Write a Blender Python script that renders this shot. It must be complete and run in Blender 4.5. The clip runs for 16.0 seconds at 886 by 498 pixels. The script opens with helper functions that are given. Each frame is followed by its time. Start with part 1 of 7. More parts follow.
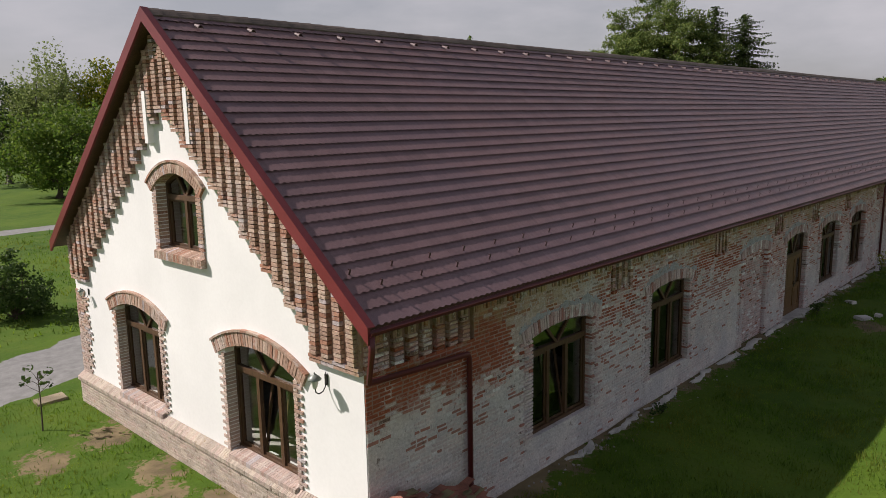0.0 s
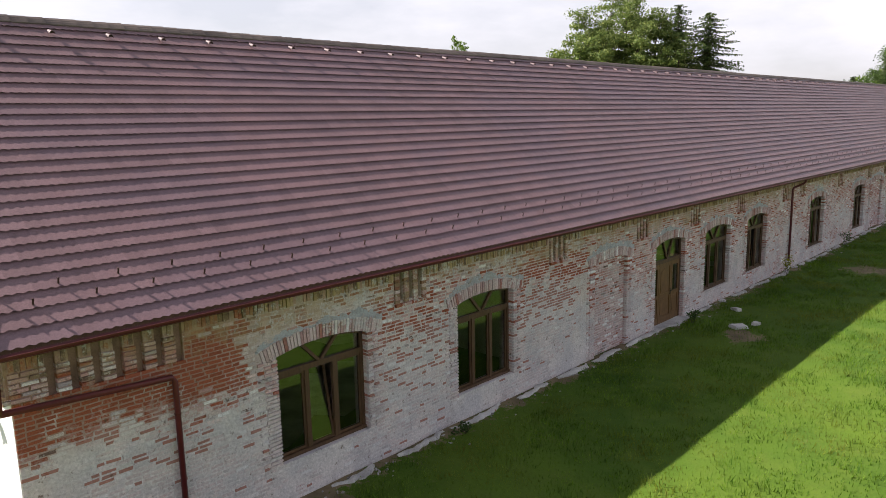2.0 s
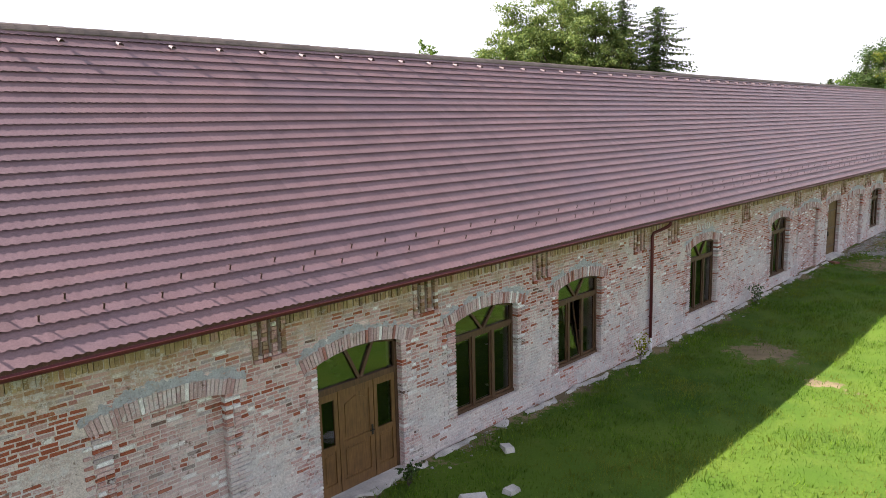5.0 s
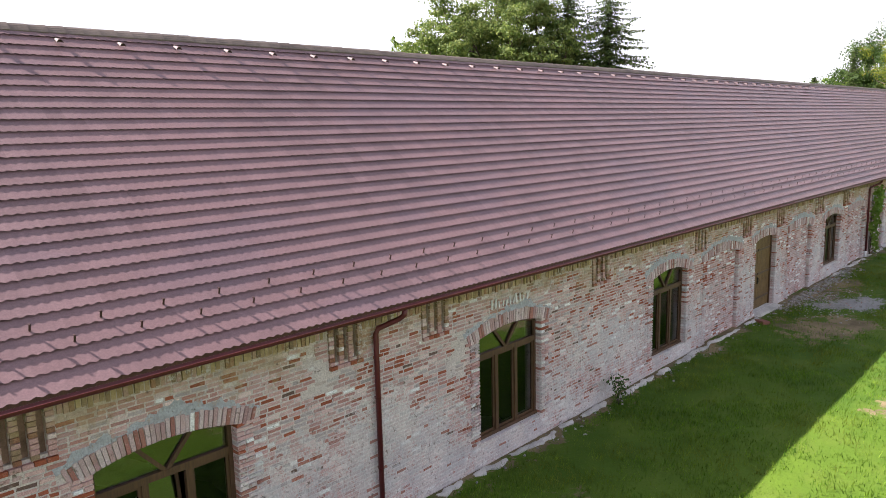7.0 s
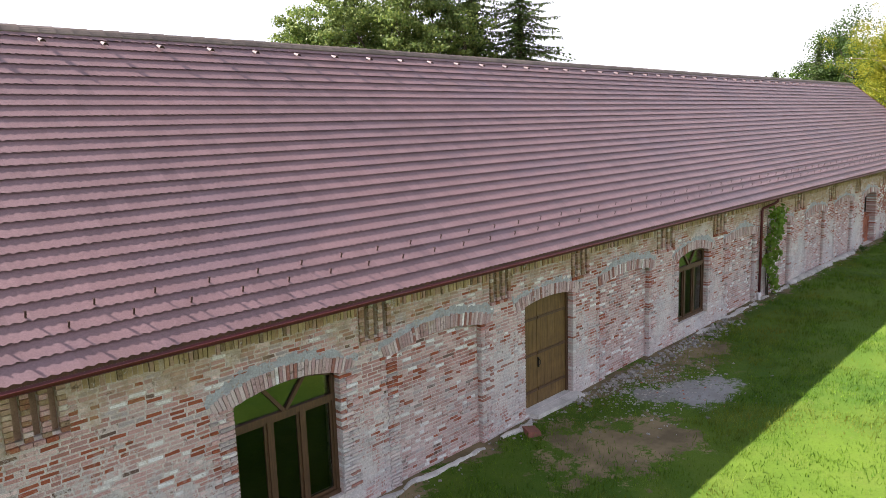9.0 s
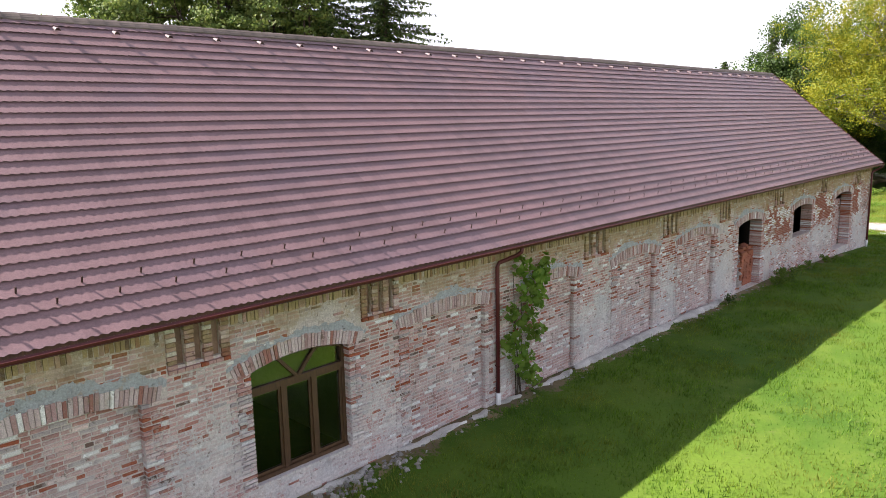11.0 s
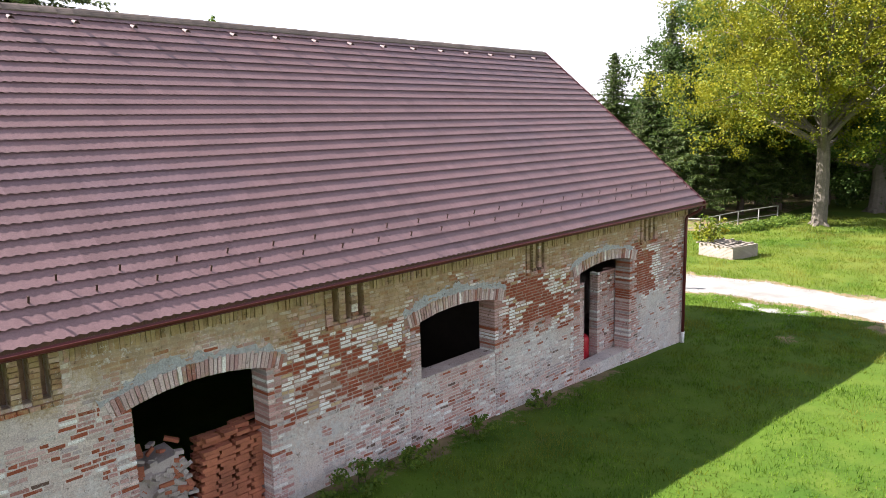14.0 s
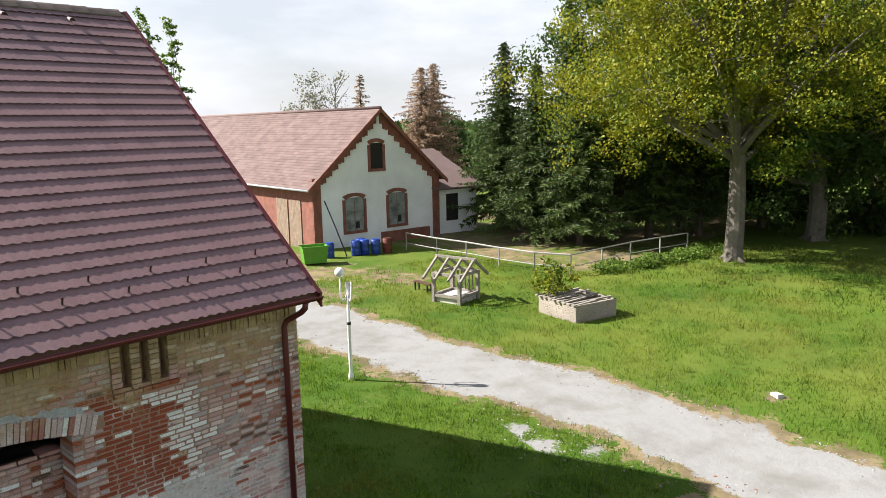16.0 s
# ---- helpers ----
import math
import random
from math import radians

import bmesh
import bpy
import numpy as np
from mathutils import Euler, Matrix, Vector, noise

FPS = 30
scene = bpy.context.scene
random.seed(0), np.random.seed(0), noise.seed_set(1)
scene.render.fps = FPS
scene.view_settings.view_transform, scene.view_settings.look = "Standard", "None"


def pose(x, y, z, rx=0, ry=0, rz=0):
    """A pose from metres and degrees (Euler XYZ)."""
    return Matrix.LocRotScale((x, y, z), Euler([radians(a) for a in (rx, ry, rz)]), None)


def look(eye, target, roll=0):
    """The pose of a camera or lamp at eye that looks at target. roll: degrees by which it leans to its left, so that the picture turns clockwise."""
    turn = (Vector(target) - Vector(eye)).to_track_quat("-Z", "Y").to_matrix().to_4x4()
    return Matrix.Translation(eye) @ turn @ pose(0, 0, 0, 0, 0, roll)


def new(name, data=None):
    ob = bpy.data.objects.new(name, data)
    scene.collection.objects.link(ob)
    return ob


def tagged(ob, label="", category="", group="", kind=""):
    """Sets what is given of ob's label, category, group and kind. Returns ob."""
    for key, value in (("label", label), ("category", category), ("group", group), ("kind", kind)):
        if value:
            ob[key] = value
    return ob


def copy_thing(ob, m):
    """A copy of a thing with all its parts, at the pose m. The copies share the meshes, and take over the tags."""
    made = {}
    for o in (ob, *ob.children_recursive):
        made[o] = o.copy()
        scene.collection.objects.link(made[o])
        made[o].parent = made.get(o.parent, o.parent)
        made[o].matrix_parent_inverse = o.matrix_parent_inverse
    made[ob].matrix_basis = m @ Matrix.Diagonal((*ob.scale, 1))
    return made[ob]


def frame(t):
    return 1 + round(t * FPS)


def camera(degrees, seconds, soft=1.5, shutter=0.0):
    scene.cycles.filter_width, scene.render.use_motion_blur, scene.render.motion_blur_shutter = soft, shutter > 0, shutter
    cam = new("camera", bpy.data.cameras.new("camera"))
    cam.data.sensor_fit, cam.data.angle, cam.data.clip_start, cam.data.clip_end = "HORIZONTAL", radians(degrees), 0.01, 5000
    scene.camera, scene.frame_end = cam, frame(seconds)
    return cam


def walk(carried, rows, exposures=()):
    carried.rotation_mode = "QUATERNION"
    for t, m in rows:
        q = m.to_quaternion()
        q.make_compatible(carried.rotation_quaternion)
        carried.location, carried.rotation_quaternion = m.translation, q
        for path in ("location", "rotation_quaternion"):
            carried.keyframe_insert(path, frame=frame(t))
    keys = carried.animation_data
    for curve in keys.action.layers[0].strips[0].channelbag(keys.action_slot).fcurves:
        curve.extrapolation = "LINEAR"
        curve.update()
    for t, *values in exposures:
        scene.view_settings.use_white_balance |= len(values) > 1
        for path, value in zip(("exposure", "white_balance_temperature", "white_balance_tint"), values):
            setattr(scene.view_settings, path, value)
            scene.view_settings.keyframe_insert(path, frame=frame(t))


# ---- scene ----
cam = camera(62.6, 16.0, 0.75)

PATH = [
    (0, (-7.151, -8.486, 7.478), (-5.717, -7.136, 7.126), -1.0),
    (0.5, (-6.306, -9.183, 7.495), (-4.874, -7.833, 7.141), -1.0),
    (1, (-5.291, -9.993, 7.5), (-3.861, -8.641, 7.144), -1.1),
    (1.5, (-4.189, -10.756, 7.474), (-2.758, -9.405, 7.118), -1.0),
    (2, (-2.93, -11.382, 7.414), (-1.499, -10.03, 7.063), -1.2),
    (2.5, (-1.407, -11.775, 7.426), (0.024, -10.422, 7.072), -1.1),
    (3, (0.53, -11.827, 7.431), (1.963, -10.477, 7.076), -1.0),
    (5.5, (14.822, -10.602, 7.467), (16.253, -9.244, 7.136), -1.5),
    (6, (17.986, -10.297, 7.602), (19.415, -8.939, 7.263), -1.2),
    (6.5, (21.116, -10.044, 7.703), (22.543, -8.686, 7.354), -1.0),
    (7, (24.249, -9.95, 7.581), (25.675, -8.588, 7.248), -1.4),
    (7.5, (27.651, -9.906, 7.524), (29.079, -8.544, 7.198), -1.6),
    (8, (31.035, -9.869, 7.526), (32.466, -8.511, 7.195), -1.5),
    (8.5, (34.334, -10.03, 7.431), (35.766, -8.673, 7.102), -1.6),
    (9, (37.728, -10.451, 7.439), (39.153, -9.086, 7.109), -1.9),
    (11.5, (57.136, -11.106, 7.386), (58.556, -9.743, 7.03), -1.1),
    (12, (61.217, -11.107, 7.216), (62.639, -9.741, 6.879), -1.8),
    (12.5, (65.158, -10.999, 7.122), (66.582, -9.634, 6.79), -1.9),
    (13, (69.144, -10.911, 7.095), (70.57, -9.548, 6.762), -1.9),
    (13.5, (73.083, -10.855, 7.141), (74.507, -9.492, 6.803), -1.7),
    (14, (77.007, -10.7, 7.14), (78.434, -9.34, 6.802), -1.4),
    (14.5, (80.987, -10.532, 7.113), (82.417, -9.175, 6.778), -1.5),
    (15, (84.893, -10.487, 7.105), (86.324, -9.129, 6.774), -1.6),
    (15.5, (88.963, -10.303, 7.059), (90.399, -8.949, 6.731), -1.7),
    (16, (92.939, -10.268, 7.176), (94.375, -8.918, 6.839), -1.1),
]
walk(cam, [(t, look(eye, aim, roll)) for t, eye, aim, roll in PATH],
     [(0, 0.12, 6680, 19), (0.5, 0.2, 6680, 19), (1.0, 0.5, 6680, 19), (1.5, 0.8, 6680, 19), (2.0, 1.15, 6680, 19), (2.5, 1.42, 6680, 19), (3.0, 1.65, 6550, 20),
      (13.0, 1.8, 6550, 20), (14.5, 1.75, 6550, 18), (15.0, 1.65, 6550, 17), (15.5, 1.4, 6550, 15), (16, 1.2, 6530, 13)])

# ---- world and sun ----
SUN = Vector((-0.449, 0.63, 0.633)).normalized()
world = bpy.data.worlds.new("sky")
scene.world = world
world.use_nodes = True
wn, wl = world.node_tree.nodes, world.node_tree.links
wn.clear()
w_sky = wn.new("ShaderNodeTexSky")
w_sky.sky_type = "NISHITA"
w_sky.sun_disc = False
w_sky.sun_elevation = math.asin(SUN.z)
w_sky.sun_rotation = math.atan2(SUN.x, SUN.y)
w_sky.air_density, w_sky.dust_density, w_sky.ozone_density = 1.0, 1.2, 1.0
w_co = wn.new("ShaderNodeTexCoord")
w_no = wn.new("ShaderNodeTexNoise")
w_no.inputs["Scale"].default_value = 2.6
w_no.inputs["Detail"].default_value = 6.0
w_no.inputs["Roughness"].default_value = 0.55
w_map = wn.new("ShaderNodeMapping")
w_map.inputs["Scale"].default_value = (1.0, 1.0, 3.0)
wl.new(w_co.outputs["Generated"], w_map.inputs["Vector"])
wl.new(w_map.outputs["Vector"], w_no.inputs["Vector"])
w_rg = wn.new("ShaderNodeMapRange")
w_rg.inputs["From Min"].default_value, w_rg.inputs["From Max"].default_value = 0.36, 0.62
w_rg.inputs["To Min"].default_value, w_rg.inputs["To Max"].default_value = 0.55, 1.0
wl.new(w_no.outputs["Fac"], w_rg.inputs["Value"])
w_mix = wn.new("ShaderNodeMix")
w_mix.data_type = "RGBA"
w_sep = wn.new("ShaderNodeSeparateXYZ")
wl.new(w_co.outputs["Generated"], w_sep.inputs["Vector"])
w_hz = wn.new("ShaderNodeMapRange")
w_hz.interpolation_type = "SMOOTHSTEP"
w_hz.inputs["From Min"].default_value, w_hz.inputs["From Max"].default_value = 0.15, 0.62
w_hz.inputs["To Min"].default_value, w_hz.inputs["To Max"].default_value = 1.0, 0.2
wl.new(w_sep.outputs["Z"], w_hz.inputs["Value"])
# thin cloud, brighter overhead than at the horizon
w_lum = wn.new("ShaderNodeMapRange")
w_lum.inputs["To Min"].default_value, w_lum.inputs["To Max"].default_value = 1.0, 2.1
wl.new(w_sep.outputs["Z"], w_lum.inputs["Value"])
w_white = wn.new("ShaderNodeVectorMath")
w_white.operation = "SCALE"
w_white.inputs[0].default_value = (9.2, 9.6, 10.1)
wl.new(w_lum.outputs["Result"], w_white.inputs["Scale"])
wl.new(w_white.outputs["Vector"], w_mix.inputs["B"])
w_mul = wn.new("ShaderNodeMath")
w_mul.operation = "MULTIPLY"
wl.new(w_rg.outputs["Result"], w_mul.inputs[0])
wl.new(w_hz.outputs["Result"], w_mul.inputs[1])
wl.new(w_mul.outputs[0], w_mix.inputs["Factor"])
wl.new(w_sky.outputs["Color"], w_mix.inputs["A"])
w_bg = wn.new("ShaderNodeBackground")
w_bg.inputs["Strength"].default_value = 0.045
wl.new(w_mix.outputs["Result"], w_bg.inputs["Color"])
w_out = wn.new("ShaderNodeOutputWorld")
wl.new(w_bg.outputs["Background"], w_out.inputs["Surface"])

sun = new("sun", bpy.data.lights.new("sun", "SUN"))
sun.data.energy, sun.data.angle, sun.data.color = 5.4, radians(0.5), (1.0, 0.965, 0.89)
sun.matrix_world = look(SUN * 60, (0, 0, 0))


# ---- material helpers ----
class Nodes:
    def __init__(self, name):
        self.m = bpy.data.materials.new(name)
        self.m.use_nodes = True
        self.t = self.m.node_tree
        self.bsdf = self.t.nodes["Principled BSDF"]
        self.out = self.t.nodes["Material Output"]
        self._pos = None

    def put(self, sock, v):
        if isinstance(v, bpy.types.NodeSocket):
            self.t.links.new(v, sock)
        elif isinstance(v, tuple) and len(v) == 3 and sock.type == "RGBA":
            sock.default_value = (*v, 1)
        else:
            sock.default_value = v

    def node(self, kind, **k):
        n = self.t.nodes.new(kind)
        for a, v in k.items():
            setattr(n, a, v)
        return n

    def pos(self):
        if self._pos is None:
            self._pos = self.node("ShaderNodeNewGeometry").outputs["Position"]
        return self._pos

    def local(self):
        return self.node("ShaderNodeTexCoord").outputs["Object"]

    def stretch(self, v, s):
        n = self.node("ShaderNodeMapping")
        self.put(n.inputs["Vector"], v)
        n.inputs["Scale"].default_value = s
        return n.outputs["Vector"]

    def noise(self, scale, v=None, detail=4.0, rough=0.6, w=None):
        n = self.node("ShaderNodeTexNoise")
        self.put(n.inputs["Vector"], self.pos() if v is None else v)
        n.inputs["Scale"].default_value, n.inputs["Detail"].default_value, n.inputs["Roughness"].default_value = scale, detail, rough
        return n.outputs["Fac"]

    def voronoi(self, scale, v=None):
        n = self.node("ShaderNodeTexVoronoi")
        self.put(n.inputs["Vector"], self.pos() if v is None else v)
        n.inputs["Scale"].default_value = scale
        return n

    def rng(self, v, a, b, c=0.0, d=1.0):
        n = self.node("ShaderNodeMapRange")
        self.put(n.inputs["Value"], v)
        for k, x in zip(("From Min", "From Max", "To Min", "To Max"), (a, b, c, d)):
            n.inputs[k].default_value = x
        return n.outputs["Result"]

    def math(self, op, a, b=0.0):
        n = self.node("ShaderNodeMath", operation=op)
        self.put(n.inputs[0], a)
        self.put(n.inputs[1], b)
        return n.outputs[0]

    def mix(self, f, a, b, blend="MIX"):
        n = self.node("ShaderNodeMix", data_type="RGBA", blend_type=blend)
        self.put(n.inputs["Factor"], f)
        self.put(n.inputs["A"], a)
        self.put(n.inputs["B"], b)
        return n.outputs["Result"]

    def times(self, c, f):
        """Colour times a number."""
        n = self.node("ShaderNodeVectorMath", operation="SCALE")
        self.put(n.inputs[0], c)
        self.put(n.inputs["Scale"], f)
        return n.outputs["Vector"]

    def tinted(self, c, f):
        """Colour times a colour."""
        n = self.node("ShaderNodeVectorMath", operation="MULTIPLY")
        self.put(n.inputs[0], c)
        n.inputs[1].default_value = f
        return n.outputs["Vector"]

    def attr(self, name, out="Color"):
        return self.node("ShaderNodeAttribute", attribute_name=name).outputs[out]

    def island(self):
        return self.node("ShaderNodeNewGeometry").outputs["Random Per Island"]

    def each(self):
        return self.node("ShaderNodeObjectInfo").outputs["Random"]

    def axis(self, k):
        n = self.node("ShaderNodeSeparateXYZ")
        self.put(n.inputs[0], self.pos())
        return n.outputs[k]

    def bump(self, h, strength=0.3, dist=0.01):
        n = self.node("ShaderNodeBump")
        self.put(n.inputs["Height"], h)
        n.inputs["Strength"].default_value, n.inputs["Distance"].default_value = strength, dist
        self.put(self.bsdf.inputs["Normal"], n.outputs["Normal"])

    def done(self, color, rough=0.8, metal=0.0, spec=None):
        self.put(self.bsdf.inputs["Base Color"], color)
        self.put(self.bsdf.inputs["Roughness"], rough)
        self.bsdf.inputs["Metallic"].default_value = metal
        if spec is not None:
            self.bsdf.inputs["Specular IOR Level"].default_value = spec
        return self.m


def plain(name, color, rough=0.7, metal=0.0, var=0.25, scale=9.0, bump=0.15, local=True, spec=None):
    """A painted or bare surface with stains and grain at two scales."""
    n = Nodes(name)
    v = n.local() if local else n.pos()
    big, fine = n.noise(scale * 0.25, v, 3), n.noise(scale * 6, v, 3)
    f = n.math("ADD", n.rng(big, 0.3, 0.7, 1 - var, 1 + var), n.rng(fine, 0.3, 0.7, -var * 0.4, var * 0.4))
    n.bump(fine, bump, 0.004)
    return n.done(n.times(color, f), n.rng(big, 0.3, 0.7, max(rough - 0.1, 0.05), min(rough + 0.1, 1)), metal, spec)


def weathered(n, c, amount=1.0, hold=1.0):
    """Lime wash that flaked off in patches, ochre growth near the eaves, pits and soot, laid over bricks and joints alike."""
    x, z = n.axis(0), n.axis(2)
    low, mid, fine = n.noise(0.5, None, 5, 0.6), n.noise(3.6, None, 6, 0.75), n.noise(15.0, None, 5, 0.75)
    # ochre and brown growth, thickest high on the wall
    moss = n.math("ADD", n.math("ADD", n.rng(z, 2.7, 3.9, -0.2, 0.09), n.rng(x, 62, 72, 0.0, 0.06)), n.math("ADD", n.math("MULTIPLY", n.noise(1.0, None, 6, 0.72), 0.8), n.math("MULTIPLY", fine, 0.3)))
    moss = n.math("MULTIPLY", n.rng(moss, 0.54, 0.66), n.rng(n.axis(1), 0.12, 0.2, 1.0, 0.0))
    tan = n.mix(n.rng(mid, 0.4, 0.6), (0.47, 0.345, 0.19), (0.32, 0.22, 0.115))
    c = n.mix(n.math("MULTIPLY", moss, n.rng(x, 62, 72, 0.6, 0.74)), c, tan)
    # wash
    wash = n.math("ADD", n.math("ADD", n.math("MULTIPLY", low, 0.95), n.math("MULTIPLY", mid, 0.75)), n.math("ADD", n.math("MULTIPLY", fine, 0.36), n.math("MULTIPLY", n.noise(7.5, None, 4, 0.7), 0.4)))
    wash = n.math("ADD", wash, n.rng(z, 1.7, 3.1, 0.10, -0.17))
    wash = n.math("ADD", wash, n.math("ADD", n.rng(x, 14, 17.5, 0.085, -0.035), n.rng(x, 80, 84, 0.04, -0.05)))
    wash = n.math("MULTIPLY", n.rng(wash, 1.215, 1.29), n.rng(n.axis(1), 0.03, 0.08, 1.0, 0.45))
    lime = n.mix(n.rng(n.noise(1.3, None, 4, 0.6), 0.38, 0.62), (0.73, 0.685, 0.655), (0.58, 0.565, 0.57))
    lime = n.times(lime, n.rng(n.noise(19.0, None, 6, 0.75), 0.3, 0.7, 0.62, 1.22))
    c = n.mix(n.math("MULTIPLY", n.math("MULTIPLY", wash, hold), 0.84 * amount), c, lime)
    # white flecks of old paint on single faces
    speck = n.math("MULTIPLY", n.rng(n.noise(12.0, None, 6, 0.75), 0.56, 0.66), n.rng(n.noise(1.4, None, 4, 0.6), 0.36, 0.6, 0.1, 0.8))
    c = n.mix(n.math("MULTIPLY", n.math("MULTIPLY", speck, hold), 0.6 * amount), c, (0.70, 0.66, 0.63))
    # pits and soot
    pit = n.math("MULTIPLY", n.rng(n.noise(6.5, None, 5, 0.7), 0.595, 0.68), 0.8)
    c = n.mix(pit, c, (0.12, 0.08, 0.055))
    smut = n.math("MULTIPLY", n.rng(n.noise(2.0, None, 6, 0.75), 0.55, 0.72), 0.36)
    return n.mix(smut, c, (0.13, 0.09, 0.07))


def brick_material():
    n = Nodes("old_brick")
    c = n.attr("tint")
    fine = n.noise(60, None, 3)
    c = n.times(c, n.rng(fine, 0.3, 0.7, 0.70, 1.25))
    c = weathered(n, c, 0.85, n.attr("tint", "Alpha"))
    n.bump(n.math("ADD", n.math("MULTIPLY", n.noise(13, None, 5, 0.65), 2.2), n.math("ADD", fine, n.noise(160, None, 2))), 0.7, 0.009)
    return n.done(c, 0.92, spec=0.25)


def mortar_material():
    n = Nodes("lime_mortar")
    fine = n.noise(45, None, 4)
    c = n.mix(n.rng(n.noise(1.2, None, 5), 0.35, 0.65), (0.66, 0.57, 0.525), (0.54, 0.475, 0.45))
    c = n.times(c, n.rng(fine, 0.3, 0.7, 0.7, 1.2))
    x, z = n.axis(0), n.axis(2)
    east = n.math("MULTIPLY", n.rng(x, 83.4, 84.2), n.rng(z, 1.5, 2.1))
    west = n.math("MULTIPLY", n.rng(x, 3.2, 4.4, 1.0, 0.0), n.rng(z, 2.3, 2.8))
    dust = n.math("MULTIPLY", n.math("MAXIMUM", east, west), n.rng(n.noise(1.5, None, 5, 0.65), 0.30, 0.44))
    hold = n.rng(dust, 0.0, 1.0, 1.0, 0.25)
    c = n.mix(n.math("MULTIPLY", dust, 0.85), c, (0.30, 0.16, 0.11))
    c = weathered(n, c, 1.0, hold)
    n.bump(n.math("ADD", n.noise(14, None, 5), fine), 0.8, 0.02)
    return n.done(c, 0.95, spec=0.2)


def cement_material():
    """Blue-grey cement smeared by hand, broken through to ochre and brick."""
    n = Nodes("smeared_cement")
    mid, fine = n.noise(5.0, None, 6, 0.72), n.noise(30, None, 5, 0.7)
    c = n.mix(n.rng(mid, 0.42, 0.6), (0.44, 0.46, 0.49), (0.36, 0.365, 0.38))
    c = n.mix(n.math("MULTIPLY", n.rng(n.noise(7.0, None, 6, 0.75), 0.55, 0.62), 0.6), c, (0.42, 0.31, 0.23))
    c = n.mix(n.math("MULTIPLY", n.rng(n.noise(9.0, None, 5, 0.7), 0.6, 0.68), 0.8), c, (0.10, 0.075, 0.06))
    c = n.times(c, n.rng(fine, 0.3, 0.7, 0.75, 1.2))
    n.bump(n.math("ADD", n.math("MULTIPLY", mid, 2.0), fine), 0.9, 0.025)
    return n.done(c, 0.95, spec=0.2)


def tile_material(name, rnd):
    """Brown-red roof tile with a matt glaze."""
    n = Nodes(name)
    r = n.island() if rnd == "island" else n.each()
    c = n.mix(r, (0.158, 0.092, 0.095), (0.200, 0.120, 0.125))
    big = n.noise(0.35, None, 4)
    c = n.mix(n.math("MULTIPLY", n.rng(big, 0.4, 0.65), 0.6), c, (0.218, 0.124, 0.126))
    c = n.mix(n.math("MULTIPLY", n.rng(n.noise(0.22, n.stretch(n.pos(), (1.0, 2.4, 2.4)), 3), 0.54, 0.60), 0.4), c, (0.165, 0.105, 0.122))
    fine = n.noise(35, None, 4)
    c = n.times(c, n.rng(fine, 0.3, 0.7, 0.82, 1.15))
    n.bump(fine, 0.25, 0.004)
    return n.done(c, n.rng(n.noise(6, None, 3), 0.3, 0.7, 0.42, 0.6), spec=0.5)


def wood(name, a, b, along=(1, 1, 0.06), rough=0.55):
    n = Nodes(name)
    v = n.stretch(n.local(), along)
    g = n.noise(38, v, 5, 0.65)
    c = n.mix(n.rng(g, 0.32, 0.68), a, b)
    c = n.times(c, n.rng(n.noise(3, n.local(), 3), 0.3, 0.7, 0.8, 1.2))
    n.bump(g, 0.3, 0.004)
    return n.done(c, rough)


def glass_material(name="window_glass", ior=2.1, tint=(0.92, 0.96, 0.93)):
    n = Nodes(name)
    fr = n.node("ShaderNodeFresnel")
    fr.inputs["IOR"].default_value = ior
    gl, tr, mx = n.node("ShaderNodeBsdfGlossy"), n.node("ShaderNodeBsdfTransparent"), n.node("ShaderNodeMixShader")
    gl.inputs["Roughness"].default_value = 0.015
    gl.inputs["Color"].default_value = (*tint, 1)
    tr.inputs["Color"].default_value = (0.75, 0.8, 0.77, 1)
    n.put(mx.inputs[0], fr.outputs[0])
    n.put(mx.inputs[1], tr.outputs[0])
    n.put(mx.inputs[2], gl.outputs[0])
    n.put(n.out.inputs["Surface"], mx.outputs[0])
    return n.m


def leaf_material(name, a, b, trans=0.35, clump=0.0):
    n = Nodes(name)
    f = n.island()
    if clump:
        f = n.math("ADD", n.math("MULTIPLY", f, 1.0 - clump), n.math("MULTIPLY", n.rng(n.noise(0.5, None, 3), 0.40, 0.60), clump))
    c = n.mix(f, a, b)
    c = n.times(c, n.rng(n.noise(0.5, None, 3), 0.3, 0.7, 0.75, 1.3))
    n.done(c, 0.6, spec=0.25)
    tr, mx = n.node("ShaderNodeBsdfTranslucent"), n.node("ShaderNodeMixShader")
    n.put(tr.inputs["Color"], n.times(c, 1.3))
    mx.inputs[0].default_value = trans
    n.put(mx.inputs[1], n.bsdf.outputs[0])
    n.put(mx.inputs[2], tr.outputs[0])
    n.put(n.out.inputs["Surface"], mx.outputs[0])
    return n.m


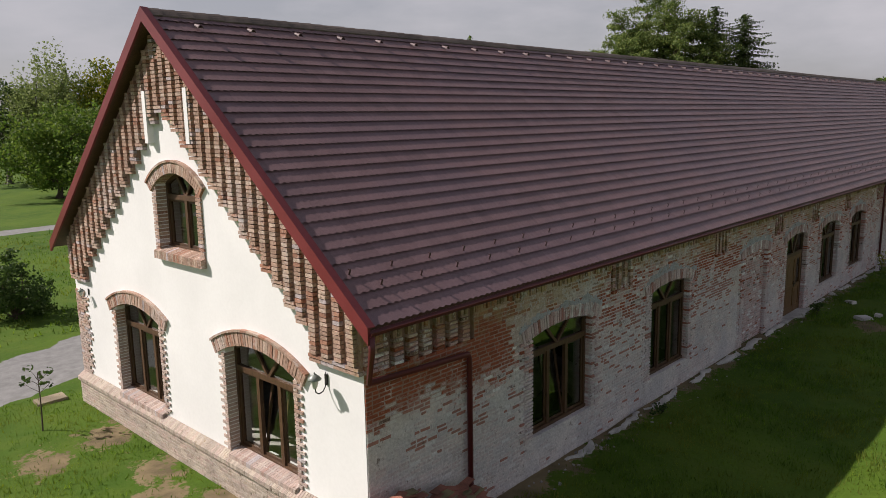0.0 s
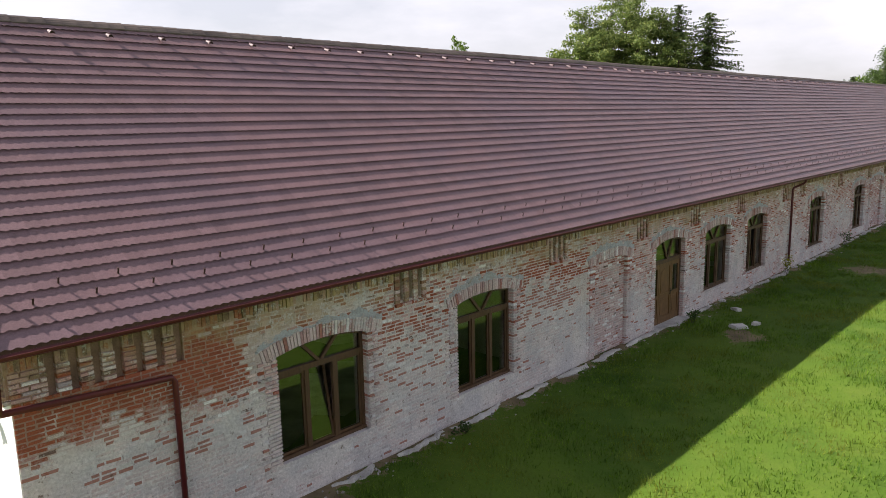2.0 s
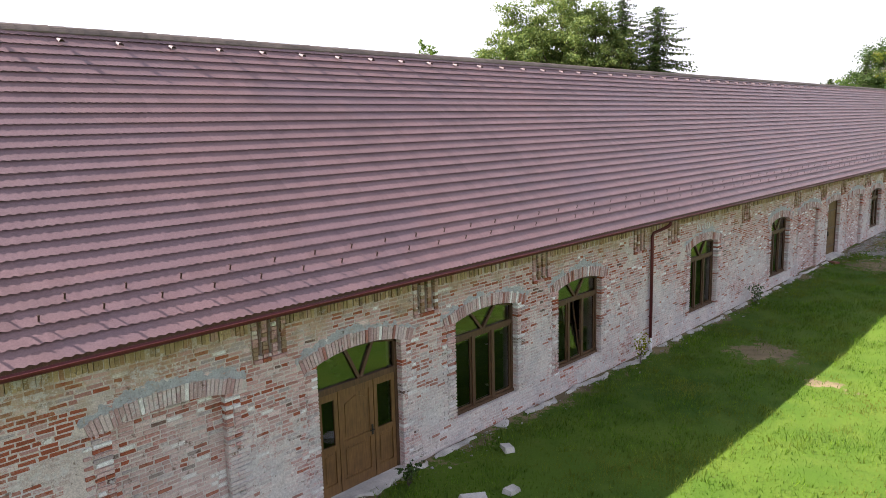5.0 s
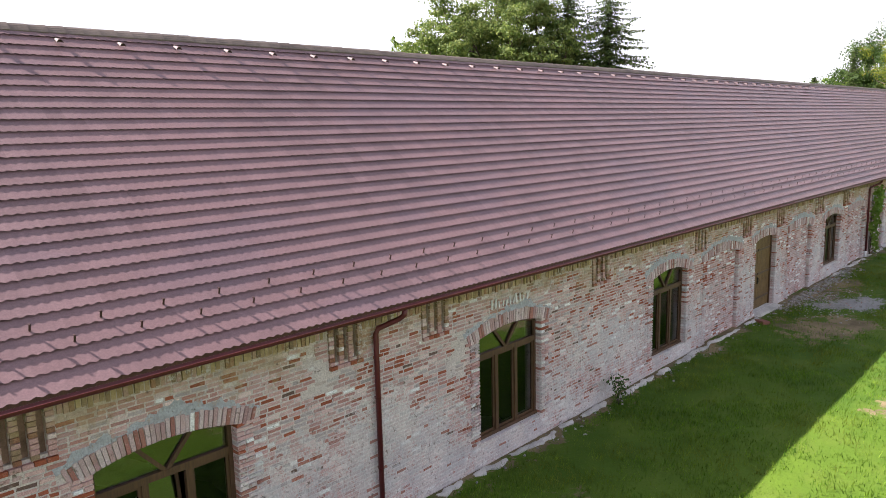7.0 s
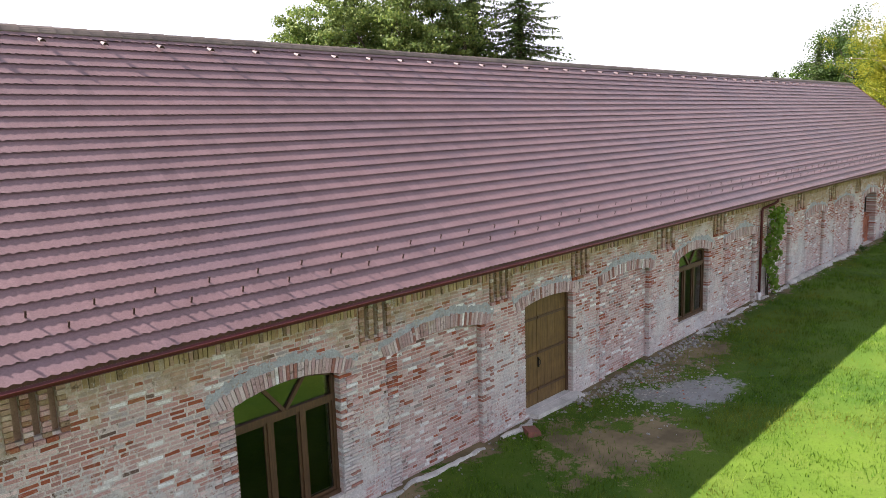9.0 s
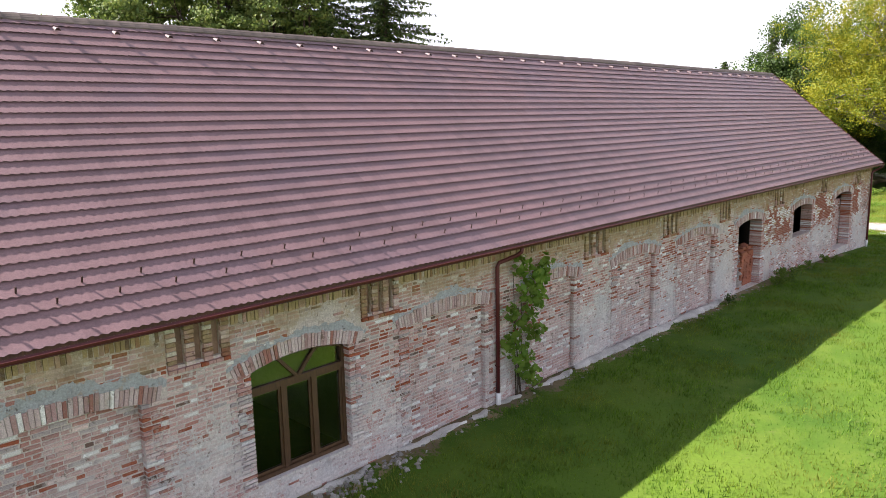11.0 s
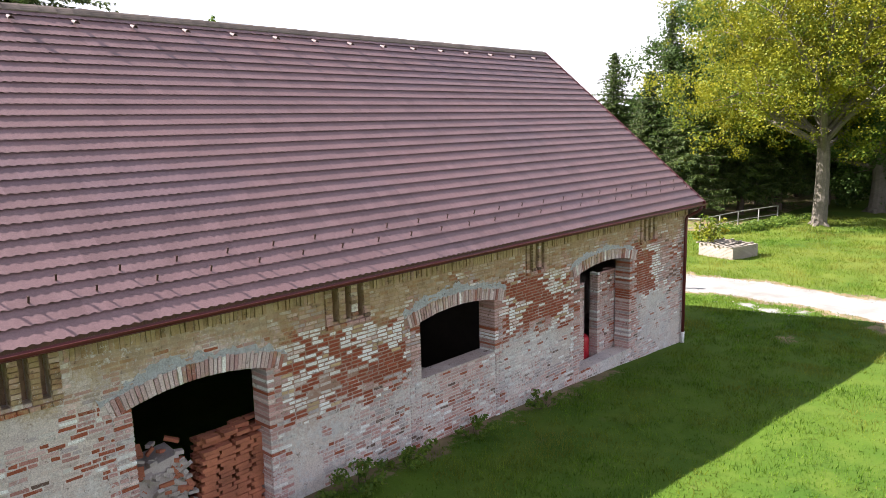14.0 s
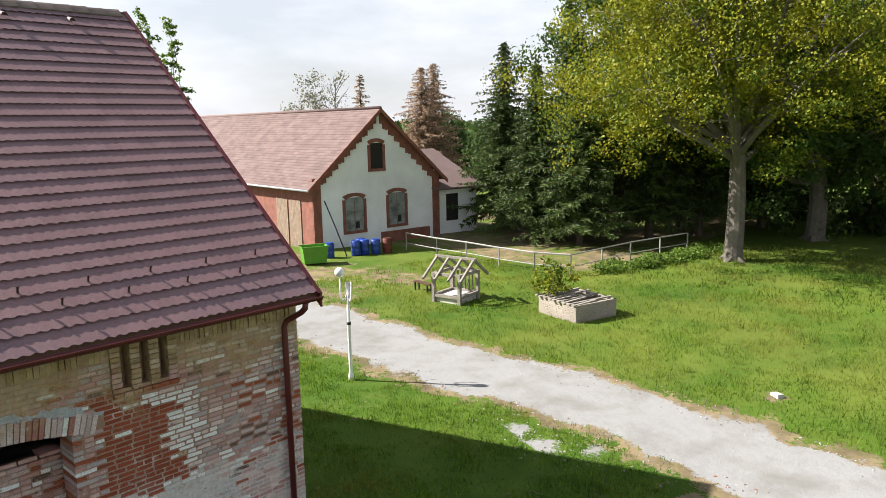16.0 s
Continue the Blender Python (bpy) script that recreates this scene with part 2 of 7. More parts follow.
# ---- geometry helpers ----
class Geo:
    """Collects points and faces of one mesh; tints are colours by face."""

    def __init__(self):
        self.v, self.f, self.c = [], [], []

    def face(self, pts, tint=None):
        k = len(self.v)
        self.v += [tuple(p) for p in pts]
        self.f.append(tuple(range(k, k + len(pts))))
        self.c.append(tint)

    def hexa(self, p, tint=None, skip=()):
        """Eight corners: four below (round), four above (round)."""
        k = len(self.v)
        self.v += [tuple(q) for q in p]
        for i, f in enumerate(((3, 2, 1, 0), (4, 5, 6, 7), (0, 1, 5, 4), (1, 2, 6, 5), (2, 3, 7, 6), (3, 0, 4, 7))):
            if i not in skip:
                self.f.append(tuple(k + j for j in f))
                self.c.append(tint)

    def box(self, x0, x1, y0, y1, z0, z1, tint=None, skip=()):
        self.hexa(((x0, y0, z0), (x1, y0, z0), (x1, y1, z0), (x0, y1, z0), (x0, y0, z1), (x1, y0, z1), (x1, y1, z1), (x0, y1, z1)), tint, skip)

    def beam(self, a, b, w, h, up=(0, 0, 1), tint=None):
        """A bar of section w x h from a to b."""
        a, b, up = Vector(a), Vector(b), Vector(up)
        d = (b - a).normalized()
        s = d.cross(up)
        s = s.normalized() if s.length > 1e-4 else Vector((1, 0, 0))
        u = s.cross(d)
        s, u = s * w / 2, u * h / 2
        self.hexa([a - s - u, a + s - u, b + s - u, b - s - u, a - s + u, a + s + u, b + s + u, b - s + u], tint)

    def prism(self, poly, shift, tint=None):
        """A flat polygon (points in order) pushed out by the vector shift."""
        shift = Vector(shift)
        a = [Vector(p) for p in poly]
        b = [p + shift for p in a]
        n = len(a)
        k = len(self.v)
        self.v += [tuple(p) for p in a + b]
        self.f.append(tuple(range(k + n - 1, k - 1, -1)))
        self.f.append(tuple(range(k + n, k + 2 * n)))
        self.c += [tint, tint]
        for i in range(n):
            j = (i + 1) % n
            self.f.append((k + i, k + j, k + n + j, k + n + i))
            self.c.append(tint)

    def tube(self, path, radii, n=8, caps=True, tint=None):
        path = [Vector(p) for p in path]
        radii = radii if isinstance(radii, (list, tuple)) else [radii] * len(path)
        k = len(self.v)
        ref = None
        for i, p in enumerate(path):
            d = (path[min(i + 1, len(path) - 1)] - path[max(i - 1, 0)]).normalized()
            if ref is None:
                ref = d.cross(Vector((0.31, 0.95, 0.07)))
            s = (ref - d * ref.dot(d)).normalized()
            ref = s
            u = d.cross(s)
            for j in range(n):
                a = 2 * math.pi * j / n
                self.v.append(tuple(p + (s * math.cos(a) + u * math.sin(a)) * radii[i]))
        for i in range(len(path) - 1):
            for j in range(n):
                a, b = k + i * n + j, k + i * n + (j + 1) % n
                self.f.append((a, b, b + n, a + n))
                self.c.append(tint)
        if caps:
            self.f += [tuple(range(k + n - 1, k - 1, -1)), tuple(range(k + (len(path) - 1) * n, k + len(path) * n))]
            self.c += [tint, tint]

    def lathe(self, at, prof, n=14, tint=None):
        """A turned body round the upright through at; prof holds (radius, height) pairs."""
        k = len(self.v)
        for r, h in prof:
            for j in range(n):
                a = 2 * math.pi * j / n
                self.v.append((at[0] + r * math.cos(a), at[1] + r * math.sin(a), at[2] + h))
        for i in range(len(prof) - 1):
            for j in range(n):
                a, b = k + i * n + j, k + i * n + (j + 1) % n
                self.f.append((a, b, b + n, a + n))
                self.c.append(tint)
        self.f += [tuple(range(k + n - 1, k - 1, -1)), tuple(range(k + (len(prof) - 1) * n, k + len(prof) * n))]
        self.c += [tint, tint]

    def mesh(self, name, material, smooth=False):
        me = bpy.data.meshes.new(name)
        me.from_pydata(self.v, [], self.f)
        me.materials.append(material)
        if any(c is not None for c in self.c):
            at = me.attributes.new("tint", "FLOAT_COLOR", "FACE")
            flat = []
            for c in self.c:
                flat += [*(c or (0.3, 0.2, 0.17)), 1.0][:4]
            at.data.foreach_set("color", flat)
        if smooth:
            me.shade_smooth()
        me.update()
        return me


def part(name, geo, material, parent=None, label="", smooth=False):
    """One mesh object; its points are in the parent's own space."""
    ob = new(name, geo.mesh(name, material, smooth) if isinstance(geo, Geo) else geo)
    if parent is not None:
        ob.parent = parent
    if label:
        ob["label"] = label
    return ob


def weld(ob):
    """Join touching corners, so that the mesh is one connected body."""
    bm = bmesh.new()
    bm.from_mesh(ob.data)
    bmesh.ops.remove_doubles(bm, verts=bm.verts, dist=0.0005)
    bm.to_mesh(ob.data)
    bm.free()
    return ob


def thing(name, m, label, category, group="", kind=""):
    ob = new(name)
    ob.empty_display_size = 0.2
    ob.matrix_basis = m
    return tagged(ob, label, category, group, kind)


R = random.Random(7)


def fbm(x, y, z=0.0, octaves=4):
    return noise.fractal(Vector((x, y, z)), 0.6, 2.1, octaves)


def lerp(x, xs, ys):
    return float(np.interp(x, xs, ys))


# ---- materials ----
BRICK, MORTAR = brick_material(), mortar_material()
TILE, TILE_ONE = tile_material("roof_tile_many", "island"), tile_material("roof_tile", "each")
RIDGE = plain("mossy_ridge_tile", (0.135, 0.105, 0.09), 0.75, 0, 0.35, 4.0, 0.4, False, 0.3)
RED_METAL = plain("red_painted_metal", (0.16, 0.022, 0.024), 0.42, 0.0, 0.15, 3, 0.05, False, 0.5)
GUTTER_RED = plain("dark_red_gutter_metal", (0.088, 0.012, 0.014), 0.45, 0.0, 0.2, 3, 0.05, False, 0.5)
PIPE_RED = plain("dark_red_pipe_metal", (0.10, 0.014, 0.016), 0.45, 0.0, 0.2, 3, 0.05, False, 0.5)
OAK = wood("brown_window_wood", (0.055, 0.026, 0.012), (0.105, 0.053, 0.023))
DOOR_OAK = wood("oiled_oak_door", (0.10, 0.050, 0.016), (0.18, 0.092, 0.03))
BARN_OAK = wood("yellow_brown_plank", (0.10, 0.055, 0.016), (0.18, 0.105, 0.03), (1, 1, 0.05), 0.7)
GLASS = glass_material()
IRON = plain("black_iron", (0.03, 0.03, 0.03), 0.5, 0.6, 0.3, 12, 0.2)
HOOK = plain("brown_hook_metal", (0.06, 0.03, 0.028), 0.5, 0.3, 0.2, 20, 0.1)
VENT = plain("vent_hood", (0.10, 0.06, 0.06), 0.6, 0, 0.2, 12, 0.1)
LIME = plain("white_lime_render", (0.81, 0.81, 0.80), 0.9, 0, 0.05, 2.0, 0.25, False, 0.2)
# near-black colour standing in for the shade inside the open bays
DARK_BAY = plain("open_bay_shade", (0.07, 0.055, 0.05), 0.95, 0, 0.3, 2.0, 0.3, False, 0.1)
DARK_WALL = plain("inner_plaster", (0.55, 0.55, 0.54), 0.95, 0, 0.3, 2.0, 0.3, False, 0.1)
CEMENT = cement_material()
# backs of the frieze slots, browner than the mortar round them
RECESS = plain("brown_recess", (0.26, 0.165, 0.12), 0.95, 0, 0.4, 8.0, 0.8, False, 0.1)
STONE_EDGE = plain("pale_concrete_edge", (0.48, 0.46, 0.43), 0.95, 0, 0.35, 5.0, 0.8, False, 0.2)
WHITE_PVC = plain("white_pipe", (0.7, 0.7, 0.7), 0.4, 0, 0.08, 5, 0.05)

RED, PINK, PALE = (0.33, 0.092, 0.048), (0.50, 0.30, 0.28), (0.66, 0.525, 0.50)
WHITE, GREY, OCHRE, DARK = (0.82, 0.80, 0.78), (0.43, 0.37, 0.37), (0.50, 0.365, 0.21), (0.16, 0.10, 0.08)


# ---- ground ----
def gz(x, y):
    """Height of the ground: level along the barn, falling away past its east end."""
    z = lerp(x, (-60, 0, 20, 36, 50, 72, 86, 94, 101, 108, 140, 200), (0, 0.02, 0.1, 0.05, 0.2, 0.36, 0.3, -0.05, -0.45, -0.65, -0.9, -1.2))
    z += 0.035 * fbm(x * 0.35, y * 0.35, 2.0, 3) * min(1.0, abs(y) / 1.5 if y < 0 else 1.0)
    return z


def track_mid(y):
    """The middle line of the gravel track beyond the barn, as x over y."""
    return lerp(y, (-60, -20, -6, 0, 7, 11, 16, 24, 40), (96, 104, 109.3, 110.0, 110.1, 110.2, 110.9, 114.5, 119.0))


def ground_material():
    n = Nodes("meadow_ground")
    big, mid, fine = n.noise(0.16, None, 4), n.noise(1.1, None, 5), n.noise(14, None, 4)
    c = n.mix(n.rng(big, 0.35, 0.65), (0.038, 0.088, 0.008), (0.078, 0.135, 0.012))
    c = n.mix(n.rng(mid, 0.45, 0.75), c, (0.085, 0.130, 0.016))
    c = n.mix(n.math("MULTIPLY", n.rng(fine, 0.5, 0.75), 0.6), c, (0.045, 0.075, 0.012))
    dry = n.math("MULTIPLY", n.rng(n.axis(0), 110, 114), n.rng(n.noise(0.22, None, 4), 0.38, 0.62))
    c = n.mix(n.math("MULTIPLY", dry, 0.35), c, (0.20, 0.20, 0.04))
    wear = n.attr("wear")
    sep = n.node("ShaderNodeSeparateColor")
    n.put(sep.inputs[0], wear)
    edge = n.rng(n.math("ADD", n.noise(1.6, None, 6, 0.7), n.math("MULTIPLY", n.noise(9, None, 4), 0.35)), 0.5, 0.85, -0.45, 0.45)
    soil = n.mix(n.rng(mid, 0.35, 0.65), (0.24, 0.185, 0.105), (0.12, 0.095, 0.055))
    c = n.mix(n.rng(n.math("ADD", sep.outputs[1], edge), 0.42, 0.62), c, soil)
    grav = n.mix(n.rng(n.noise(30, None, 4), 0.35, 0.65), (0.235, 0.235, 0.23), (0.285, 0.285, 0.278))
    grav = n.mix(n.rng(n.noise(0.8, None, 5), 0.45, 0.7), grav, (0.20, 0.195, 0.178))
    c = n.mix(n.rng(n.math("ADD", sep.outputs[0], n.math("MULTIPLY", edge, 0.6)), 0.42, 0.58), c, grav)
    asph = n.times((0.22, 0.22, 0.215), n.rng(n.noise(3, None, 6), 0.3, 0.7, 0.8, 1.15))
    c = n.mix(n.rng(n.math("ADD", sep.outputs[2], n.math("MULTIPLY", edge, 0.15)), 0.45, 0.55), c, asph)
    n.bump(n.math("ADD", n.math("MULTIPLY", n.noise(25, None, 4), 0.35), n.noise(4, None, 4)), 0.6, 0.04)
    return n.done(c, 0.95, spec=0.15)


SOIL_SPOTS = [(56.2, -1.0, 0.8), (57.8, -0.9, 0.9), (59.4, -0.8, 0.8), (51.1, -2.3, 1.2), (52.6, -3.0, 0.9), (34.9, -2.9, 0.9), (20.8, -2.6, 0.6), (-0.6, 6.5, 0.5), (-0.55, 4.0, 0.55), (-0.6, 9.0, 0.6), (-2.2, 8.6, 0.6), (-0.6, 2.0, 0.5), (-1.1, 5.2, 0.5), (103, -2.5, 0.4), (33.0, -5.3, 0.45), (45, -6.5, 0.9), (83.5, -7.4, 0.35), (104.5, -7.2, 1.0), (106.5, -5.0, 0.8), (113.8, -3.6, 0.35)]
GRAVEL_SPOTS = [(55.6, -2.3, 0.85), (56.5, -2.7, 0.6), (54.6, -1.6, 0.5), (107.2, 0.6, 0.34), (106.8, -0.5, 0.42), (107.3, -1.7, 0.3)]


def wear_at(x, y):
    g = s = a = 0.0
    d = abs(x - track_mid(y)) + 0.55 * fbm(x * 0.5, y * 0.5, 6.6, 3) + 0.25 * fbm(x * 1.7, y * 1.7, 1.6, 2)
    g = max(g, min(1.0, max(0.0, 1.0 - (d - 1.35) / 0.7)))
    if d < 3.0:
        s = max(s, 1.0 - abs(d - 1.6) / 1.2)
    if -0.1 < x < 96 and -1.6 < y < 0.1:
        s = max(s, 0.95 + 0.5 * fbm(x * 0.8, 3.0) - abs(y + 0.1) * (1.0 if 53 < x < 64 else 1.5))
    if 100 < x < 109 and y > -4:
        s = max(s, -0.08 + 0.5 * fbm(x * 0.45, y * 0.45, 4.1, 3))
    if 111 < x < 121 and 15 < y < 30:
        s = max(s, 0.5 + 0.6 * fbm(x * 0.35, y * 0.35, 7.1, 3))
    if 126 < x < 160 and 10 < y < 32:
        s = max(s, 0.62 + 0.4 * fbm(x * 0.3, y * 0.3, 2.1, 3))
    for px, py, r in SOIL_SPOTS:
        s = max(s, 1.15 - math.hypot(x - px, y - py) / r * 0.6)
    for px, py, r in GRAVEL_SPOTS:
        g = max(g, 1.1 - math.hypot(x - px, y - py) / r * 0.6)
    # asphalt lane round the west end, and a far lane
    if -70 < x < 60 and y > 9:
        m1 = 15.6 + 0.40 * x
        a = max(a, min(1, max(0, 1.0 - (abs(y - m1) - 1.7) / 0.3))) if x < 40 else a
        a = max(a, min(1, max(0, 1.0 - (abs(y - 48.6 - 0.03 * x) - 1.0) / 0.4)))
    return min(max(g, 0), 1), min(max(s, 0), 1), min(max(a, 0), 1)


def build_ground():
    xs = sorted(set([-900, -500, -250, -140, -90, -60, -40, -30, -22, -16] + [round(-12 + 0.5 * i, 2) for i in range(0, 66)] + [round(21 + 0.75 * i, 2) for i in range(0, 110)] + [round(103.5 + 0.4 * i, 2) for i in range(0, 35)] + [round(118 + 1.5 * i, 2) for i in range(0, 20)] + [155, 170, 200, 260, 380, 600, 1000]))
    ys = sorted(set([-900, -500, -250, -140, -90, -60, -40, -30, -24, -20] + [round(-17 + 0.5 * i, 2) for i in range(0, 62)] + [round(14 + 0.8 * i, 2) for i in range(0, 26)] + [36, 39, 42, 45, 46.5, 47.5, 48, 48.5, 49, 49.5, 50, 51, 52.5, 55, 60, 75, 100, 140, 200, 300, 500, 1000]))
    nx, ny = len(xs), len(ys)
    me = bpy.data.meshes.new("ground")
    me.from_pydata([(x, y, gz(x, y)) for y in ys for x in xs], [], [(j * nx + i, j * nx + i + 1, (j + 1) * nx + i + 1, (j + 1) * nx + i) for j in range(ny - 1) for i in range(nx - 1)])
    at = me.attributes.new("wear", "FLOAT_COLOR", "POINT")
    flat = []
    for y in ys:
        for x in xs:
            flat += [*wear_at(x, y), 1.0]
    at.data.foreach_set("color", flat)
    me.materials.append(ground_material())
    me.shade_smooth()
    return tagged(new("ground", me), "mown green meadow with worn bare soil, gravel track and lanes", "ground", kind="structure")


build_ground()

# ---- the long barn: numbers ----
LEN, DEEP = 100.13, 11.8
RIDGE_Y, RIDGE_Z, EAVE_Y, EAVE_Z = 5.9, 9.66, -0.47, 4.42
SLOPE = (RIDGE_Z - EAVE_Z) / (RIDGE_Y - EAVE_Y)
TOP = 4.36
# kind, left, right, sill height, springing, crown
OPENINGS = [
    ("window", 4.47, 6.72, 0.86, 3.06, 3.19), ("window", 9.55, 11.74, 0.74, 3.04, 3.17), ("niche", 15.72, 17.65, None, 3.02, 3.13),
    ("door", 19.60, 21.81, 0.12, 3.02, 3.18), ("window", 23.50, 25.84, 0.68, 3.00, 3.17), ("window", 27.62, 29.83, 0.72, 3.02, 3.17),
    ("window", 35.70, 37.97, 0.62, 3.01, 3.17), ("window", 43.51, 45.72, 0.58, 3.00, 3.17), ("niche", 47.17, 49.77, None, 3.02, 3.19),
    ("barn_door", 51.41, 53.50, 0.34, 3.08, 3.19), ("niche", 55.07, 57.60, None, 3.04, 3.17), ("window", 59.57, 61.81, 0.82, 3.01, 3.17),
    ("niche", 63.46, 66.0, None, 3.00, 3.12), ("niche", 67.89, 69.85, None, 3.00, 3.12), ("niche", 72.12, 74.48, None, 2.98, 3.13),
    ("niche", 76.36, 79.01, None, 3.00, 3.15), ("void", 81.30, 83.68, 0.34, 3.02, 3.18), ("void", 87.46, 89.95, 1.74, 3.02, 3.16),
    ("void", 93.60, 96.31, 0.25, 3.05, 3.21),
]
SLOTS = [(7.54, 8.51), (13.37, 14.21), (18.25, 18.95), (22.2, 22.95), (26.48, 27.23), (31.7, 32.45), (34.0, 34.75), (40.21, 41.02), (46.25, 47.07), (50.12, 50.86), (53.43, 54.25), (58.08, 59.21), (62.17, 63.2), (70.36, 71.6), (75.04, 76.11), (79.46, 80.37), (85.01, 86.09), (91.18, 92.03), (96.91, 97.9)]
ARCH = 0.28
WALL_T = 0.48


def arc(o):
    """Centre x, centre z and radius of an opening's segmental arch."""
    a, h = (o[2] - o[1]) / 2, o[5] - o[4]
    r = (a * a + h * h) / (2 * h)
    return (o[1] + o[2]) / 2, o[5] - r, r


def soffit(o, x):
    cx, cz, r = arc(o)
    return cz + math.sqrt(max(r * r - (x - cx) ** 2, 0))


def base(o):
    return o[3] if o[3] is not None else gz((o[1] + o[2]) / 2, 0) - 0.3


def slot_list():
    out = []
    for a, b in SLOTS:
        w = (b - a) / 7.0
        out += [(a + w * k, a + w * (k + 1), 3.50, 4.2) for k in (1, 3, 5)]
    for k in range(7):
        x = 0.5 + 0.335 * k
        out.append((x, x + 0.15, 3.46, 4.16))
    return sorted(out)


SLOT_HOLES = slot_list()
barn = thing("barn", pose(0, 0, 0), "long old brick barn with brown tiled roof and white gable", "building")


def front_backing():
    """The mortar body of the long wall, pierced by openings, blind arches and frieze slots."""
    g = Geo()
    xs = {0.012, LEN - 0.012}
    for o in OPENINGS:
        xs |= {o[1] + (o[2] - o[1]) * k / 12 for k in range(13)}
    for s in SLOT_HOLES:
        xs |= {s[0], s[1]}
    xs = sorted(xs)
    face = 0.007
    for a, b in zip(xs, xs[1:]):
        m = (a + b) / 2
        lo = min(gz(a, 0), gz(b, 0)) - 0.5
        segs = []
        hole = [o for o in OPENINGS if o[1] < m < o[2]]
        slot = [s for s in SLOT_HOLES if s[0] < m < s[1]]
        zt = 3.46 if slot and slot[0][2] < 3.5 else 3.52
        top_from = (lo, lo)
        if hole:
            o = hole[0]
            segs.append(((lo, lo), (base(o), base(o))))
            top_from = (soffit(o, a), soffit(o, b))
            if o[0] == "niche":
                g.hexa(((a, 0.115, lo), (b, 0.115, lo), (b, WALL_T, lo), (a, WALL_T, lo), (a, 0.115, 3.5), (b, 0.115, 3.5), (b, WALL_T, 3.5), (a, WALL_T, 3.5)))
        if slot:
            s = slot[0]
            segs.append((top_from, (s[2], s[2])))
            segs.append(((s[3], s[3]), (TOP + 0.1, TOP + 0.1)))
        else:
            segs.append((top_from, (TOP + 0.1, TOP + 0.1)))
        for (p, q), (r, s) in segs:
            if r - p > 0.01 or s - q > 0.01:
                g.hexa(((a, face, p), (b, face, q), (b, WALL_T, q), (a, WALL_T, p), (a, face, r), (b, face, s), (b, WALL_T, s), (a, WALL_T, r)))
    return g


front_wall = part("wall_front", front_backing(), MORTAR, barn, "weathered brick wall with patches of old lime wash")
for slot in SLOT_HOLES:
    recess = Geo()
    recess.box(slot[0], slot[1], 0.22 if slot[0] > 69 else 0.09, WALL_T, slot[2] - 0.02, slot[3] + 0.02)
    part("recess", recess, RECESS, front_wall, "brown back of a frieze slot")


def zone_tint(x, z, kind="field"):
    """The colour of one brick by where it sits: red where the wash fell off, pale where it clings."""
    n1, n2 = fbm(x * 0.45, z * 0.8, 3.1), fbm(x * 1.7, z * 2.2, 9.7)
    u = R.random()
    red = 0.06 + (0.85 if x < 3.6 and 2.75 + 0.25 * n2 < z < 3.75 else 0)
    patch = (84.0 < x < 87.0 or 90.2 < x < 93.1 or 96.7 < x < 98.2) and 1.6 + 0.6 * n1 < z < 3.45 + 0.3 * n1
    if patch and kind == "field":
        c = (0.29, 0.07, 0.036) if n2 + 0.5 * n1 + 0.3 * (u - 0.5) > -0.02 else (WHITE if u < 0.68 else (PALE if u < 0.82 else OCHRE))
        f = 0.85 + 0.3 * R.random()
        return (*(min(0.8, q * f) for q in c), 0.12)
    red += 0.45 if 80.0 < x < 81.2 and 2.0 < z < 3.1 else 0
    red += 0.45 if 74.6 < x < 76.2 and 2.5 < z < 3.2 else 0
    red += 0.45 if 11.9 < x < 15.4 and 1.9 < z < 3.6 and n1 > -0.15 else 0
    red += 0.4 if 2.5 < x < 9.5 and 2.6 < z < 3.7 and n1 > -0.1 else 0
    red += 0.2 if n1 > 0.22 else 0
    red += 0.22 if x < 15.5 and z > 1.3 + 0.6 * n2 else 0
    pink = lerp(x, (0, 4, 14, 18, 30, 38, 44, 70, 80, 86, 93, 100), (0.45, 0.45, 0.5, 0.74, 0.82, 0.66, 0.78, 0.78, 0.6, 0.5, 0.45, 0.45))
    if kind == "niche":
        pink, red = 0.78, red * 0.4 + 0.06
    if kind == "surround":
        pink, red = 0.70, 0.18
    if kind == "arch":
        v = R.random()
        c = tuple(p + (q - p) * v for p, q in zip((0.42, 0.255, 0.245), (0.62, 0.51, 0.50))) if u > 0.12 else ((0.36, 0.16, 0.13) if u > 0.03 else WHITE)
        f = 0.9 + 0.2 * R.random()
        return tuple(k * f for k in c)
    if kind == "frieze":
        o = lerp(x, (0, 30, 70, 100), (0.22, 0.34, 0.55, 0.5))
        c = OCHRE if u < o else (PINK if u < o + 0.16 else (DARK if u < o + 0.28 else ((0.36, 0.18, 0.11) if u < o + 0.42 else (0.36, 0.25, 0.14))))
        if x < 4:
            c = RED if u < 0.6 else DARK
    elif u < red:
        c = RED if z > 1.7 or u < 0.05 else PINK
    elif u < red + pink * (1 - red):
        v = R.random()
        c = tuple(p + (q - p) * v * 0.55 for p, q in zip(PINK, RED if n2 < -0.1 else PALE))
    else:
        v = R.random()
        c = GREY if v < 0.5 + 0.2 * n1 else (PALE if v < 0.78 else (WHITE if v < 0.90 else DARK))
    if kind in ("surround", "niche") and R.random() < 0.06 or kind == "field" and x > 42 and R.random() < 0.05:
        c = WHITE
    f = 0.86 + 0.28 * R.random()
    return (*(min(0.8, k * f) for k in c), 0.3 if c == RED else 1.0)


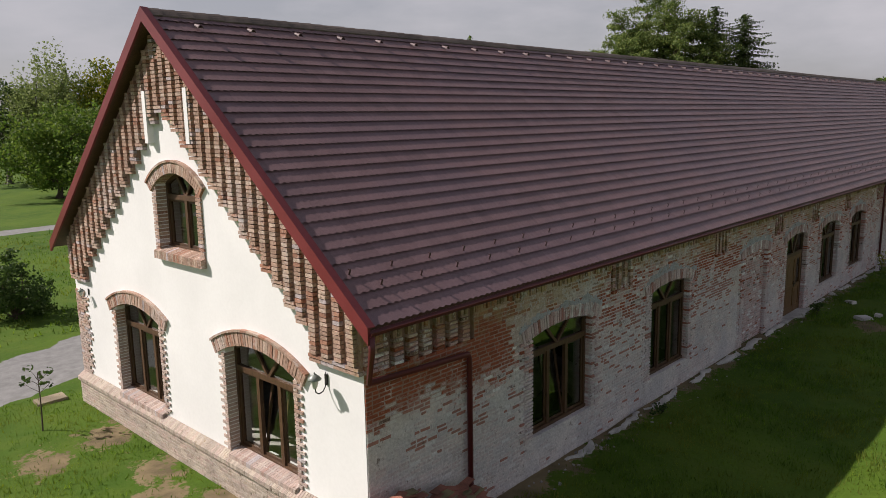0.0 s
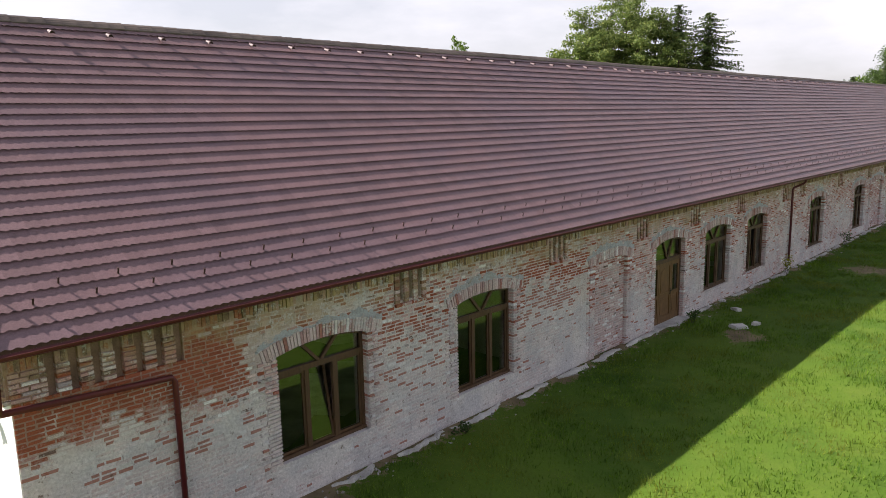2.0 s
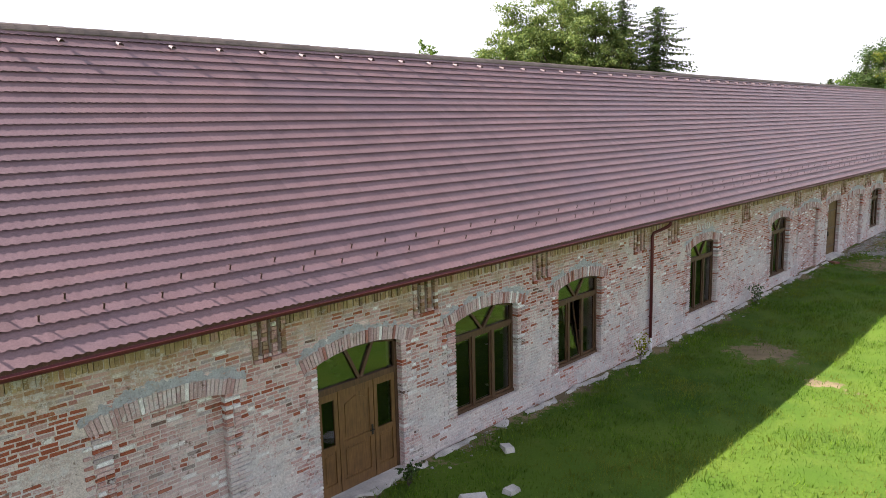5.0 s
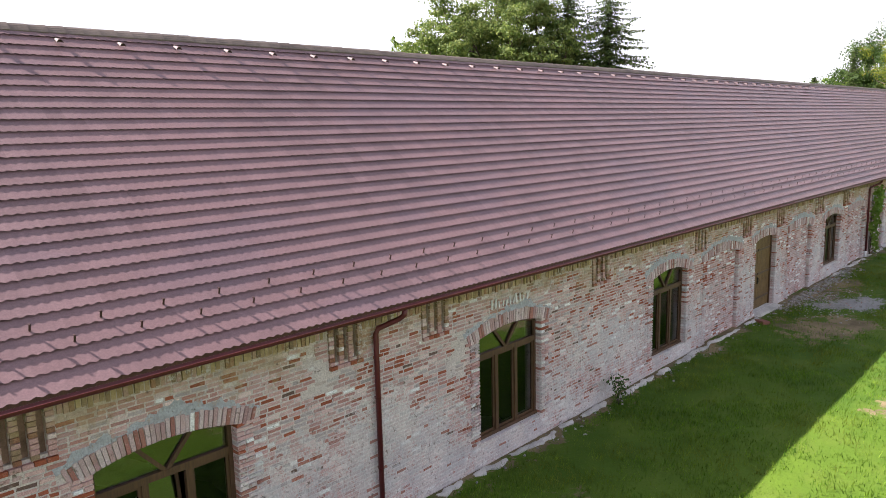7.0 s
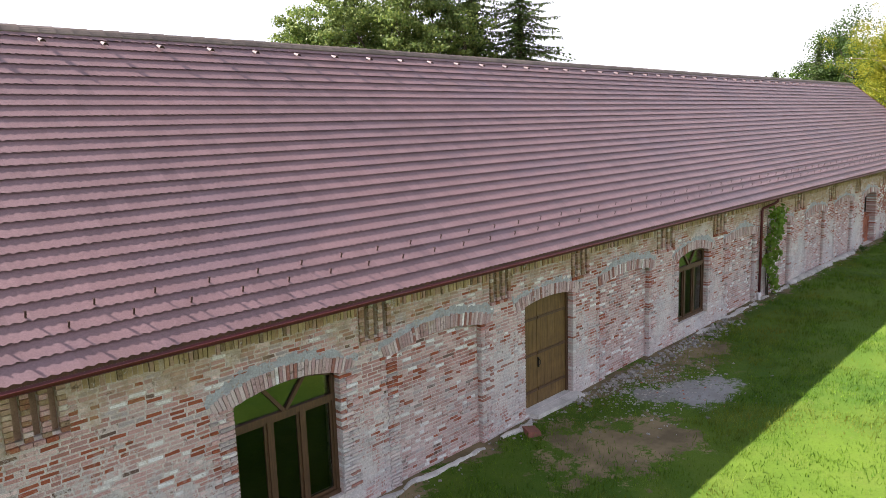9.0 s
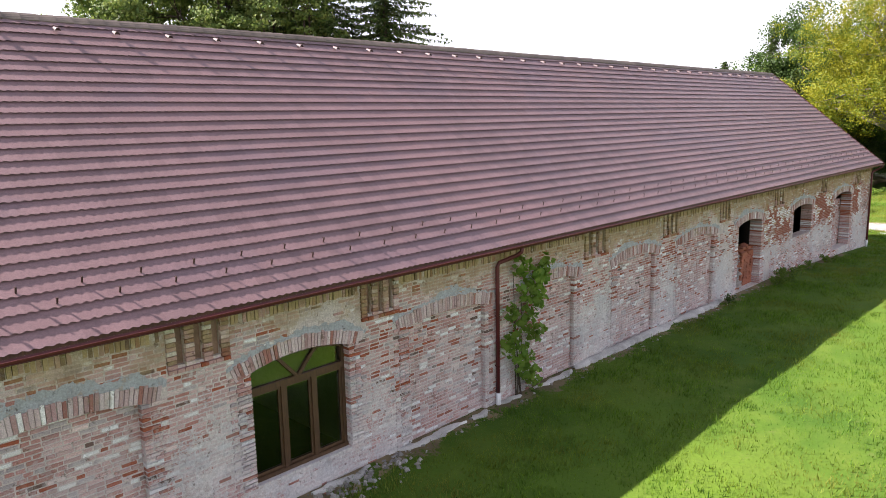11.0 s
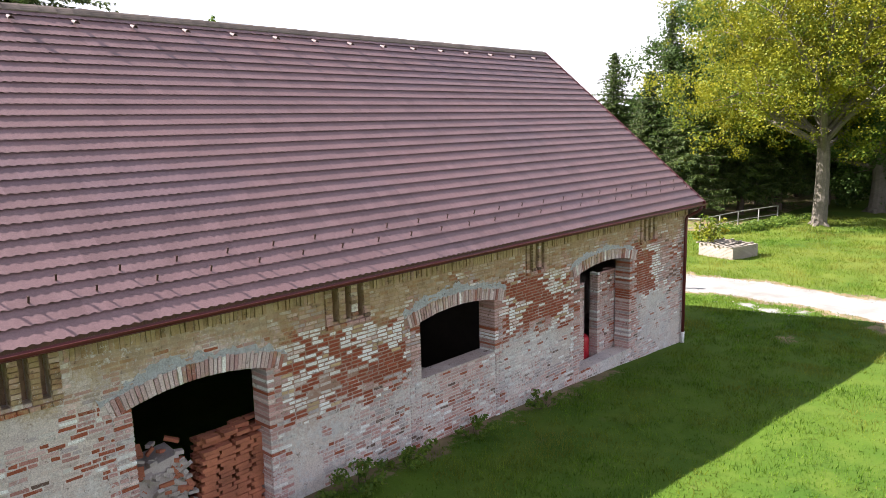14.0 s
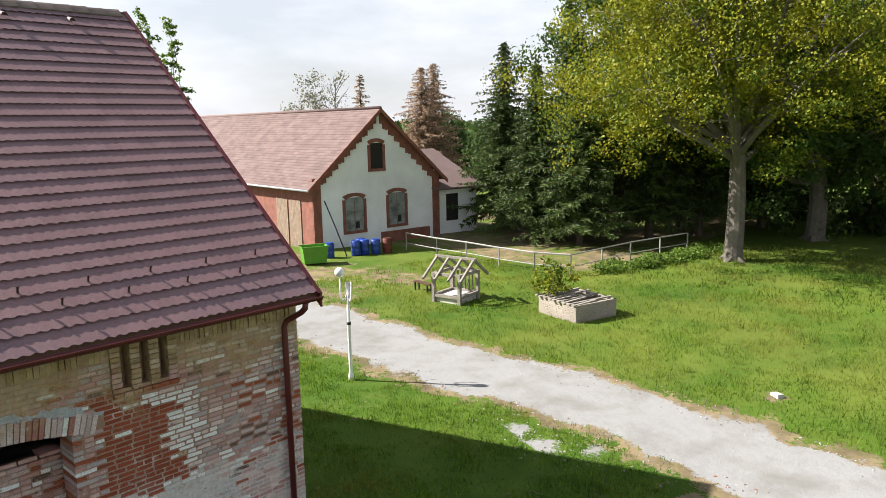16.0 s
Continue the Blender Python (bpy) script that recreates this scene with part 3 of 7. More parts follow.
def washed(x, z):
    """Where lime render still covers the bricks altogether."""
    v = 1.35 * fbm(x * 0.45, z * 0.6, 5.5) + 0.55 * fbm(x * 1.9, z * 2.4, 1.2)
    bias = lerp(x, (0, 3, 6, 9, 15, 17, 31, 34, 40, 43, 48, 66, 71, 80, 84, 92, 97, 100), (-0.05, 0.08, 0.12, 0.16, 0.08, -0.3, -0.35, 0.05, 0.02, -0.3, -0.3, 0.1, 0.36, 0.34, -0.25, -0.25, -0.2, -0.3))
    low = lerp(z, (0.2, 0.8, 2.4, 3.2), (0.15, 0.1, 0.0, -0.35))
    if (84.0 < x < 87.0 or 90.2 < x < 93.1 or 96.7 < x < 98.2) and z > 1.7:
        bias -= 0.7
    return v + bias + low


COURSE, JOINT = 0.077, 0.018


def spans(x0, x1, blocked):
    out, at = [], x0
    for a, b in sorted(blocked):
        if a > at:
            out.append((at, min(a, x1)))
        at = max(at, b)
    if at < x1:
        out.append((at, x1))
    return [s for s in out if s[1] - s[0] > 0.03]


ONE_STRETCH = (30.15, 32.3)
singles = []


def lay(g, xa, xb, z, y, kind, odd, proud=0.0, deep_ends=0.0):
    """One course from xa to xb: stretchers with a header here and there."""
    x = xa
    first = True
    while x < xb - 0.02:
        w = 0.145 if (first and odd) or R.random() < 0.30 else 0.265
        w = min(w, xb - x)
        if xb - x - w < 0.06:
            w = xb - x
        m = x + w / 2
        wash = washed(m, z) if kind == "field" else -1.0
        if wash < 0.60 + 0.16 * R.random():
            t = zone_tint(m, z, kind)
            if wash > 0.40 + 0.1 * R.random():
                f = R.uniform(0.82, 1.1)
                t = tuple(0.25 * p + 0.75 * q * f for p, q in zip(t, (0.62, 0.58, 0.545)))
            j = R.uniform(-0.004, 0.005)
            if kind == "field" and ONE_STRETCH[0] < m < ONE_STRETCH[1] and len(singles) < 300 and z < 3.4:
                singles.append((x + JOINT / 2, x + w - JOINT / 2, y - proud + j, z, t))
            else:
                e0 = deep_ends and x == xa
                e1 = deep_ends and x + w >= xb - 1e-6
                q = [R.uniform(-0.003, 0.013) * f for f in (1.3, 1, -1.3, 1, 1.3, -1, -1.3, -1)]
                xa_, xb_ = x + (-0.004 if e0 else JOINT / 2), x + w - (-0.004 if e1 else JOINT / 2)
                y_, yb_ = y - proud + j, y + (deep_ends if e0 or e1 else 0.03)
                za_, zb_ = z + JOINT / 2, z + COURSE - JOINT / 2
                g.hexa(((xa_ + (0 if e0 else q[0]), y_, za_ + q[1]), (xb_ + (0 if e1 else q[2]), y_, za_ + q[3]), (xb_, yb_, za_), (xa_, yb_, za_), (xa_ + (0 if e0 else q[4]), y_, zb_ + q[5]), (xb_ + (0 if e1 else q[6]), y_, zb_ + q[7]), (xb_, yb_, zb_), (xa_, yb_, zb_)), t, (4,))
        x += w
        first = False


def front_bricks():
    g = Geo()
    z, k = -0.52, 0
    while z < TOP - 0.02:
        zm = z + COURSE / 2
        odd = k % 2 == 1
        blocked = []
        for o in OPENINGS:
            cx, cz, r = arc(o)
            a = (o[2] - o[1]) / 2
            if zm < base(o):
                if o[0] == "void" and o[3] > 1:
                    lay(g, o[1], o[2], z, 0.0, "niche", odd)
                    for p, q in ((o[1] - 0.35, o[1]), (o[2], o[2] + 0.35)):
                        lay(g, p, q, z, 0.0, "surround", odd, 0.02)
                    blocked.append((o[1] - 0.35, o[2] + 0.35))
                continue
            if zm < o[4]:
                blocked.append((o[1], o[2]))
                # toothed sides
                if zm > base(o) - 0.02 and o[0] != "niche" or o[0] == "niche":
                    w = 0.42 if odd else 0.28
                    for p, q in ((o[1] - w, o[1]), (o[2], o[2] + w)):
                        if gz(p, 0) < zm + 0.05:
                            pr = 0.026 if o[0] in ("window", "niche") else 0.01
                            lay(g, p, q, z, 0.0, "surround", odd, pr, 0.48 if o[0] == "void" else 0.16)
                        blocked.append((p, q))
                if o[0] == "niche":
                    if gz(cx, 0) < zm + 0.1:
                        lay(g, o[1], o[2], z, 0.10, "niche", odd)
            else:
                d = (r + ARCH) ** 2 - (zm - cz) ** 2
                if d > 0:
                    w = min(math.sqrt(d), a + 0.44)
                    blocked.append((cx - w, cx + w))
                    if o[0] == "niche" and zm < o[5]:
                        lay(g, o[1], o[2], z, 0.10, "niche", odd)
        if zm > 3.96:
            z += COURSE
            k += 1
            continue
        for s in SLOT_HOLES:
            if s[2] < zm < s[3]:
                blocked.append((s[0], s[1]))
        if zm > 3.36:
            blocked += SLOTS
        for xa, xb in spans(0.0, LEN, blocked):
            pil = xb < 3.0 and zm > 3.4
            if gz(xa, 0) < zm + 0.3:
                lay(g, xa, xb, z, 0.0, "surround" if pil else "field", odd, 0.03 if pil else 0.0, 0.16 if pil else 0.0)
        z += COURSE
        k += 1
    # framed panels of standing brick piers with slots between, on a ledge of red bricks
    for a, b in SLOTS:
        w = (b - a) / 7.0
        n = max(4, int((b - a) / 0.14))
        for i in range(n):
            g.box(a + (b - a) * i / n + 0.006, a + (b - a) * (i + 1) / n - 0.006, -0.05 - R.uniform(0, 0.012), 0.03, 3.385, 3.45, RED if R.random() < 0.55 else PINK)
        z = 3.462
        while z < TOP - 0.03:
            for k in (0, 2, 4, 6):
                t = R.choice((PINK, (0.27, 0.12, 0.075), (0.30, 0.20, 0.13), PINK, DARK if a > 60 else PINK, WHITE if R.random() < 0.3 else PALE))
                g.box(a + w * k + R.uniform(-0.004, 0.006), a + w * (k + 1) + R.uniform(-0.006, 0.004), -0.036 + R.uniform(-0.006, 0.006), 0.03, z, min(z + COURSE - JOINT + 0.006, TOP), t, (4,))
            z += COURSE
    # soldier frieze under the eaves
    x = 0.02
    while x < LEN - 0.1:
        if not any(s[0] - 0.04 < x + 0.035 < s[1] + 0.04 and s[3] > 4.15 for s in SLOT_HOLES) and not any(a - 0.05 < x + 0.03 < b + 0.04 for a, b in SLOTS):
            pr, dz, lean = R.choice((0.0, 0.012, 0.03)), R.uniform(-0.02, 0.02), R.uniform(-0.008, 0.008)
            if R.random() > 0.05:
                za = 3.975 + dz
                g.hexa(((x, -pr, za), (x + 0.064, -pr, za + R.uniform(-0.01, 0.01)), (x + 0.064, 0.03, za), (x, 0.03, za), (x + lean, -pr, TOP), (x + 0.062 + lean, -pr, TOP), (x + 0.062, 0.03, TOP), (x, 0.03, TOP)), zone_tint(x, 4.2, "frieze"), (4,))
        x += 0.079
    return g


def arches(g):
    """Standing bricks fanned over every opening, with a smear of cement above."""
    for o in OPENINGS:
        cx, cz, r = arc(o)
        half = math.asin(min(0.99, ((o[2] - o[1]) / 2 + 0.30) / r))
        n = max(20, int(2 * half * (r + ARCH / 2) / 0.075))
        for i in range(n):
            t0, t1 = -half + 2 * half * (i + 0.04 + R.uniform(0, 0.1)) / n, -half + 2 * half * (i + 0.96 - R.uniform(0, 0.1)) / n
            jr = R.uniform(-0.03, 0.018)
            q = []
            for rr in (r - 0.003, r + ARCH + jr):
                for t in (t0, t1):
                    q.append((cx + rr * math.sin(t), cz + rr * math.cos(t)))
            y0, y1 = -0.014 - R.uniform(0, 0.016), (0.2 if o[0] != "niche" else 0.1)
            (ax, az), (bx, bz), (ex, ez), (fx, fz) = q
            g.hexa(((ax, y0, az), (bx, y0, bz), (bx, y1, bz), (ax, y1, az), (ex, y0, ez), (fx, y0, fz), (fx, y1, fz), (ex, y1, ez)), zone_tint(cx, 3.2, "arch"))
        thin = 0.05 if 18 < o[1] < 34 else 0.10
        cement = Geo()
        m = 70
        ts = [-half * 1.04 + 2.08 * half * i / m for i in range(m + 1)]
        th = [max(0.012, thin + 0.13 * fbm(cx + i * 0.05, 7.7) + 0.07 * fbm(cx + i * 0.31, 2.2) + R.uniform(-0.02, 0.02) + 0.04 * math.sin(math.pi * i / m)) for i in range(m + 1)]
        for i in range(m):
            q = [(cx + rr * math.sin(t), cz + rr * math.cos(t)) for rr, t in ((r + ARCH - 0.02, ts[i]), (r + ARCH - 0.02, ts[i + 1]), (r + ARCH + th[i + 1], ts[i + 1]), (r + ARCH + th[i], ts[i]))]
            ya, yb = -0.010 - 0.008 * fbm(cx + i * 0.2, 1.1), -0.010 - 0.008 * fbm(cx + (i + 1) * 0.2, 1.1)
            cement.hexa(((q[0][0], ya, q[0][1]), (q[1][0], yb, q[1][1]), (q[1][0], 0.02, q[1][1]), (q[0][0], 0.02, q[0][1]), (q[3][0], 0.0, q[3][1]), (q[2][0], 0.0, q[2][1]), (q[2][0], 0.02, q[2][1]), (q[3][0], 0.02, q[3][1])), None, (3, 5) if 0 < i < m - 1 else ())
        weld(part("cement_band", cement, CEMENT, front_wall, "grey cement smeared above the arch"))


wall_bricks = front_bricks()
arches(wall_bricks)
tagged(part("brickwork", wall_bricks, BRICK, front_wall), "old pink and red bricks with worn faces", kind="stuff")


# strokes of white paint, no longer legible, above one window
PAINT = plain("flaked_white_paint", (0.64, 0.63, 0.61), 0.9, 0, 0.25, 20, 0.4, False, 0.2)
rnd = random.Random(21)
for i in range(11):
    x, h = 36.15 + 0.125 * i + rnd.uniform(-0.02, 0.02), rnd.uniform(0.12, 0.24)
    stroke = Geo()
    stroke.beam((x, -0.026, 3.60), (x + rnd.uniform(-0.03, 0.03), -0.026, 3.60 + h), rnd.uniform(0.03, 0.06), 0.012, (0, 1, 0))
    part("paint_stroke", stroke, PAINT, front_wall, "stroke of flaked white paint")


# ---- roof ----
def roof_z(y):
    return EAVE_Z + SLOPE * ((y if y < RIDGE_Y else 2 * RIDGE_Y - y) - EAVE_Y)


ANG = math.atan(SLOPE)
ROWS = 26
STEP = math.hypot(RIDGE_Y - EAVE_Y, RIDGE_Z - EAVE_Z) / ROWS
X0, X1 = -0.34, 100.27
TW = (X1 - X0) / 335


WAVE = [math.cos(4 * math.pi * i / 12) for i in range(13)]


def tile_geo(g, x, row, w=TW, dx=0.0, dz=0.0, local=False):
    """One nearly flat tile with a scalloped lip that stands proud of the tile below, undercut beneath."""
    n = 12
    c, s = math.cos(ANG), math.sin(ANG)
    o = (0, 0, 0) if local else (x, EAVE_Y + row * STEP * c, EAVE_Z + row * STEP * s)
    k = len(g.v)
    for d, h, wave, lift in ((-0.010, 0.032, 0.014, 0.0012), (STEP + 0.04, 0.0, 0.0, 0.0012), (0.040, -0.004, 0.012, 0.0), (-0.010, 0.032, 0.014, 0.0012)):
        for i in range(n + 1):
            u = i / n
            v = WAVE[i]
            hh = h + lift * v + dz
            dd = d - wave * v
            g.v.append((o[0] + u * w + dx, o[1] + dd * c - hh * s, o[2] + dd * s + hh * c))
    for i in range(n):
        g.f.append((k + i, k + i + 1, k + n + 1 + i + 1, k + n + 1 + i))
        g.f.append((k + 2 * n + 2 + i, k + 2 * n + 2 + i + 1, k + 3 * n + 3 + i + 1, k + 3 * n + 3 + i))
        g.c += [None, None]


def roof():
    deck = Geo()
    for y0, y1 in ((EAVE_Y + 0.03, RIDGE_Y), (RIDGE_Y, 2 * RIDGE_Y - EAVE_Y - 0.03)):
        za, zb = roof_z(y0) - 0.015, roof_z(y1) - 0.015
        deck.hexa(((X0, y0, za - 0.14), (X1, y0, za - 0.14), (X1, y1, zb - 0.14), (X0, y1, zb - 0.14), (X0, y0, za), (X1, y0, za), (X1, y1, zb), (X0, y1, zb)))
    rf = part("roof", deck, OAK, barn, "steep roof of brown-red wavy tiles")
    many = Geo()
    alone = Geo()
    tile_geo(alone, 0, 0, local=True)
    one = alone.mesh("roof_tile", TILE_ONE, True)
    nx = 335
    count = 0
    for row in range(ROWS):
        for i in range(nx):
            x = X0 + i * TW
            if row < 15 and 26.0 < x < 31.9 and count < 300:
                ob = part("roof_tile", one, TILE_ONE, rf)
                ob.location = (x, EAVE_Y + row * STEP * math.cos(ANG), EAVE_Z + row * STEP * math.sin(ANG))
                count += 1
            else:
                tile_geo(many, x, row, dz=R.uniform(-0.0012, 0.0012))
    tagged(part("tiles", many, TILE, rf, "", True), "rows of wavy roof tiles", kind="stuff")
    # the far slope, row by row
    far = Geo()
    c, s = math.cos(ANG), math.sin(ANG)
    for row in range(ROWS):
        for j in range(84):
            x = X0 + j * (X1 - X0) / 84
            y0, z0 = 2 * RIDGE_Y - EAVE_Y - row * STEP * c, EAVE_Z + row * STEP * s
            y1, z1 = y0 - (STEP + 0.03) * c, z0 + (STEP + 0.03) * s
            far.hexa(((x, y1, z1 - 0.012), (x + (X1 - X0) / 84, y1, z1 - 0.012), (x + (X1 - X0) / 84, y0, z0), (x, y0, z0), (x, y1, z1 + 0.012), (x + (X1 - X0) / 84, y1, z1 + 0.012), (x + (X1 - X0) / 84, y0 + 0.02, z0 + 0.04), (x, y0 + 0.02, z0 + 0.04)))
    tagged(part("tiles", far, TILE, rf), "rows of tiles on the far slope", kind="stuff")
    # ridge caps
    cap = Geo()
    prof = [(0.17 * math.sin(a), 0.045 - 0.15 * abs(math.sin(a)) ** 1.15) for a in [math.radians(-80 + 20 * k) for k in range(9)]]
    for i in range(8):
        (ya, za), (yb, zb) = prof[i], prof[i + 1]
        cap.hexa(((0, ya * 0.9, za - 0.025), (0, yb * 0.9, zb - 0.025), (0.36, yb * 1.04, zb - 0.015), (0.36, ya * 1.04, za - 0.015), (0, ya * 0.93, za), (0, yb * 0.93, zb), (0.36, yb * 1.08, zb + 0.012), (0.36, ya * 1.08, za + 0.012)))
    me = cap.mesh("ridge_tile", RIDGE)
    x = X0
    while x < X1 - 0.2:
        ob = part("ridge_tile", me, RIDGE, rf)
        ob.location = (x, RIDGE_Y, RIDGE_Z + 0.012 + 0.006 * math.sin(x * 0.4) + R.uniform(-0.004, 0.004))
        x += 0.337
    # snow hooks near the eaves and hooded vents under the ridge
    hook = Geo()
    hook.beam((0, -0.02, 0), (0, 0.05, 0.005), 0.025, 0.008)
    hook.beam((0, 0.0, 0), (0.0, -0.03, 0.085), 0.028, 0.012, (0, 1, 0))
    hook.beam((0, -0.03, 0.085), (0, 0.015, 0.09), 0.028, 0.012)
    hk = hook.mesh("snow_hook", HOOK)
    for row, off in ((3, 0.46), (2, 0.91)):
        x = off - 0.45
        while x < X1 - 0.2:
            ob = part("snow_hook", hk, HOOK, rf)
            ob.location = (x, EAVE_Y + row * STEP * c + 0.03, EAVE_Z + row * STEP * s + 0.06)
            x += 0.905
    vent = Geo()
    for k in range(8):
        a0, a1 = math.pi * k / 8, math.pi * (k + 1) / 8
        q = []
        for a in (a0, a1):
            for r, yy, up in ((0.062, -0.10, 0.0), (0.062, 0.10, 0.075), (0.050, 0.10, 0.075), (0.050, -0.10, 0.0)):
                f = 1.0 if yy < 0 else 0.55
                q.append((0.06 + r * f * math.cos(a), yy, up + r * 1.15 * f * math.sin(a)))
        vent.hexa(q)
    vent.face([(0.06 + 0.05 * math.cos(math.pi * k / 8), -0.03, 0.02 + 0.05 * math.sin(math.pi * k / 8)) for k in range(9)])
    vm = vent.mesh("vent_hood", VENT)
    x = 0.54
    while x < X1 - 0.3:
        ob = part("vent_hood", vm, VENT, rf)
        ob.location = (x, EAVE_Y + 24.15 * STEP * c, EAVE_Z + 24.15 * STEP * s + 0.05)
        x += 1.214
    # verge boards of red sheet metal on both gables
    for xx in (X0 - 0.02, X1 - 0.02):
        sx = xx + 0.05 if xx < 0 else xx - 0.035
        xa, xb = min(xx, sx), max(xx + 0.05, sx + 0.1)
        for y0, y1 in ((EAVE_Y - 0.06, RIDGE_Y), (RIDGE_Y, 2 * RIDGE_Y - EAVE_Y + 0.06)):
            za, zb = roof_z(y0), roof_z(y1)
            if xx < 0:
                prof = [(xx, -0.20), (xx + 0.05, -0.20), (xx + 0.05, 0.06), (xb, 0.06), (xb, 0.075), (xx, 0.08)]
            else:
                prof = [(xx, -0.20), (xx + 0.04, -0.20), (xx + 0.04, 0.055), (xa, 0.05), (xa, 0.042), (xx, 0.042)]
            v = Geo()
            v.prism([(px, y0, za + pz) for px, pz in prof], (0, y1 - y0, zb - za))
            part("verge_board", v, RED_METAL if xx < 0 else GUTTER_RED, rf, "red sheet-metal verge board")
    # fascia and gutter
    f = Geo()
    f.box(X0, X1, EAVE_Y + 0.035, EAVE_Y + 0.06, EAVE_Z - 0.16, EAVE_Z - 0.02)
    part("fascia", f, GUTTER_RED, rf)
    gu = Geo()
    n = 8
    pr = [(EAVE_Y - 0.055 + 0.075 * math.cos(math.pi + math.pi * i / n), EAVE_Z - 0.05 + 0.075 * math.sin(math.pi + math.pi * i / n)) for i in range(n + 1)]
    pr_in = [(EAVE_Y - 0.055 + 0.067 * math.cos(math.pi + math.pi * i / n), EAVE_Z - 0.048 + 0.067 * math.sin(math.pi + math.pi * i / n)) for i in range(n + 1)]
    ring = pr + pr_in[::-1]
    gu.prism([(X0, y, z) for y, z in ring], (X1 - X0, 0, 0))
    part("gutter", gu, GUTTER_RED, rf, "dark red half-round gutter")
    return rf


barn_roof = roof()

# ---- gables, back wall and inside of the barn ----
def gable_top(y):
    return roof_z(y) - 0.16


def gable(x0, x1, holes, name, material, label):
    """A gable wall between x0 and x1, pierced by holes (y0, y1, z0, springing, crown)."""
    g = Geo()
    ys = {WALL_T, DEEP, RIDGE_Y, 0.03}
    for h in holes:
        ys |= {h[0] + (h[1] - h[0]) * k / 10 for k in range(11)}
    ys = sorted(ys)
    for a, b in zip(ys, ys[1:]):
        m = (a + b) / 2
        lo = -0.6
        cuts = sorted([h for h in holes if h[0] < m < h[1]], key=lambda h: h[2])
        at = (lo, lo)
        segs = []
        for h in cuts:
            segs.append((at, (h[2], h[2])))
            w, rise = (h[1] - h[0]) / 2, h[4] - h[3]
            r = (w * w + rise * rise) / (2 * rise)
            cy = (h[0] + h[1]) / 2
            at = tuple(h[4] - r + math.sqrt(max(r * r - (q - cy) ** 2, 0)) for q in (a, b))
        segs.append((at, (gable_top(a), gable_top(b))))
        for (p, q), (r, s) in segs:
            g.hexa(((x0, a, p), (x1, a, p), (x1, b, q), (x0, b, q), (x0, a, r), (x1, a, r), (x1, b, s), (x0, b, s)))
    return weld(part(name, g, material, barn, label))


GABLE_HOLES = [(1.93, 4.25, 0.92, 3.06, 3.30), (7.05, 9.30, 0.95, 3.08, 3.30), (4.92, 6.60, 4.82, 6.22, 6.48)]
west_wall = gable(0.0, WALL_T, GABLE_HOLES, "wall_west", LIME, "white rendered gable wall with brick trim")
east_wall = gable(LEN - WALL_T, LEN, [], "wall_east", MORTAR, "brick end wall")
nb = Geo()
nb.box(0.012, LEN - 0.012, DEEP - WALL_T, DEEP - 0.012, -0.9, TOP + 0.1)
part("wall_back", nb, MORTAR, barn)
inside = Geo()
inside.box(0.3, LEN - 0.3, 0.3, DEEP - 0.3, -0.2, 0.06)
part("floor", inside, STONE_EDGE, barn)
ceil = Geo()
ceil.box(0.3, LEN - 0.3, 0.3, DEEP - 0.3, 4.25, 4.34)
part("ceiling", ceil, OAK, barn)
# the two eastern partitions carry the bays' shade as a dark colour
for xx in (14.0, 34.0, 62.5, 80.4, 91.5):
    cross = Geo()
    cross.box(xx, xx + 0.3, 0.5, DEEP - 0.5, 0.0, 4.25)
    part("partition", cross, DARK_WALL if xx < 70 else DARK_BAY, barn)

# footing: worn concrete strips along the wall foot
def footing(xa, xb, gap, wide, high):
    """One worn slab of a broken concrete strip, lying a little off the wall."""
    g = Geo()
    n = max(4, int((xb - xa) / 0.12))
    for i in range(n + 1):
        x = xa + (xb - xa) * i / n
        e = min(1.0, 4.0 * min(i, n - i) / n + 0.35)
        a = gap * (0.7 + 0.9 * fbm(x * 1.1, 6.6))
        b = a + wide * e * (0.9 + 0.45 * fbm(x * 1.3, 4.4) + 0.3 * fbm(x * 6.0, 1.4, 0, 2))
        z = gz(x, -b)
        h = high * e * (0.9 + 0.5 * fbm(x * 2.0, 9.1))
        w = 0.02 * fbm(x * 7, 3.3)
        g.v += [(x, -b - 0.05, z - 0.12), (x, -b, z + 0.02 + h * 0.6 + w), (x, -(a + b) / 2, z + 0.035 + h - w), (x, -a, z + 0.03 + h), (x, -a + 0.03, z - 0.1)]
    for i in range(n):
        for k in range(4):
            q = i * 5 + k
            g.f.append((q, q + 5, q + 6, q + 1))
            g.c.append(None)
    part("footing", g, STONE_EDGE, barn, "worn pale concrete along the wall foot")


x = 5.5
while x < 78:
    w = R.uniform(0.5, 2.6) if x < 68 else R.uniform(5, 9)
    if not 52.0 < x < 60.0:
        footing(x, min(x + w, 80), 0.16 if x < 68 else 0.02, 0.17 if x < 68 else 0.26, 0.02 if x < 68 else 0.10)
    x += w + (R.uniform(0.03, 0.9) if x < 68 else 0.05)


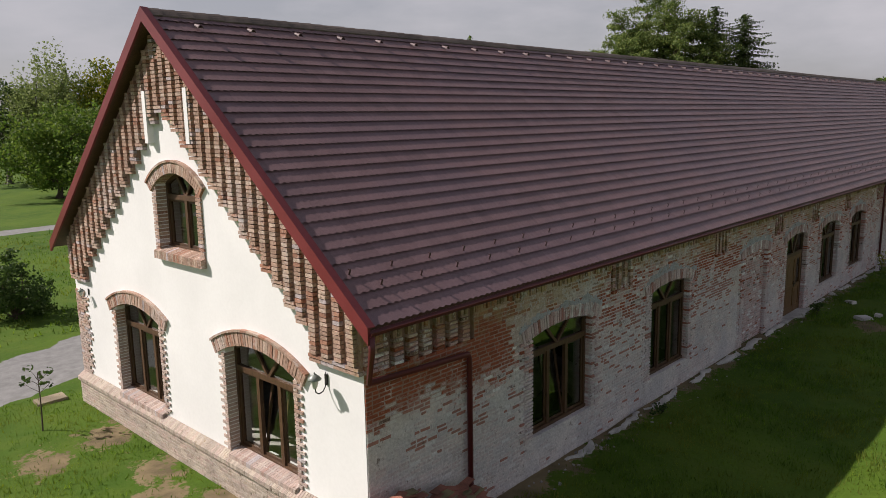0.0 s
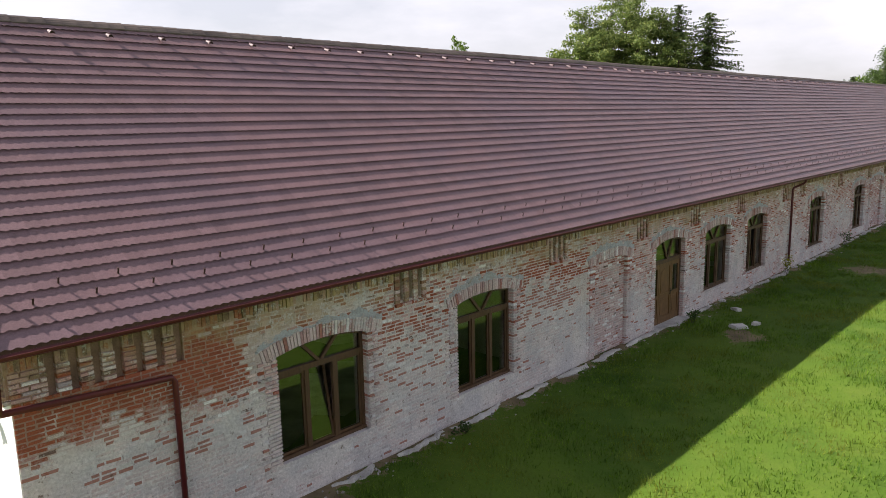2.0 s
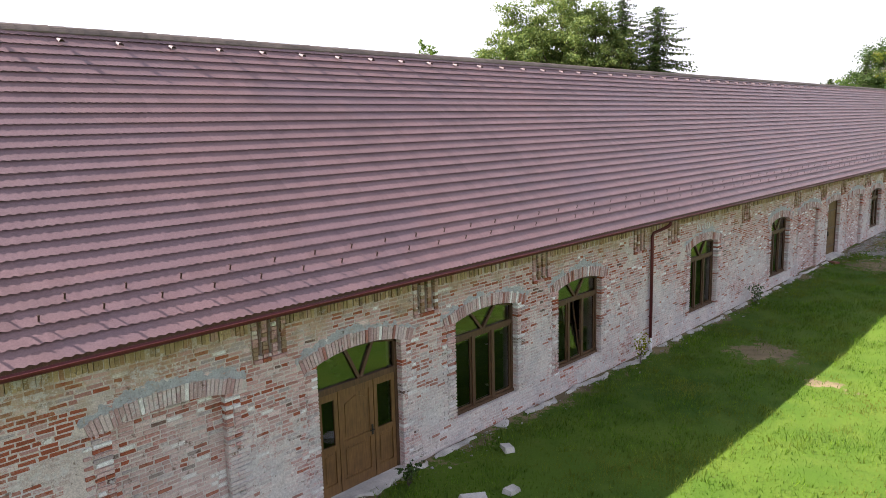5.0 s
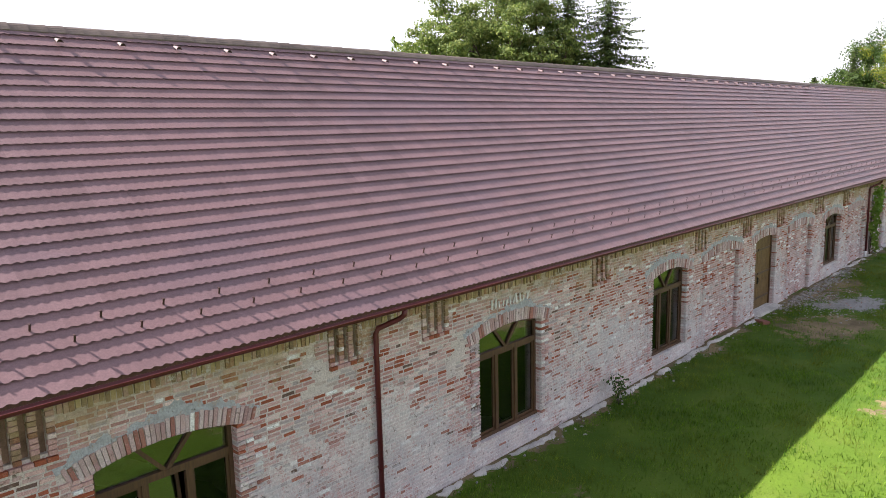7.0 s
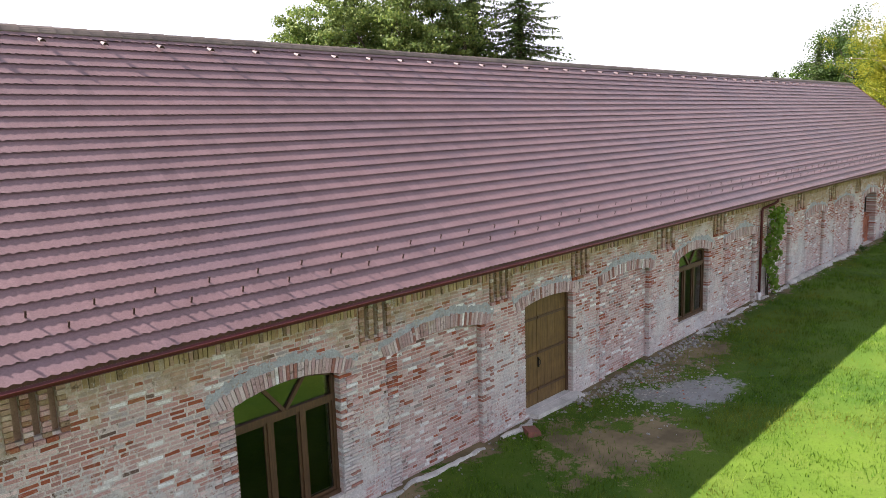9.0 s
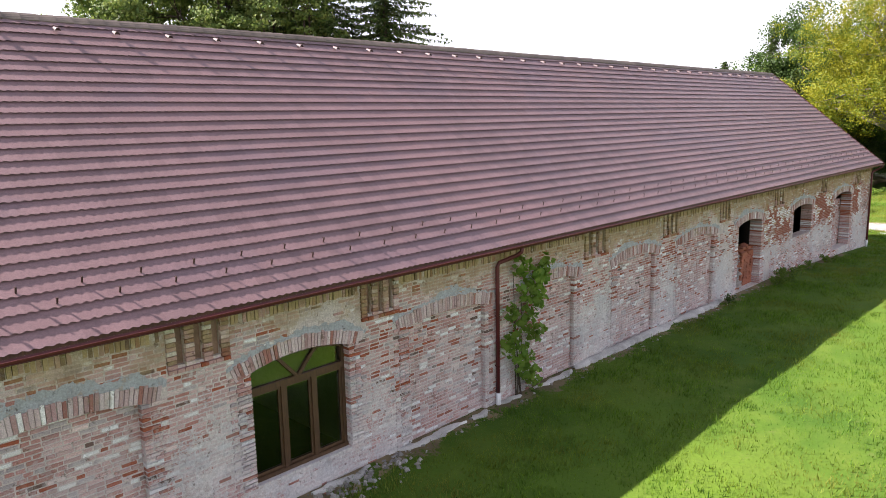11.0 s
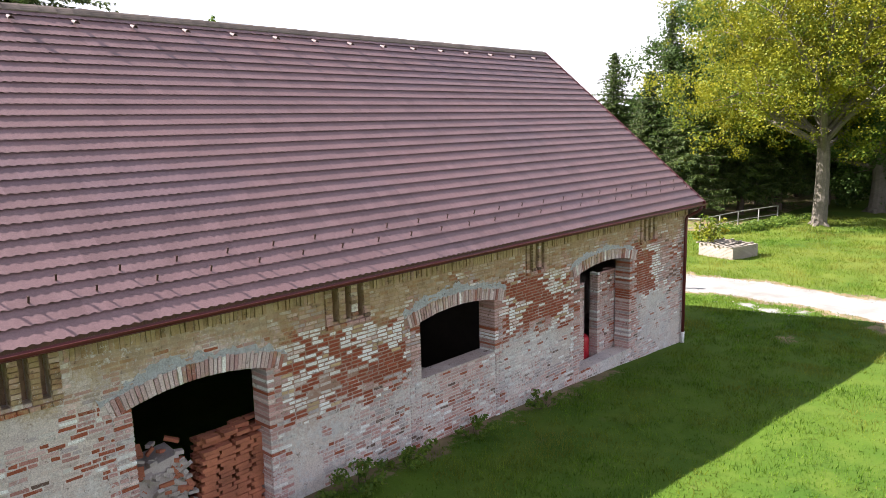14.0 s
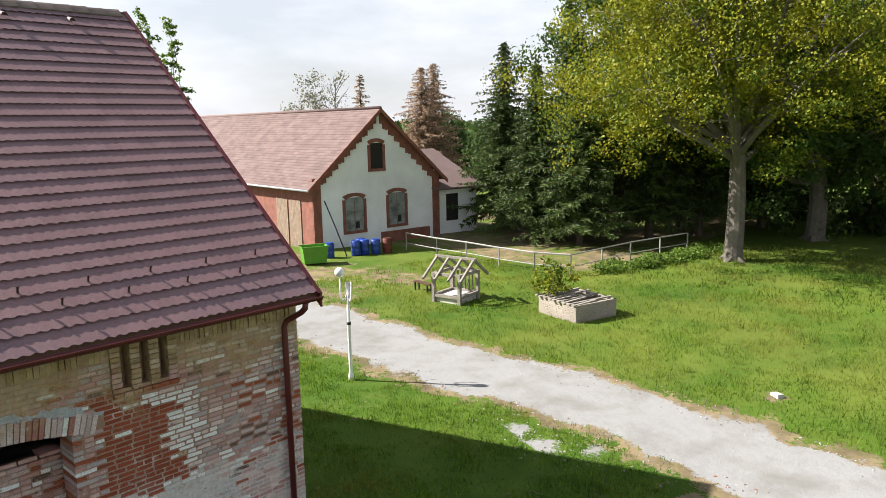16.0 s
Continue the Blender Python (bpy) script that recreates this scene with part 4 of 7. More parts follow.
# ---- windows and doors of the barn ----
def window(name, m, w, h_spring, rise, parent, tilted=False, panes=3, label="brown wooden window with an arched fan light"):
    """Local frame: x across, z up from the sill, y into the wall. Frame, mullions, fan bars, panes."""
    th, dp = 0.075, 0.09
    r = ((w / 2) ** 2 + rise * rise) / (2 * rise)
    cz = h_spring + rise - r

    def top(x):
        return cz + math.sqrt(max(r * r - x * x, 0))
    win = new(name)
    win.parent = parent
    win.matrix_basis = m
    win["label"] = label
    g = Geo()
    hw = w / 2
    g.box(-hw, -hw + th, 0, dp, 0, h_spring)
    g.box(hw - th, hw, 0, dp, 0, h_spring)
    g.box(-hw, hw, -0.03, dp, 0, th)
    n = 12
    for i in range(n):
        a, b = -hw + w * i / n, -hw + w * (i + 1) / n
        g.hexa(((a, 0, top(a) - th), (b, 0, top(b) - th), (b, dp, top(b) - th), (a, dp, top(a) - th), (a, 0, top(a) + 0.01), (b, 0, top(b) + 0.01), (b, dp, top(b) + 0.01), (a, dp, top(a) + 0.01)))
    part("frame", g, OAK, win)
    tz = h_spring * 0.80
    g = Geo()
    g.box(-hw + th, hw - th, -0.012, dp - 0.01, tz - 0.05, tz + 0.06)
    part("transom", g, OAK, win)
    for sx in (-1, 1):
        g = Geo()
        ex = sx * hw * 0.42
        g.beam((0, 0.03, tz + 0.03), (ex, 0.03, top(ex) - 0.02), 0.065, 0.055, (0, 1, 0))
        part("fan_bar", g, OAK, win)
    xs = [-hw + th + (w - 2 * th) * i / panes for i in range(panes + 1)]
    for x in xs[1:-1]:
        g = Geo()
        g.box(x - 0.05, x + 0.05, -0.006, dp - 0.012, th, tz - 0.05)
        part("mullion", g, OAK, win)
    gl = Geo()
    poly = [(-hw + th, 0.05, tz + 0.05), (hw - th, 0.05, tz + 0.05)] + [(x, 0.05, top(x) - th) for x in [hw - th - (w - 2 * th) * i / 10 for i in range(11)]]
    gl.face(poly)
    pn = part("pane", gl, GLASS, win)
    pn.visible_shadow = False
    for i in range(panes):
        a, b = xs[i] + 0.05, xs[i + 1] - 0.05
        if i == 0:
            a = xs[0]
        if i == panes - 1:
            b = xs[-1]
        lean = 0.26 if tilted and i == panes // 2 else 0.0
        g = Geo()
        s = 0.05
        y0, y1 = 0.03, 0.03 + lean
        zt, zb = tz - 0.055, th + 0.005
        for p, q in (((a, y0, zb), (a, y1, zt)), ((b - s, y0, zb), (b - s, y1, zt))):
            g.hexa((p, (p[0] + s, p[1], p[2]), (p[0] + s, p[1] + 0.05, p[2]), (p[0], p[1] + 0.05, p[2]), q, (q[0] + s, q[1], q[2]), (q[0] + s, q[1] + 0.05, q[2]), (q[0], q[1] + 0.05, q[2])))
        g.box(a + s, b - s, y0, y0 + 0.05, zb, zb + s)
        g.box(a + s, b - s, y1, y1 + 0.05, zt - s, zt)
        sash = part("sash", g, OAK, win)
        gl = Geo()
        gl.face(((a + s, y0 + 0.02, zb + s), (b - s, y0 + 0.02, zb + s), (b - s, y1 + 0.02, zt - s), (a + s, y1 + 0.02, zt - s)))
        pn = part("pane", gl, GLASS, win)
        pn.visible_shadow = False
    return win


k = 0
for o in OPENINGS:
    if o[0] == "window":
        window("window", pose((o[1] + o[2]) / 2, 0.15, o[3]), o[2] - o[1], o[4] - o[3], o[5] - o[4], barn, tilted=k in (0, 3))
        k += 1
for h, lab in zip(GABLE_HOLES, ("a", "b", "c")):
    small = lab == "c"
    window("window", pose(0.20, (h[0] + h[1]) / 2, h[2], 0, 0, -90), h[1] - h[0], h[3] - h[2], h[4] - h[3], barn, tilted=lab == "a", panes=2 if small else 3)


def entry_door(o):
    m = pose((o[1] + o[2]) / 2, 0.15, o[3])
    w, hs, rise = o[2] - o[1], o[4] - o[3], o[5] - o[4]
    d = new("door")
    d.parent = barn
    d.matrix_basis = m
    d["label"] = "oiled oak front door with glazed side lights and fan light"
    hw, th = w / 2, 0.08
    r = (hw * hw + rise * rise) / (2 * rise)
    cz = hs + rise - r

    def top(x):
        return cz + math.sqrt(max(r * r - x * x, 0))
    tz = 2.18
    g = Geo()
    g.box(-hw, -hw + th, 0, 0.1, 0, hs)
    g.box(hw - th, hw, 0, 0.1, 0, hs)
    for i in range(12):
        a, b = -hw + w * i / 12, -hw + w * (i + 1) / 12
        g.hexa(((a, 0, top(a) - th), (b, 0, top(b) - th), (b, 0.1, top(b) - th), (a, 0.1, top(a) - th), (a, 0, top(a) + 0.01), (b, 0, top(b) + 0.01), (b, 0.1, top(b) + 0.01), (a, 0.1, top(a) + 0.01)))
    g.box(-hw + th, hw - th, -0.015, 0.09, tz, tz + 0.12)
    part("frame", g, OAK, d)
    for ex in (-hw * 0.35, hw * 0.35):
        g = Geo()
        g.beam((0.08, 0.03, tz + 0.08), (ex + 0.08, 0.03, top(ex) - 0.02), 0.07, 0.055, (0, 1, 0))
        part("fan_bar", g, OAK, d)
    gl = Geo()
    gl.face([(-hw + th, 0.05, tz + 0.11), (hw - th, 0.05, tz + 0.11)] + [(x, 0.05, top(x) - th) for x in [hw - th - (w - 2 * th) * i / 10 for i in range(11)]])
    part("pane", gl, GLASS, d).visible_shadow = False
    for a, b, leaf in ((-hw + th, -0.52, False), (-0.52, 0.42, True), (0.42, hw - th, False)):
        g = Geo()
        s = 0.12 if leaf else 0.10
        g.box(a + 0.01, a + s, 0.01, 0.07, 0.02, tz)
        g.box(b - s, b - 0.01, 0.01, 0.07, 0.02, tz)
        for z0, z1 in ((0.02, 0.25), (0.95, 1.07), (tz - 0.16, tz)):
            g.box(a + s, b - s, 0.012, 0.07, z0, z1)
        lf = part("door_leaf", g, DOOR_OAK, d)
        mid = (a + b) / 2
        q = Geo()
        q.box(a + s, b - s, 0.035, 0.055, 0.25, 0.95)
        q.box(a + s + 0.05, b - s - 0.05, 0.022, 0.04, 0.32, 0.88)
        if leaf:
            q.box(a + s, b - s, 0.035, 0.055, 1.07, tz - 0.16)
            q.prism([(a + s + 0.06, 0.022, 1.14), (b - s - 0.06, 0.022, 1.14), (b - s - 0.06, 0.022, tz - 0.34), (mid, 0.022, tz - 0.22), (a + s + 0.06, 0.022, tz - 0.34)], (0, 0.02, 0))
        part("panel", q, DOOR_OAK, d)
        if not leaf:
            gl = Geo()
            gl.face(((a + s, 0.035, 1.07), (b - s, 0.035, 1.07), (b - s, 0.035, tz - 0.16), (a + s, 0.035, tz - 0.16)))
            part("pane", gl, GLASS, d).visible_shadow = False
        else:
            hd = Geo()
            hd.box(b - 0.09, b - 0.05, -0.005, 0.01, 0.98, 1.2)
            hd.tube([(b - 0.07, 0.0, 1.1), (b - 0.07, -0.05, 1.1), (b - 0.19, -0.05, 1.1)], 0.011, 6)
            part("door_handle", hd, IRON, d)
    g = Geo()
    g.box(-hw - 0.1, hw + 0.1, -0.35, 0.1, -0.25, 0.02)
    part("step", g, STONE_EDGE, d)


def barn_door(o):
    m = pose((o[1] + o[2]) / 2, 0.18, o[3])
    w, hs, rise = o[2] - o[1], o[4] - o[3], o[5] - o[4]
    d = new("door")
    d.parent = barn
    d.matrix_basis = m
    d["label"] = "yellow-brown plank barn door of two leaves"
    hw = w / 2
    r = (hw * hw + rise * rise) / (2 * rise)
    cz = hs + rise - r

    def top(x):
        return cz + math.sqrt(max(r * r - x * x, 0))
    g = Geo()
    g.box(-hw, -hw + 0.06, -0.01, 0.1, 0, hs)
    g.box(hw - 0.09, hw, -0.02, 0.1, 0, hs)
    part("frame", g, OAK, d)
    split = -hw * 0.28
    for a, b in ((-hw + 0.06, split - 0.005), (split + 0.005, hw - 0.09)):
        n = max(3, int((b - a) / 0.15))
        for i in range(n):
            p, q = a + (b - a) * i / n, a + (b - a) * (i + 1) / n
            g = Geo()
            g.hexa(((p + 0.003, 0.02, 0.03), (q - 0.003, 0.02, 0.03), (q - 0.003, 0.06, 0.03), (p + 0.003, 0.06, 0.03), (p + 0.003, 0.02, top(p) - 0.01), (q - 0.003, 0.02, top(q) - 0.01), (q - 0.003, 0.06, top(q) - 0.01), (p + 0.003, 0.06, top(p) - 0.01)))
            part("plank", g, BARN_OAK, d)
        for z in (0.42, 1.38, 2.30):
            g = Geo()
            g.box(a + 0.02, b - 0.02, -0.005, 0.02, z - 0.035, z + 0.035)
            part("rail", g, OAK, d)
    hd = Geo()
    hd.box(split + 0.02, split + 0.05, -0.02, 0.02, 1.0, 1.25)
    hd.tube([(split + 0.035, -0.02, 1.04), (split + 0.035, -0.06, 1.1), (split + 0.035, -0.06, 1.18), (split + 0.035, -0.02, 1.22)], 0.01, 6)
    part("door_handle", hd, IRON, d)
    g = Geo()
    g.hexa(((-hw + 0.2, -0.42, -0.25), (hw + 0.2, -0.5, -0.25), (hw + 0.15, 0.1, -0.25), (-hw, 0.1, -0.25), (-hw + 0.25, -0.38, -0.03), (hw + 0.15, -0.45, -0.05), (hw + 0.15, 0.1, 0.03), (-hw, 0.1, 0.03)))
    part("step", g, STONE_EDGE, d)


for o in OPENINGS:
    if o[0] == "door":
        entry_door(o)
    elif o[0] == "barn_door":
        barn_door(o)


# ---- downpipes ----
def downpipe(x, dx, base_z, stub=True, first=False):
    g = Geo()
    y = -0.09
    top = EAVE_Z - 0.12
    if first:
        path = [(dx, EAVE_Y - 0.05, top), (dx, EAVE_Y - 0.05, top - 0.25), (dx + 0.05, EAVE_Y + 0.1, top - 0.78), (x - 0.06, y - 0.02, 3.27), (x, y, 3.18), (x, y, base_z)]
    else:
        path = [(x + dx, EAVE_Y - 0.05, top), (x + dx, EAVE_Y - 0.03, top - 0.1), (x + dx * 0.9, EAVE_Y + 0.06, top - 0.18), (x + 0.04, y - 0.02, top - 0.36), (x, y, top - 0.46), (x, y, base_z)]
    g.tube(path, 0.052, 10)
    d = part("downpipe", g, PIPE_RED, barn, "dark red round downpipe", True)
    for z in (base_z + 0.7, 2.6):
        c = Geo()
        c.tube([(x, y, z), (x, y, z + 0.03)], 0.058, 10)
        c.box(x - 0.012, x + 0.012, y, 0.0, z, z + 0.03)
        part("bracket", c, GUTTER_RED, d)
    if stub:
        c = Geo()
        c.tube([(x, y, base_z + 0.02), (x, y, gz(x, y) - 0.1)], 0.062, 10)
        part("standpipe", c, WHITE_PVC, d, "white plastic ground pipe", True)


downpipe(2.42, -0.28, 0.0, False, True)
downpipe(32.73, 0.35, 0.50)
downpipe(66.40, 0.42, 0.62)
downpipe(99.80, 0.15, 0.0)



# ---- brick trim of the white gable ----
def gtint(kind=0):
    u = R.random()
    c = (0.40, 0.265, 0.20) if u < 0.6 else ((0.48, 0.36, 0.285) if u < 0.82 else ((0.36, 0.185, 0.125) if u < 0.95 else GREY))
    f = 0.84 + 0.35 * R.random()
    return tuple(k * f for k in c)


def plinth_tint():
    c = R.choice(((0.40, 0.31, 0.215), (0.46, 0.365, 0.265), (0.34, 0.25, 0.165), (0.42, 0.29, 0.215)))
    f = 0.85 + 0.3 * R.random()
    return tuple(k * f for k in c)


trim, trim_back = Geo(), Geo()
PITCH = 0.327


def strip_bottom(i):
    """Lower end of the i-th standing strip, stepping up with the rake."""
    y = 0.10 + PITCH * i
    y = min(y, DEEP - y)
    return 3.48 if y < 1.15 else round((roof_z(y + 0.05) - 1.93) / COURSE) * COURSE


NSTRIP = int((DEEP - 0.1) / PITCH)
for i in range(NSTRIP + 1):
    y = 0.02 + PITCH * i
    b = strip_bottom(i)
    mirror = y > RIDGE_Y
    top = min(gable_top(y), gable_top(y + PITCH)) - 0.05
    if b > top - 0.2:
        continue
    ya, yb = y, min(y + PITCH, DEEP - 0.02)
    trim_back.hexa(((-0.045, ya, b + 0.09), (0.01, ya, b + 0.09), (0.01, yb, b + 0.09), (-0.045, yb, b + 0.09), (-0.045, ya, gable_top(ya)), (0.01, ya, gable_top(ya)), (0.01, yb, gable_top(yb)), (-0.045, yb, gable_top(yb))))
    z, k = b, 0
    while z < top:
        w = 0.175 + (0.01 if k % 2 else 0.0)
        if k < 2:
            trim.box(-0.10 - 0.014 * k, 0.0, ya + 0.004, yb - 0.004, z, z + COURSE - JOINT, gtint(), (3,))
        else:
            trim.box(-0.135 + R.uniform(-0.006, 0.006), -0.03, ya + 0.075, ya + 0.075 + w, z, z + COURSE - JOINT, gtint(), (3,))
        z += COURSE
        k += 1
    # plain courses right under the roof
    if abs(y + PITCH / 2 - RIDGE_Y) < 0.6:
        for kk in range(4):
            zz = gable_top(RIDGE_Y) - 0.75 + kk * COURSE
            if zz < min(gable_top(ya), gable_top(yb)):
                trim.box(-0.12, -0.03, ya, yb - 0.01, zz, zz + COURSE - JOINT, gtint(), (3,))
tagged(weld(part("rake_backing", trim_back, MORTAR, west_wall)), "recessed mortar between the standing brick strips")
slit = Geo()
slit.box(-0.146, 0.0, 4.76, 4.90, 7.08, 8.15)
part("slit", slit, LIME, west_wall)
slit = Geo()
slit.box(-0.146, 0.0, 6.50, 6.64, 7.08, 8.15)
part("slit", slit, LIME, west_wall)


def gable_arch(h, over=0.30, depth=0.27):
    w, rise = (h[1] - h[0]) / 2, h[4] - h[3]
    r = (w * w + rise * rise) / (2 * rise)
    cy, cz = (h[0] + h[1]) / 2, h[4] - r
    half = math.asin((w + over) / r)
    n = int(2 * half * (r + depth / 2) / 0.08)
    for i in range(n):
        t0, t1 = -half + 2 * half * (i + 0.08) / n, -half + 2 * half * (i + 0.92) / n
        q = [(cy + rr * math.sin(t), cz + rr * math.cos(t)) for rr, t in ((r - 0.004, t0), (r - 0.004, t1), (r + depth, t1), (r + depth, t0))]
        x0 = -0.055 - R.uniform(0, 0.01)
        trim.hexa(((x0, *q[0]), (x0, *q[1]), (0.22, *q[1]), (0.22, *q[0]), (x0, *q[3]), (x0, *q[2]), (0.22, *q[2]), (0.22, *q[3])), gtint())
    # drip course over the arch
    m = 16
    for i in range(m):
        t0, t1 = -half + 2 * half * i / m, -half + 2 * half * (i + 1) / m
        q = [(cy + rr * math.sin(t), cz + rr * math.cos(t)) for rr, t in ((r + depth + 0.004, t0), (r + depth + 0.004, t1), (r + depth + 0.05, t1), (r + depth + 0.05, t0))]
        trim.hexa(((-0.085, *q[0]), (-0.085, *q[1]), (0.0, *q[1]), (0.0, *q[0]), (-0.085, *q[3]), (-0.085, *q[2]), (0.0, *q[2]), (0.0, *q[3])), gtint())


for h in GABLE_HOLES:
    small = h[2] > 4
    gable_arch(h, 0.2 if small else 0.30, 0.22 if small else 0.27)
    z, k = h[2] - 0.02, 0
    while z < h[3] - 0.1:
        t = (0.19 if small else 0.11) + (0.0 if small else (0.13 if k % 2 else 0.0))
        for a, b in ((h[0] - t, h[0] + 0.004), (h[1] - 0.004, h[1] + t)):
            trim.box(-0.035 + R.uniform(-0.004, 0.004), 0.20, a, b, z, z + COURSE - JOINT, gtint(), (3,))
        z += COURSE
        k += 1
    # sloping sill of bricks on edge
    y = h[0] - (0.2 if small else 0.0)
    while y < h[1] + (0.14 if small else -0.06):
        trim.hexa(((-0.12, y, h[2] - 0.20), (0.2, y, h[2] - 0.20), (0.2, y + 0.066, h[2] - 0.20), (-0.12, y + 0.066, h[2] - 0.20), (-0.12, y, h[2] - 0.03), (0.2, y, h[2] + 0.05), (0.2, y + 0.066, h[2] + 0.05), (-0.12, y + 0.066, h[2] - 0.03)), gtint())
        y += 0.078
# plinth
pl_core = Geo()
pl_core.box(-0.125, 0.05, -0.02, DEEP + 0.02, -0.5, 0.76)
pl = part("plinth", pl_core, MORTAR, west_wall, "brick plinth with a sloping top of bricks on edge")
plb = Geo()
z, k = -0.05, 0
while z < 0.70:
    y = -0.02 - (0.145 if k % 2 else 0)
    while y < DEEP:
        a, b = max(y, -0.02), min(y + 0.285, DEEP + 0.02)
        if b - a > 0.04:
            plb.box(-0.14 + R.uniform(-0.004, 0.004), -0.1, a, b - JOINT, z, z + COURSE - JOINT, plinth_tint(), (3,))
        y += 0.285
    z += COURSE
    k += 1
y = -0.02
while y < DEEP:
    plb.hexa(((-0.19, y, 0.66), (0.02, y, 0.70), (0.02, y + 0.064, 0.70), (-0.19, y + 0.064, 0.66), (-0.19, y, 0.75), (0.02, y, 0.90), (0.02, y + 0.064, 0.90), (-0.19, y + 0.064, 0.75)), plinth_tint())
    y += 0.077
tagged(part("brickwork", plb, BRICK, pl), kind="stuff")
# broken quoin at the far corner
z, k = 0.88, 0
while z < 3.12:
    w = 0.55 + 0.28 * fbm(3.3, z * 1.4) + (0.14 if k % 2 else 0)
    y = DEEP - w
    while y < DEEP - 0.02:
        e = min(y + 0.27, DEEP)
        trim.box(-0.03 + R.uniform(-0.006, 0.006), 0.01, y, e - JOINT, z, z + COURSE - JOINT, gtint(), (3,))
        y += 0.27
    z += COURSE
    k += 1
tagged(part("brickwork", trim, BRICK, west_wall), "pink brick trim of strips, arches and teeth", kind="stuff")

# single bricks of the front wall
sizes = {}
for a, b, yy, z, t in singles:
    key = (round((b - a) / 0.02), int(t[0] * 16), int(t[1] * 22))
    if key not in sizes:
        g = Geo()
        w = b - a
        g.box(0, w, 0, 0.03, JOINT / 2, COURSE - JOINT / 2, t, (4,))
        sizes[key] = g.mesh("brick", BRICK)
    ob = part("brick", sizes[key], BRICK, front_wall)
    ob.location = (a, yy, z)


# ---- wall lanterns ----
LAMP_METAL = plain("grey_green_lamp_metal", (0.24, 0.27, 0.24), 0.5, 0.2, 0.25, 10, 0.2)
LAMP_GLASS = plain("frosted_lamp_glass", (0.55, 0.55, 0.48), 0.25, 0, 0.1, 6, 0.05)


def lantern():
    """Local frame: wall plate at the origin, the lamp hangs out along -x."""
    t = thing("wall_lantern", pose(0, 0, 0), "grey-green metal wall lantern on a curved bracket", "lamp", "lanterns on the white gable")
    g = Geo()
    g.box(-0.03, 0.0, -0.04, 0.04, -0.12, 0.12)
    g.tube([(-0.02, 0, -0.05), (-0.05, 0, -0.16), (-0.12, 0, -0.25), (-0.22, 0, -0.27), (-0.30, 0, -0.22), (-0.32, 0, -0.12)], 0.014, 8)
    g.tube([(-0.02, 0, 0.05), (-0.02, 0, 0.17)], 0.01, 6)
    part("bracket", g, IRON, t, "black iron bracket", False)
    g = Geo()
    g.lathe((-0.32, 0, 0), [(0.03, -0.13), (0.05, -0.10), (0.075, -0.02), (0.085, 0.08), (0.08, 0.09)], 12)
    part("lamp_glass", g, LAMP_GLASS, t, "pale frosted glass", True)
    g = Geo()
    g.lathe((-0.32, 0, 0), [(0.145, 0.075), (0.15, 0.09), (0.10, 0.15), (0.05, 0.19), (0.02, 0.2), (0.02, 0.23), (0.005, 0.24)], 14)
    part("shade", g, LAMP_METAL, t, "", True)
    return t


lan = lantern()
SMALL = Matrix.Diagonal((0.78, 0.78, 0.78, 1))
lan.matrix_basis = pose(-0.005, 0.98, 3.20) @ SMALL
copy_thing(lan, pose(-0.005, 10.94, 3.20) @ SMALL)


# ---- leaves and trees ----
BARK = wood("grey_brown_bark", (0.085, 0.073, 0.058), (0.175, 0.155, 0.13), (1, 1, 0.25), 0.95)
BARK_DARK = wood("dark_bark", (0.045, 0.033, 0.024), (0.10, 0.075, 0.055), (1, 1, 0.25), 0.95)
LEAF_YELLOW = leaf_material("yellow_green_leaves", (0.31, 0.295, 0.015), (0.038, 0.082, 0.009), 0.3, 0.7)
LEAF_GREEN = leaf_material("green_leaves", (0.062, 0.125, 0.018), (0.145, 0.205, 0.03), 0.42)
LEAF_DEEP = leaf_material("deep_green_leaves", (0.03, 0.065, 0.014), (0.065, 0.11, 0.022), 0.3)
LEAF_WILLOW = leaf_material("willow_leaves", (0.13, 0.18, 0.055), (0.21, 0.25, 0.08), 0.4)
LEAF_GREY = leaf_material("dull_grey_green_leaves", (0.16, 0.17, 0.11), (0.24, 0.22, 0.16), 0.3)
NEEDLE = leaf_material("dark_spruce_needles", (0.026, 0.055, 0.016), (0.10, 0.14, 0.034), 0.2)
NEEDLE_PINE = leaf_material("pine_needles", (0.07, 0.12, 0.03), (0.18, 0.22, 0.055), 0.3)
NEEDLE_BROWN = leaf_material("dry_brown_needles", (0.29, 0.205, 0.14), (0.37, 0.275, 0.195), 0.5)
LEAF_VINE = leaf_material("vine_leaves", (0.11, 0.21, 0.03), (0.20, 0.29, 0.05), 0.45)


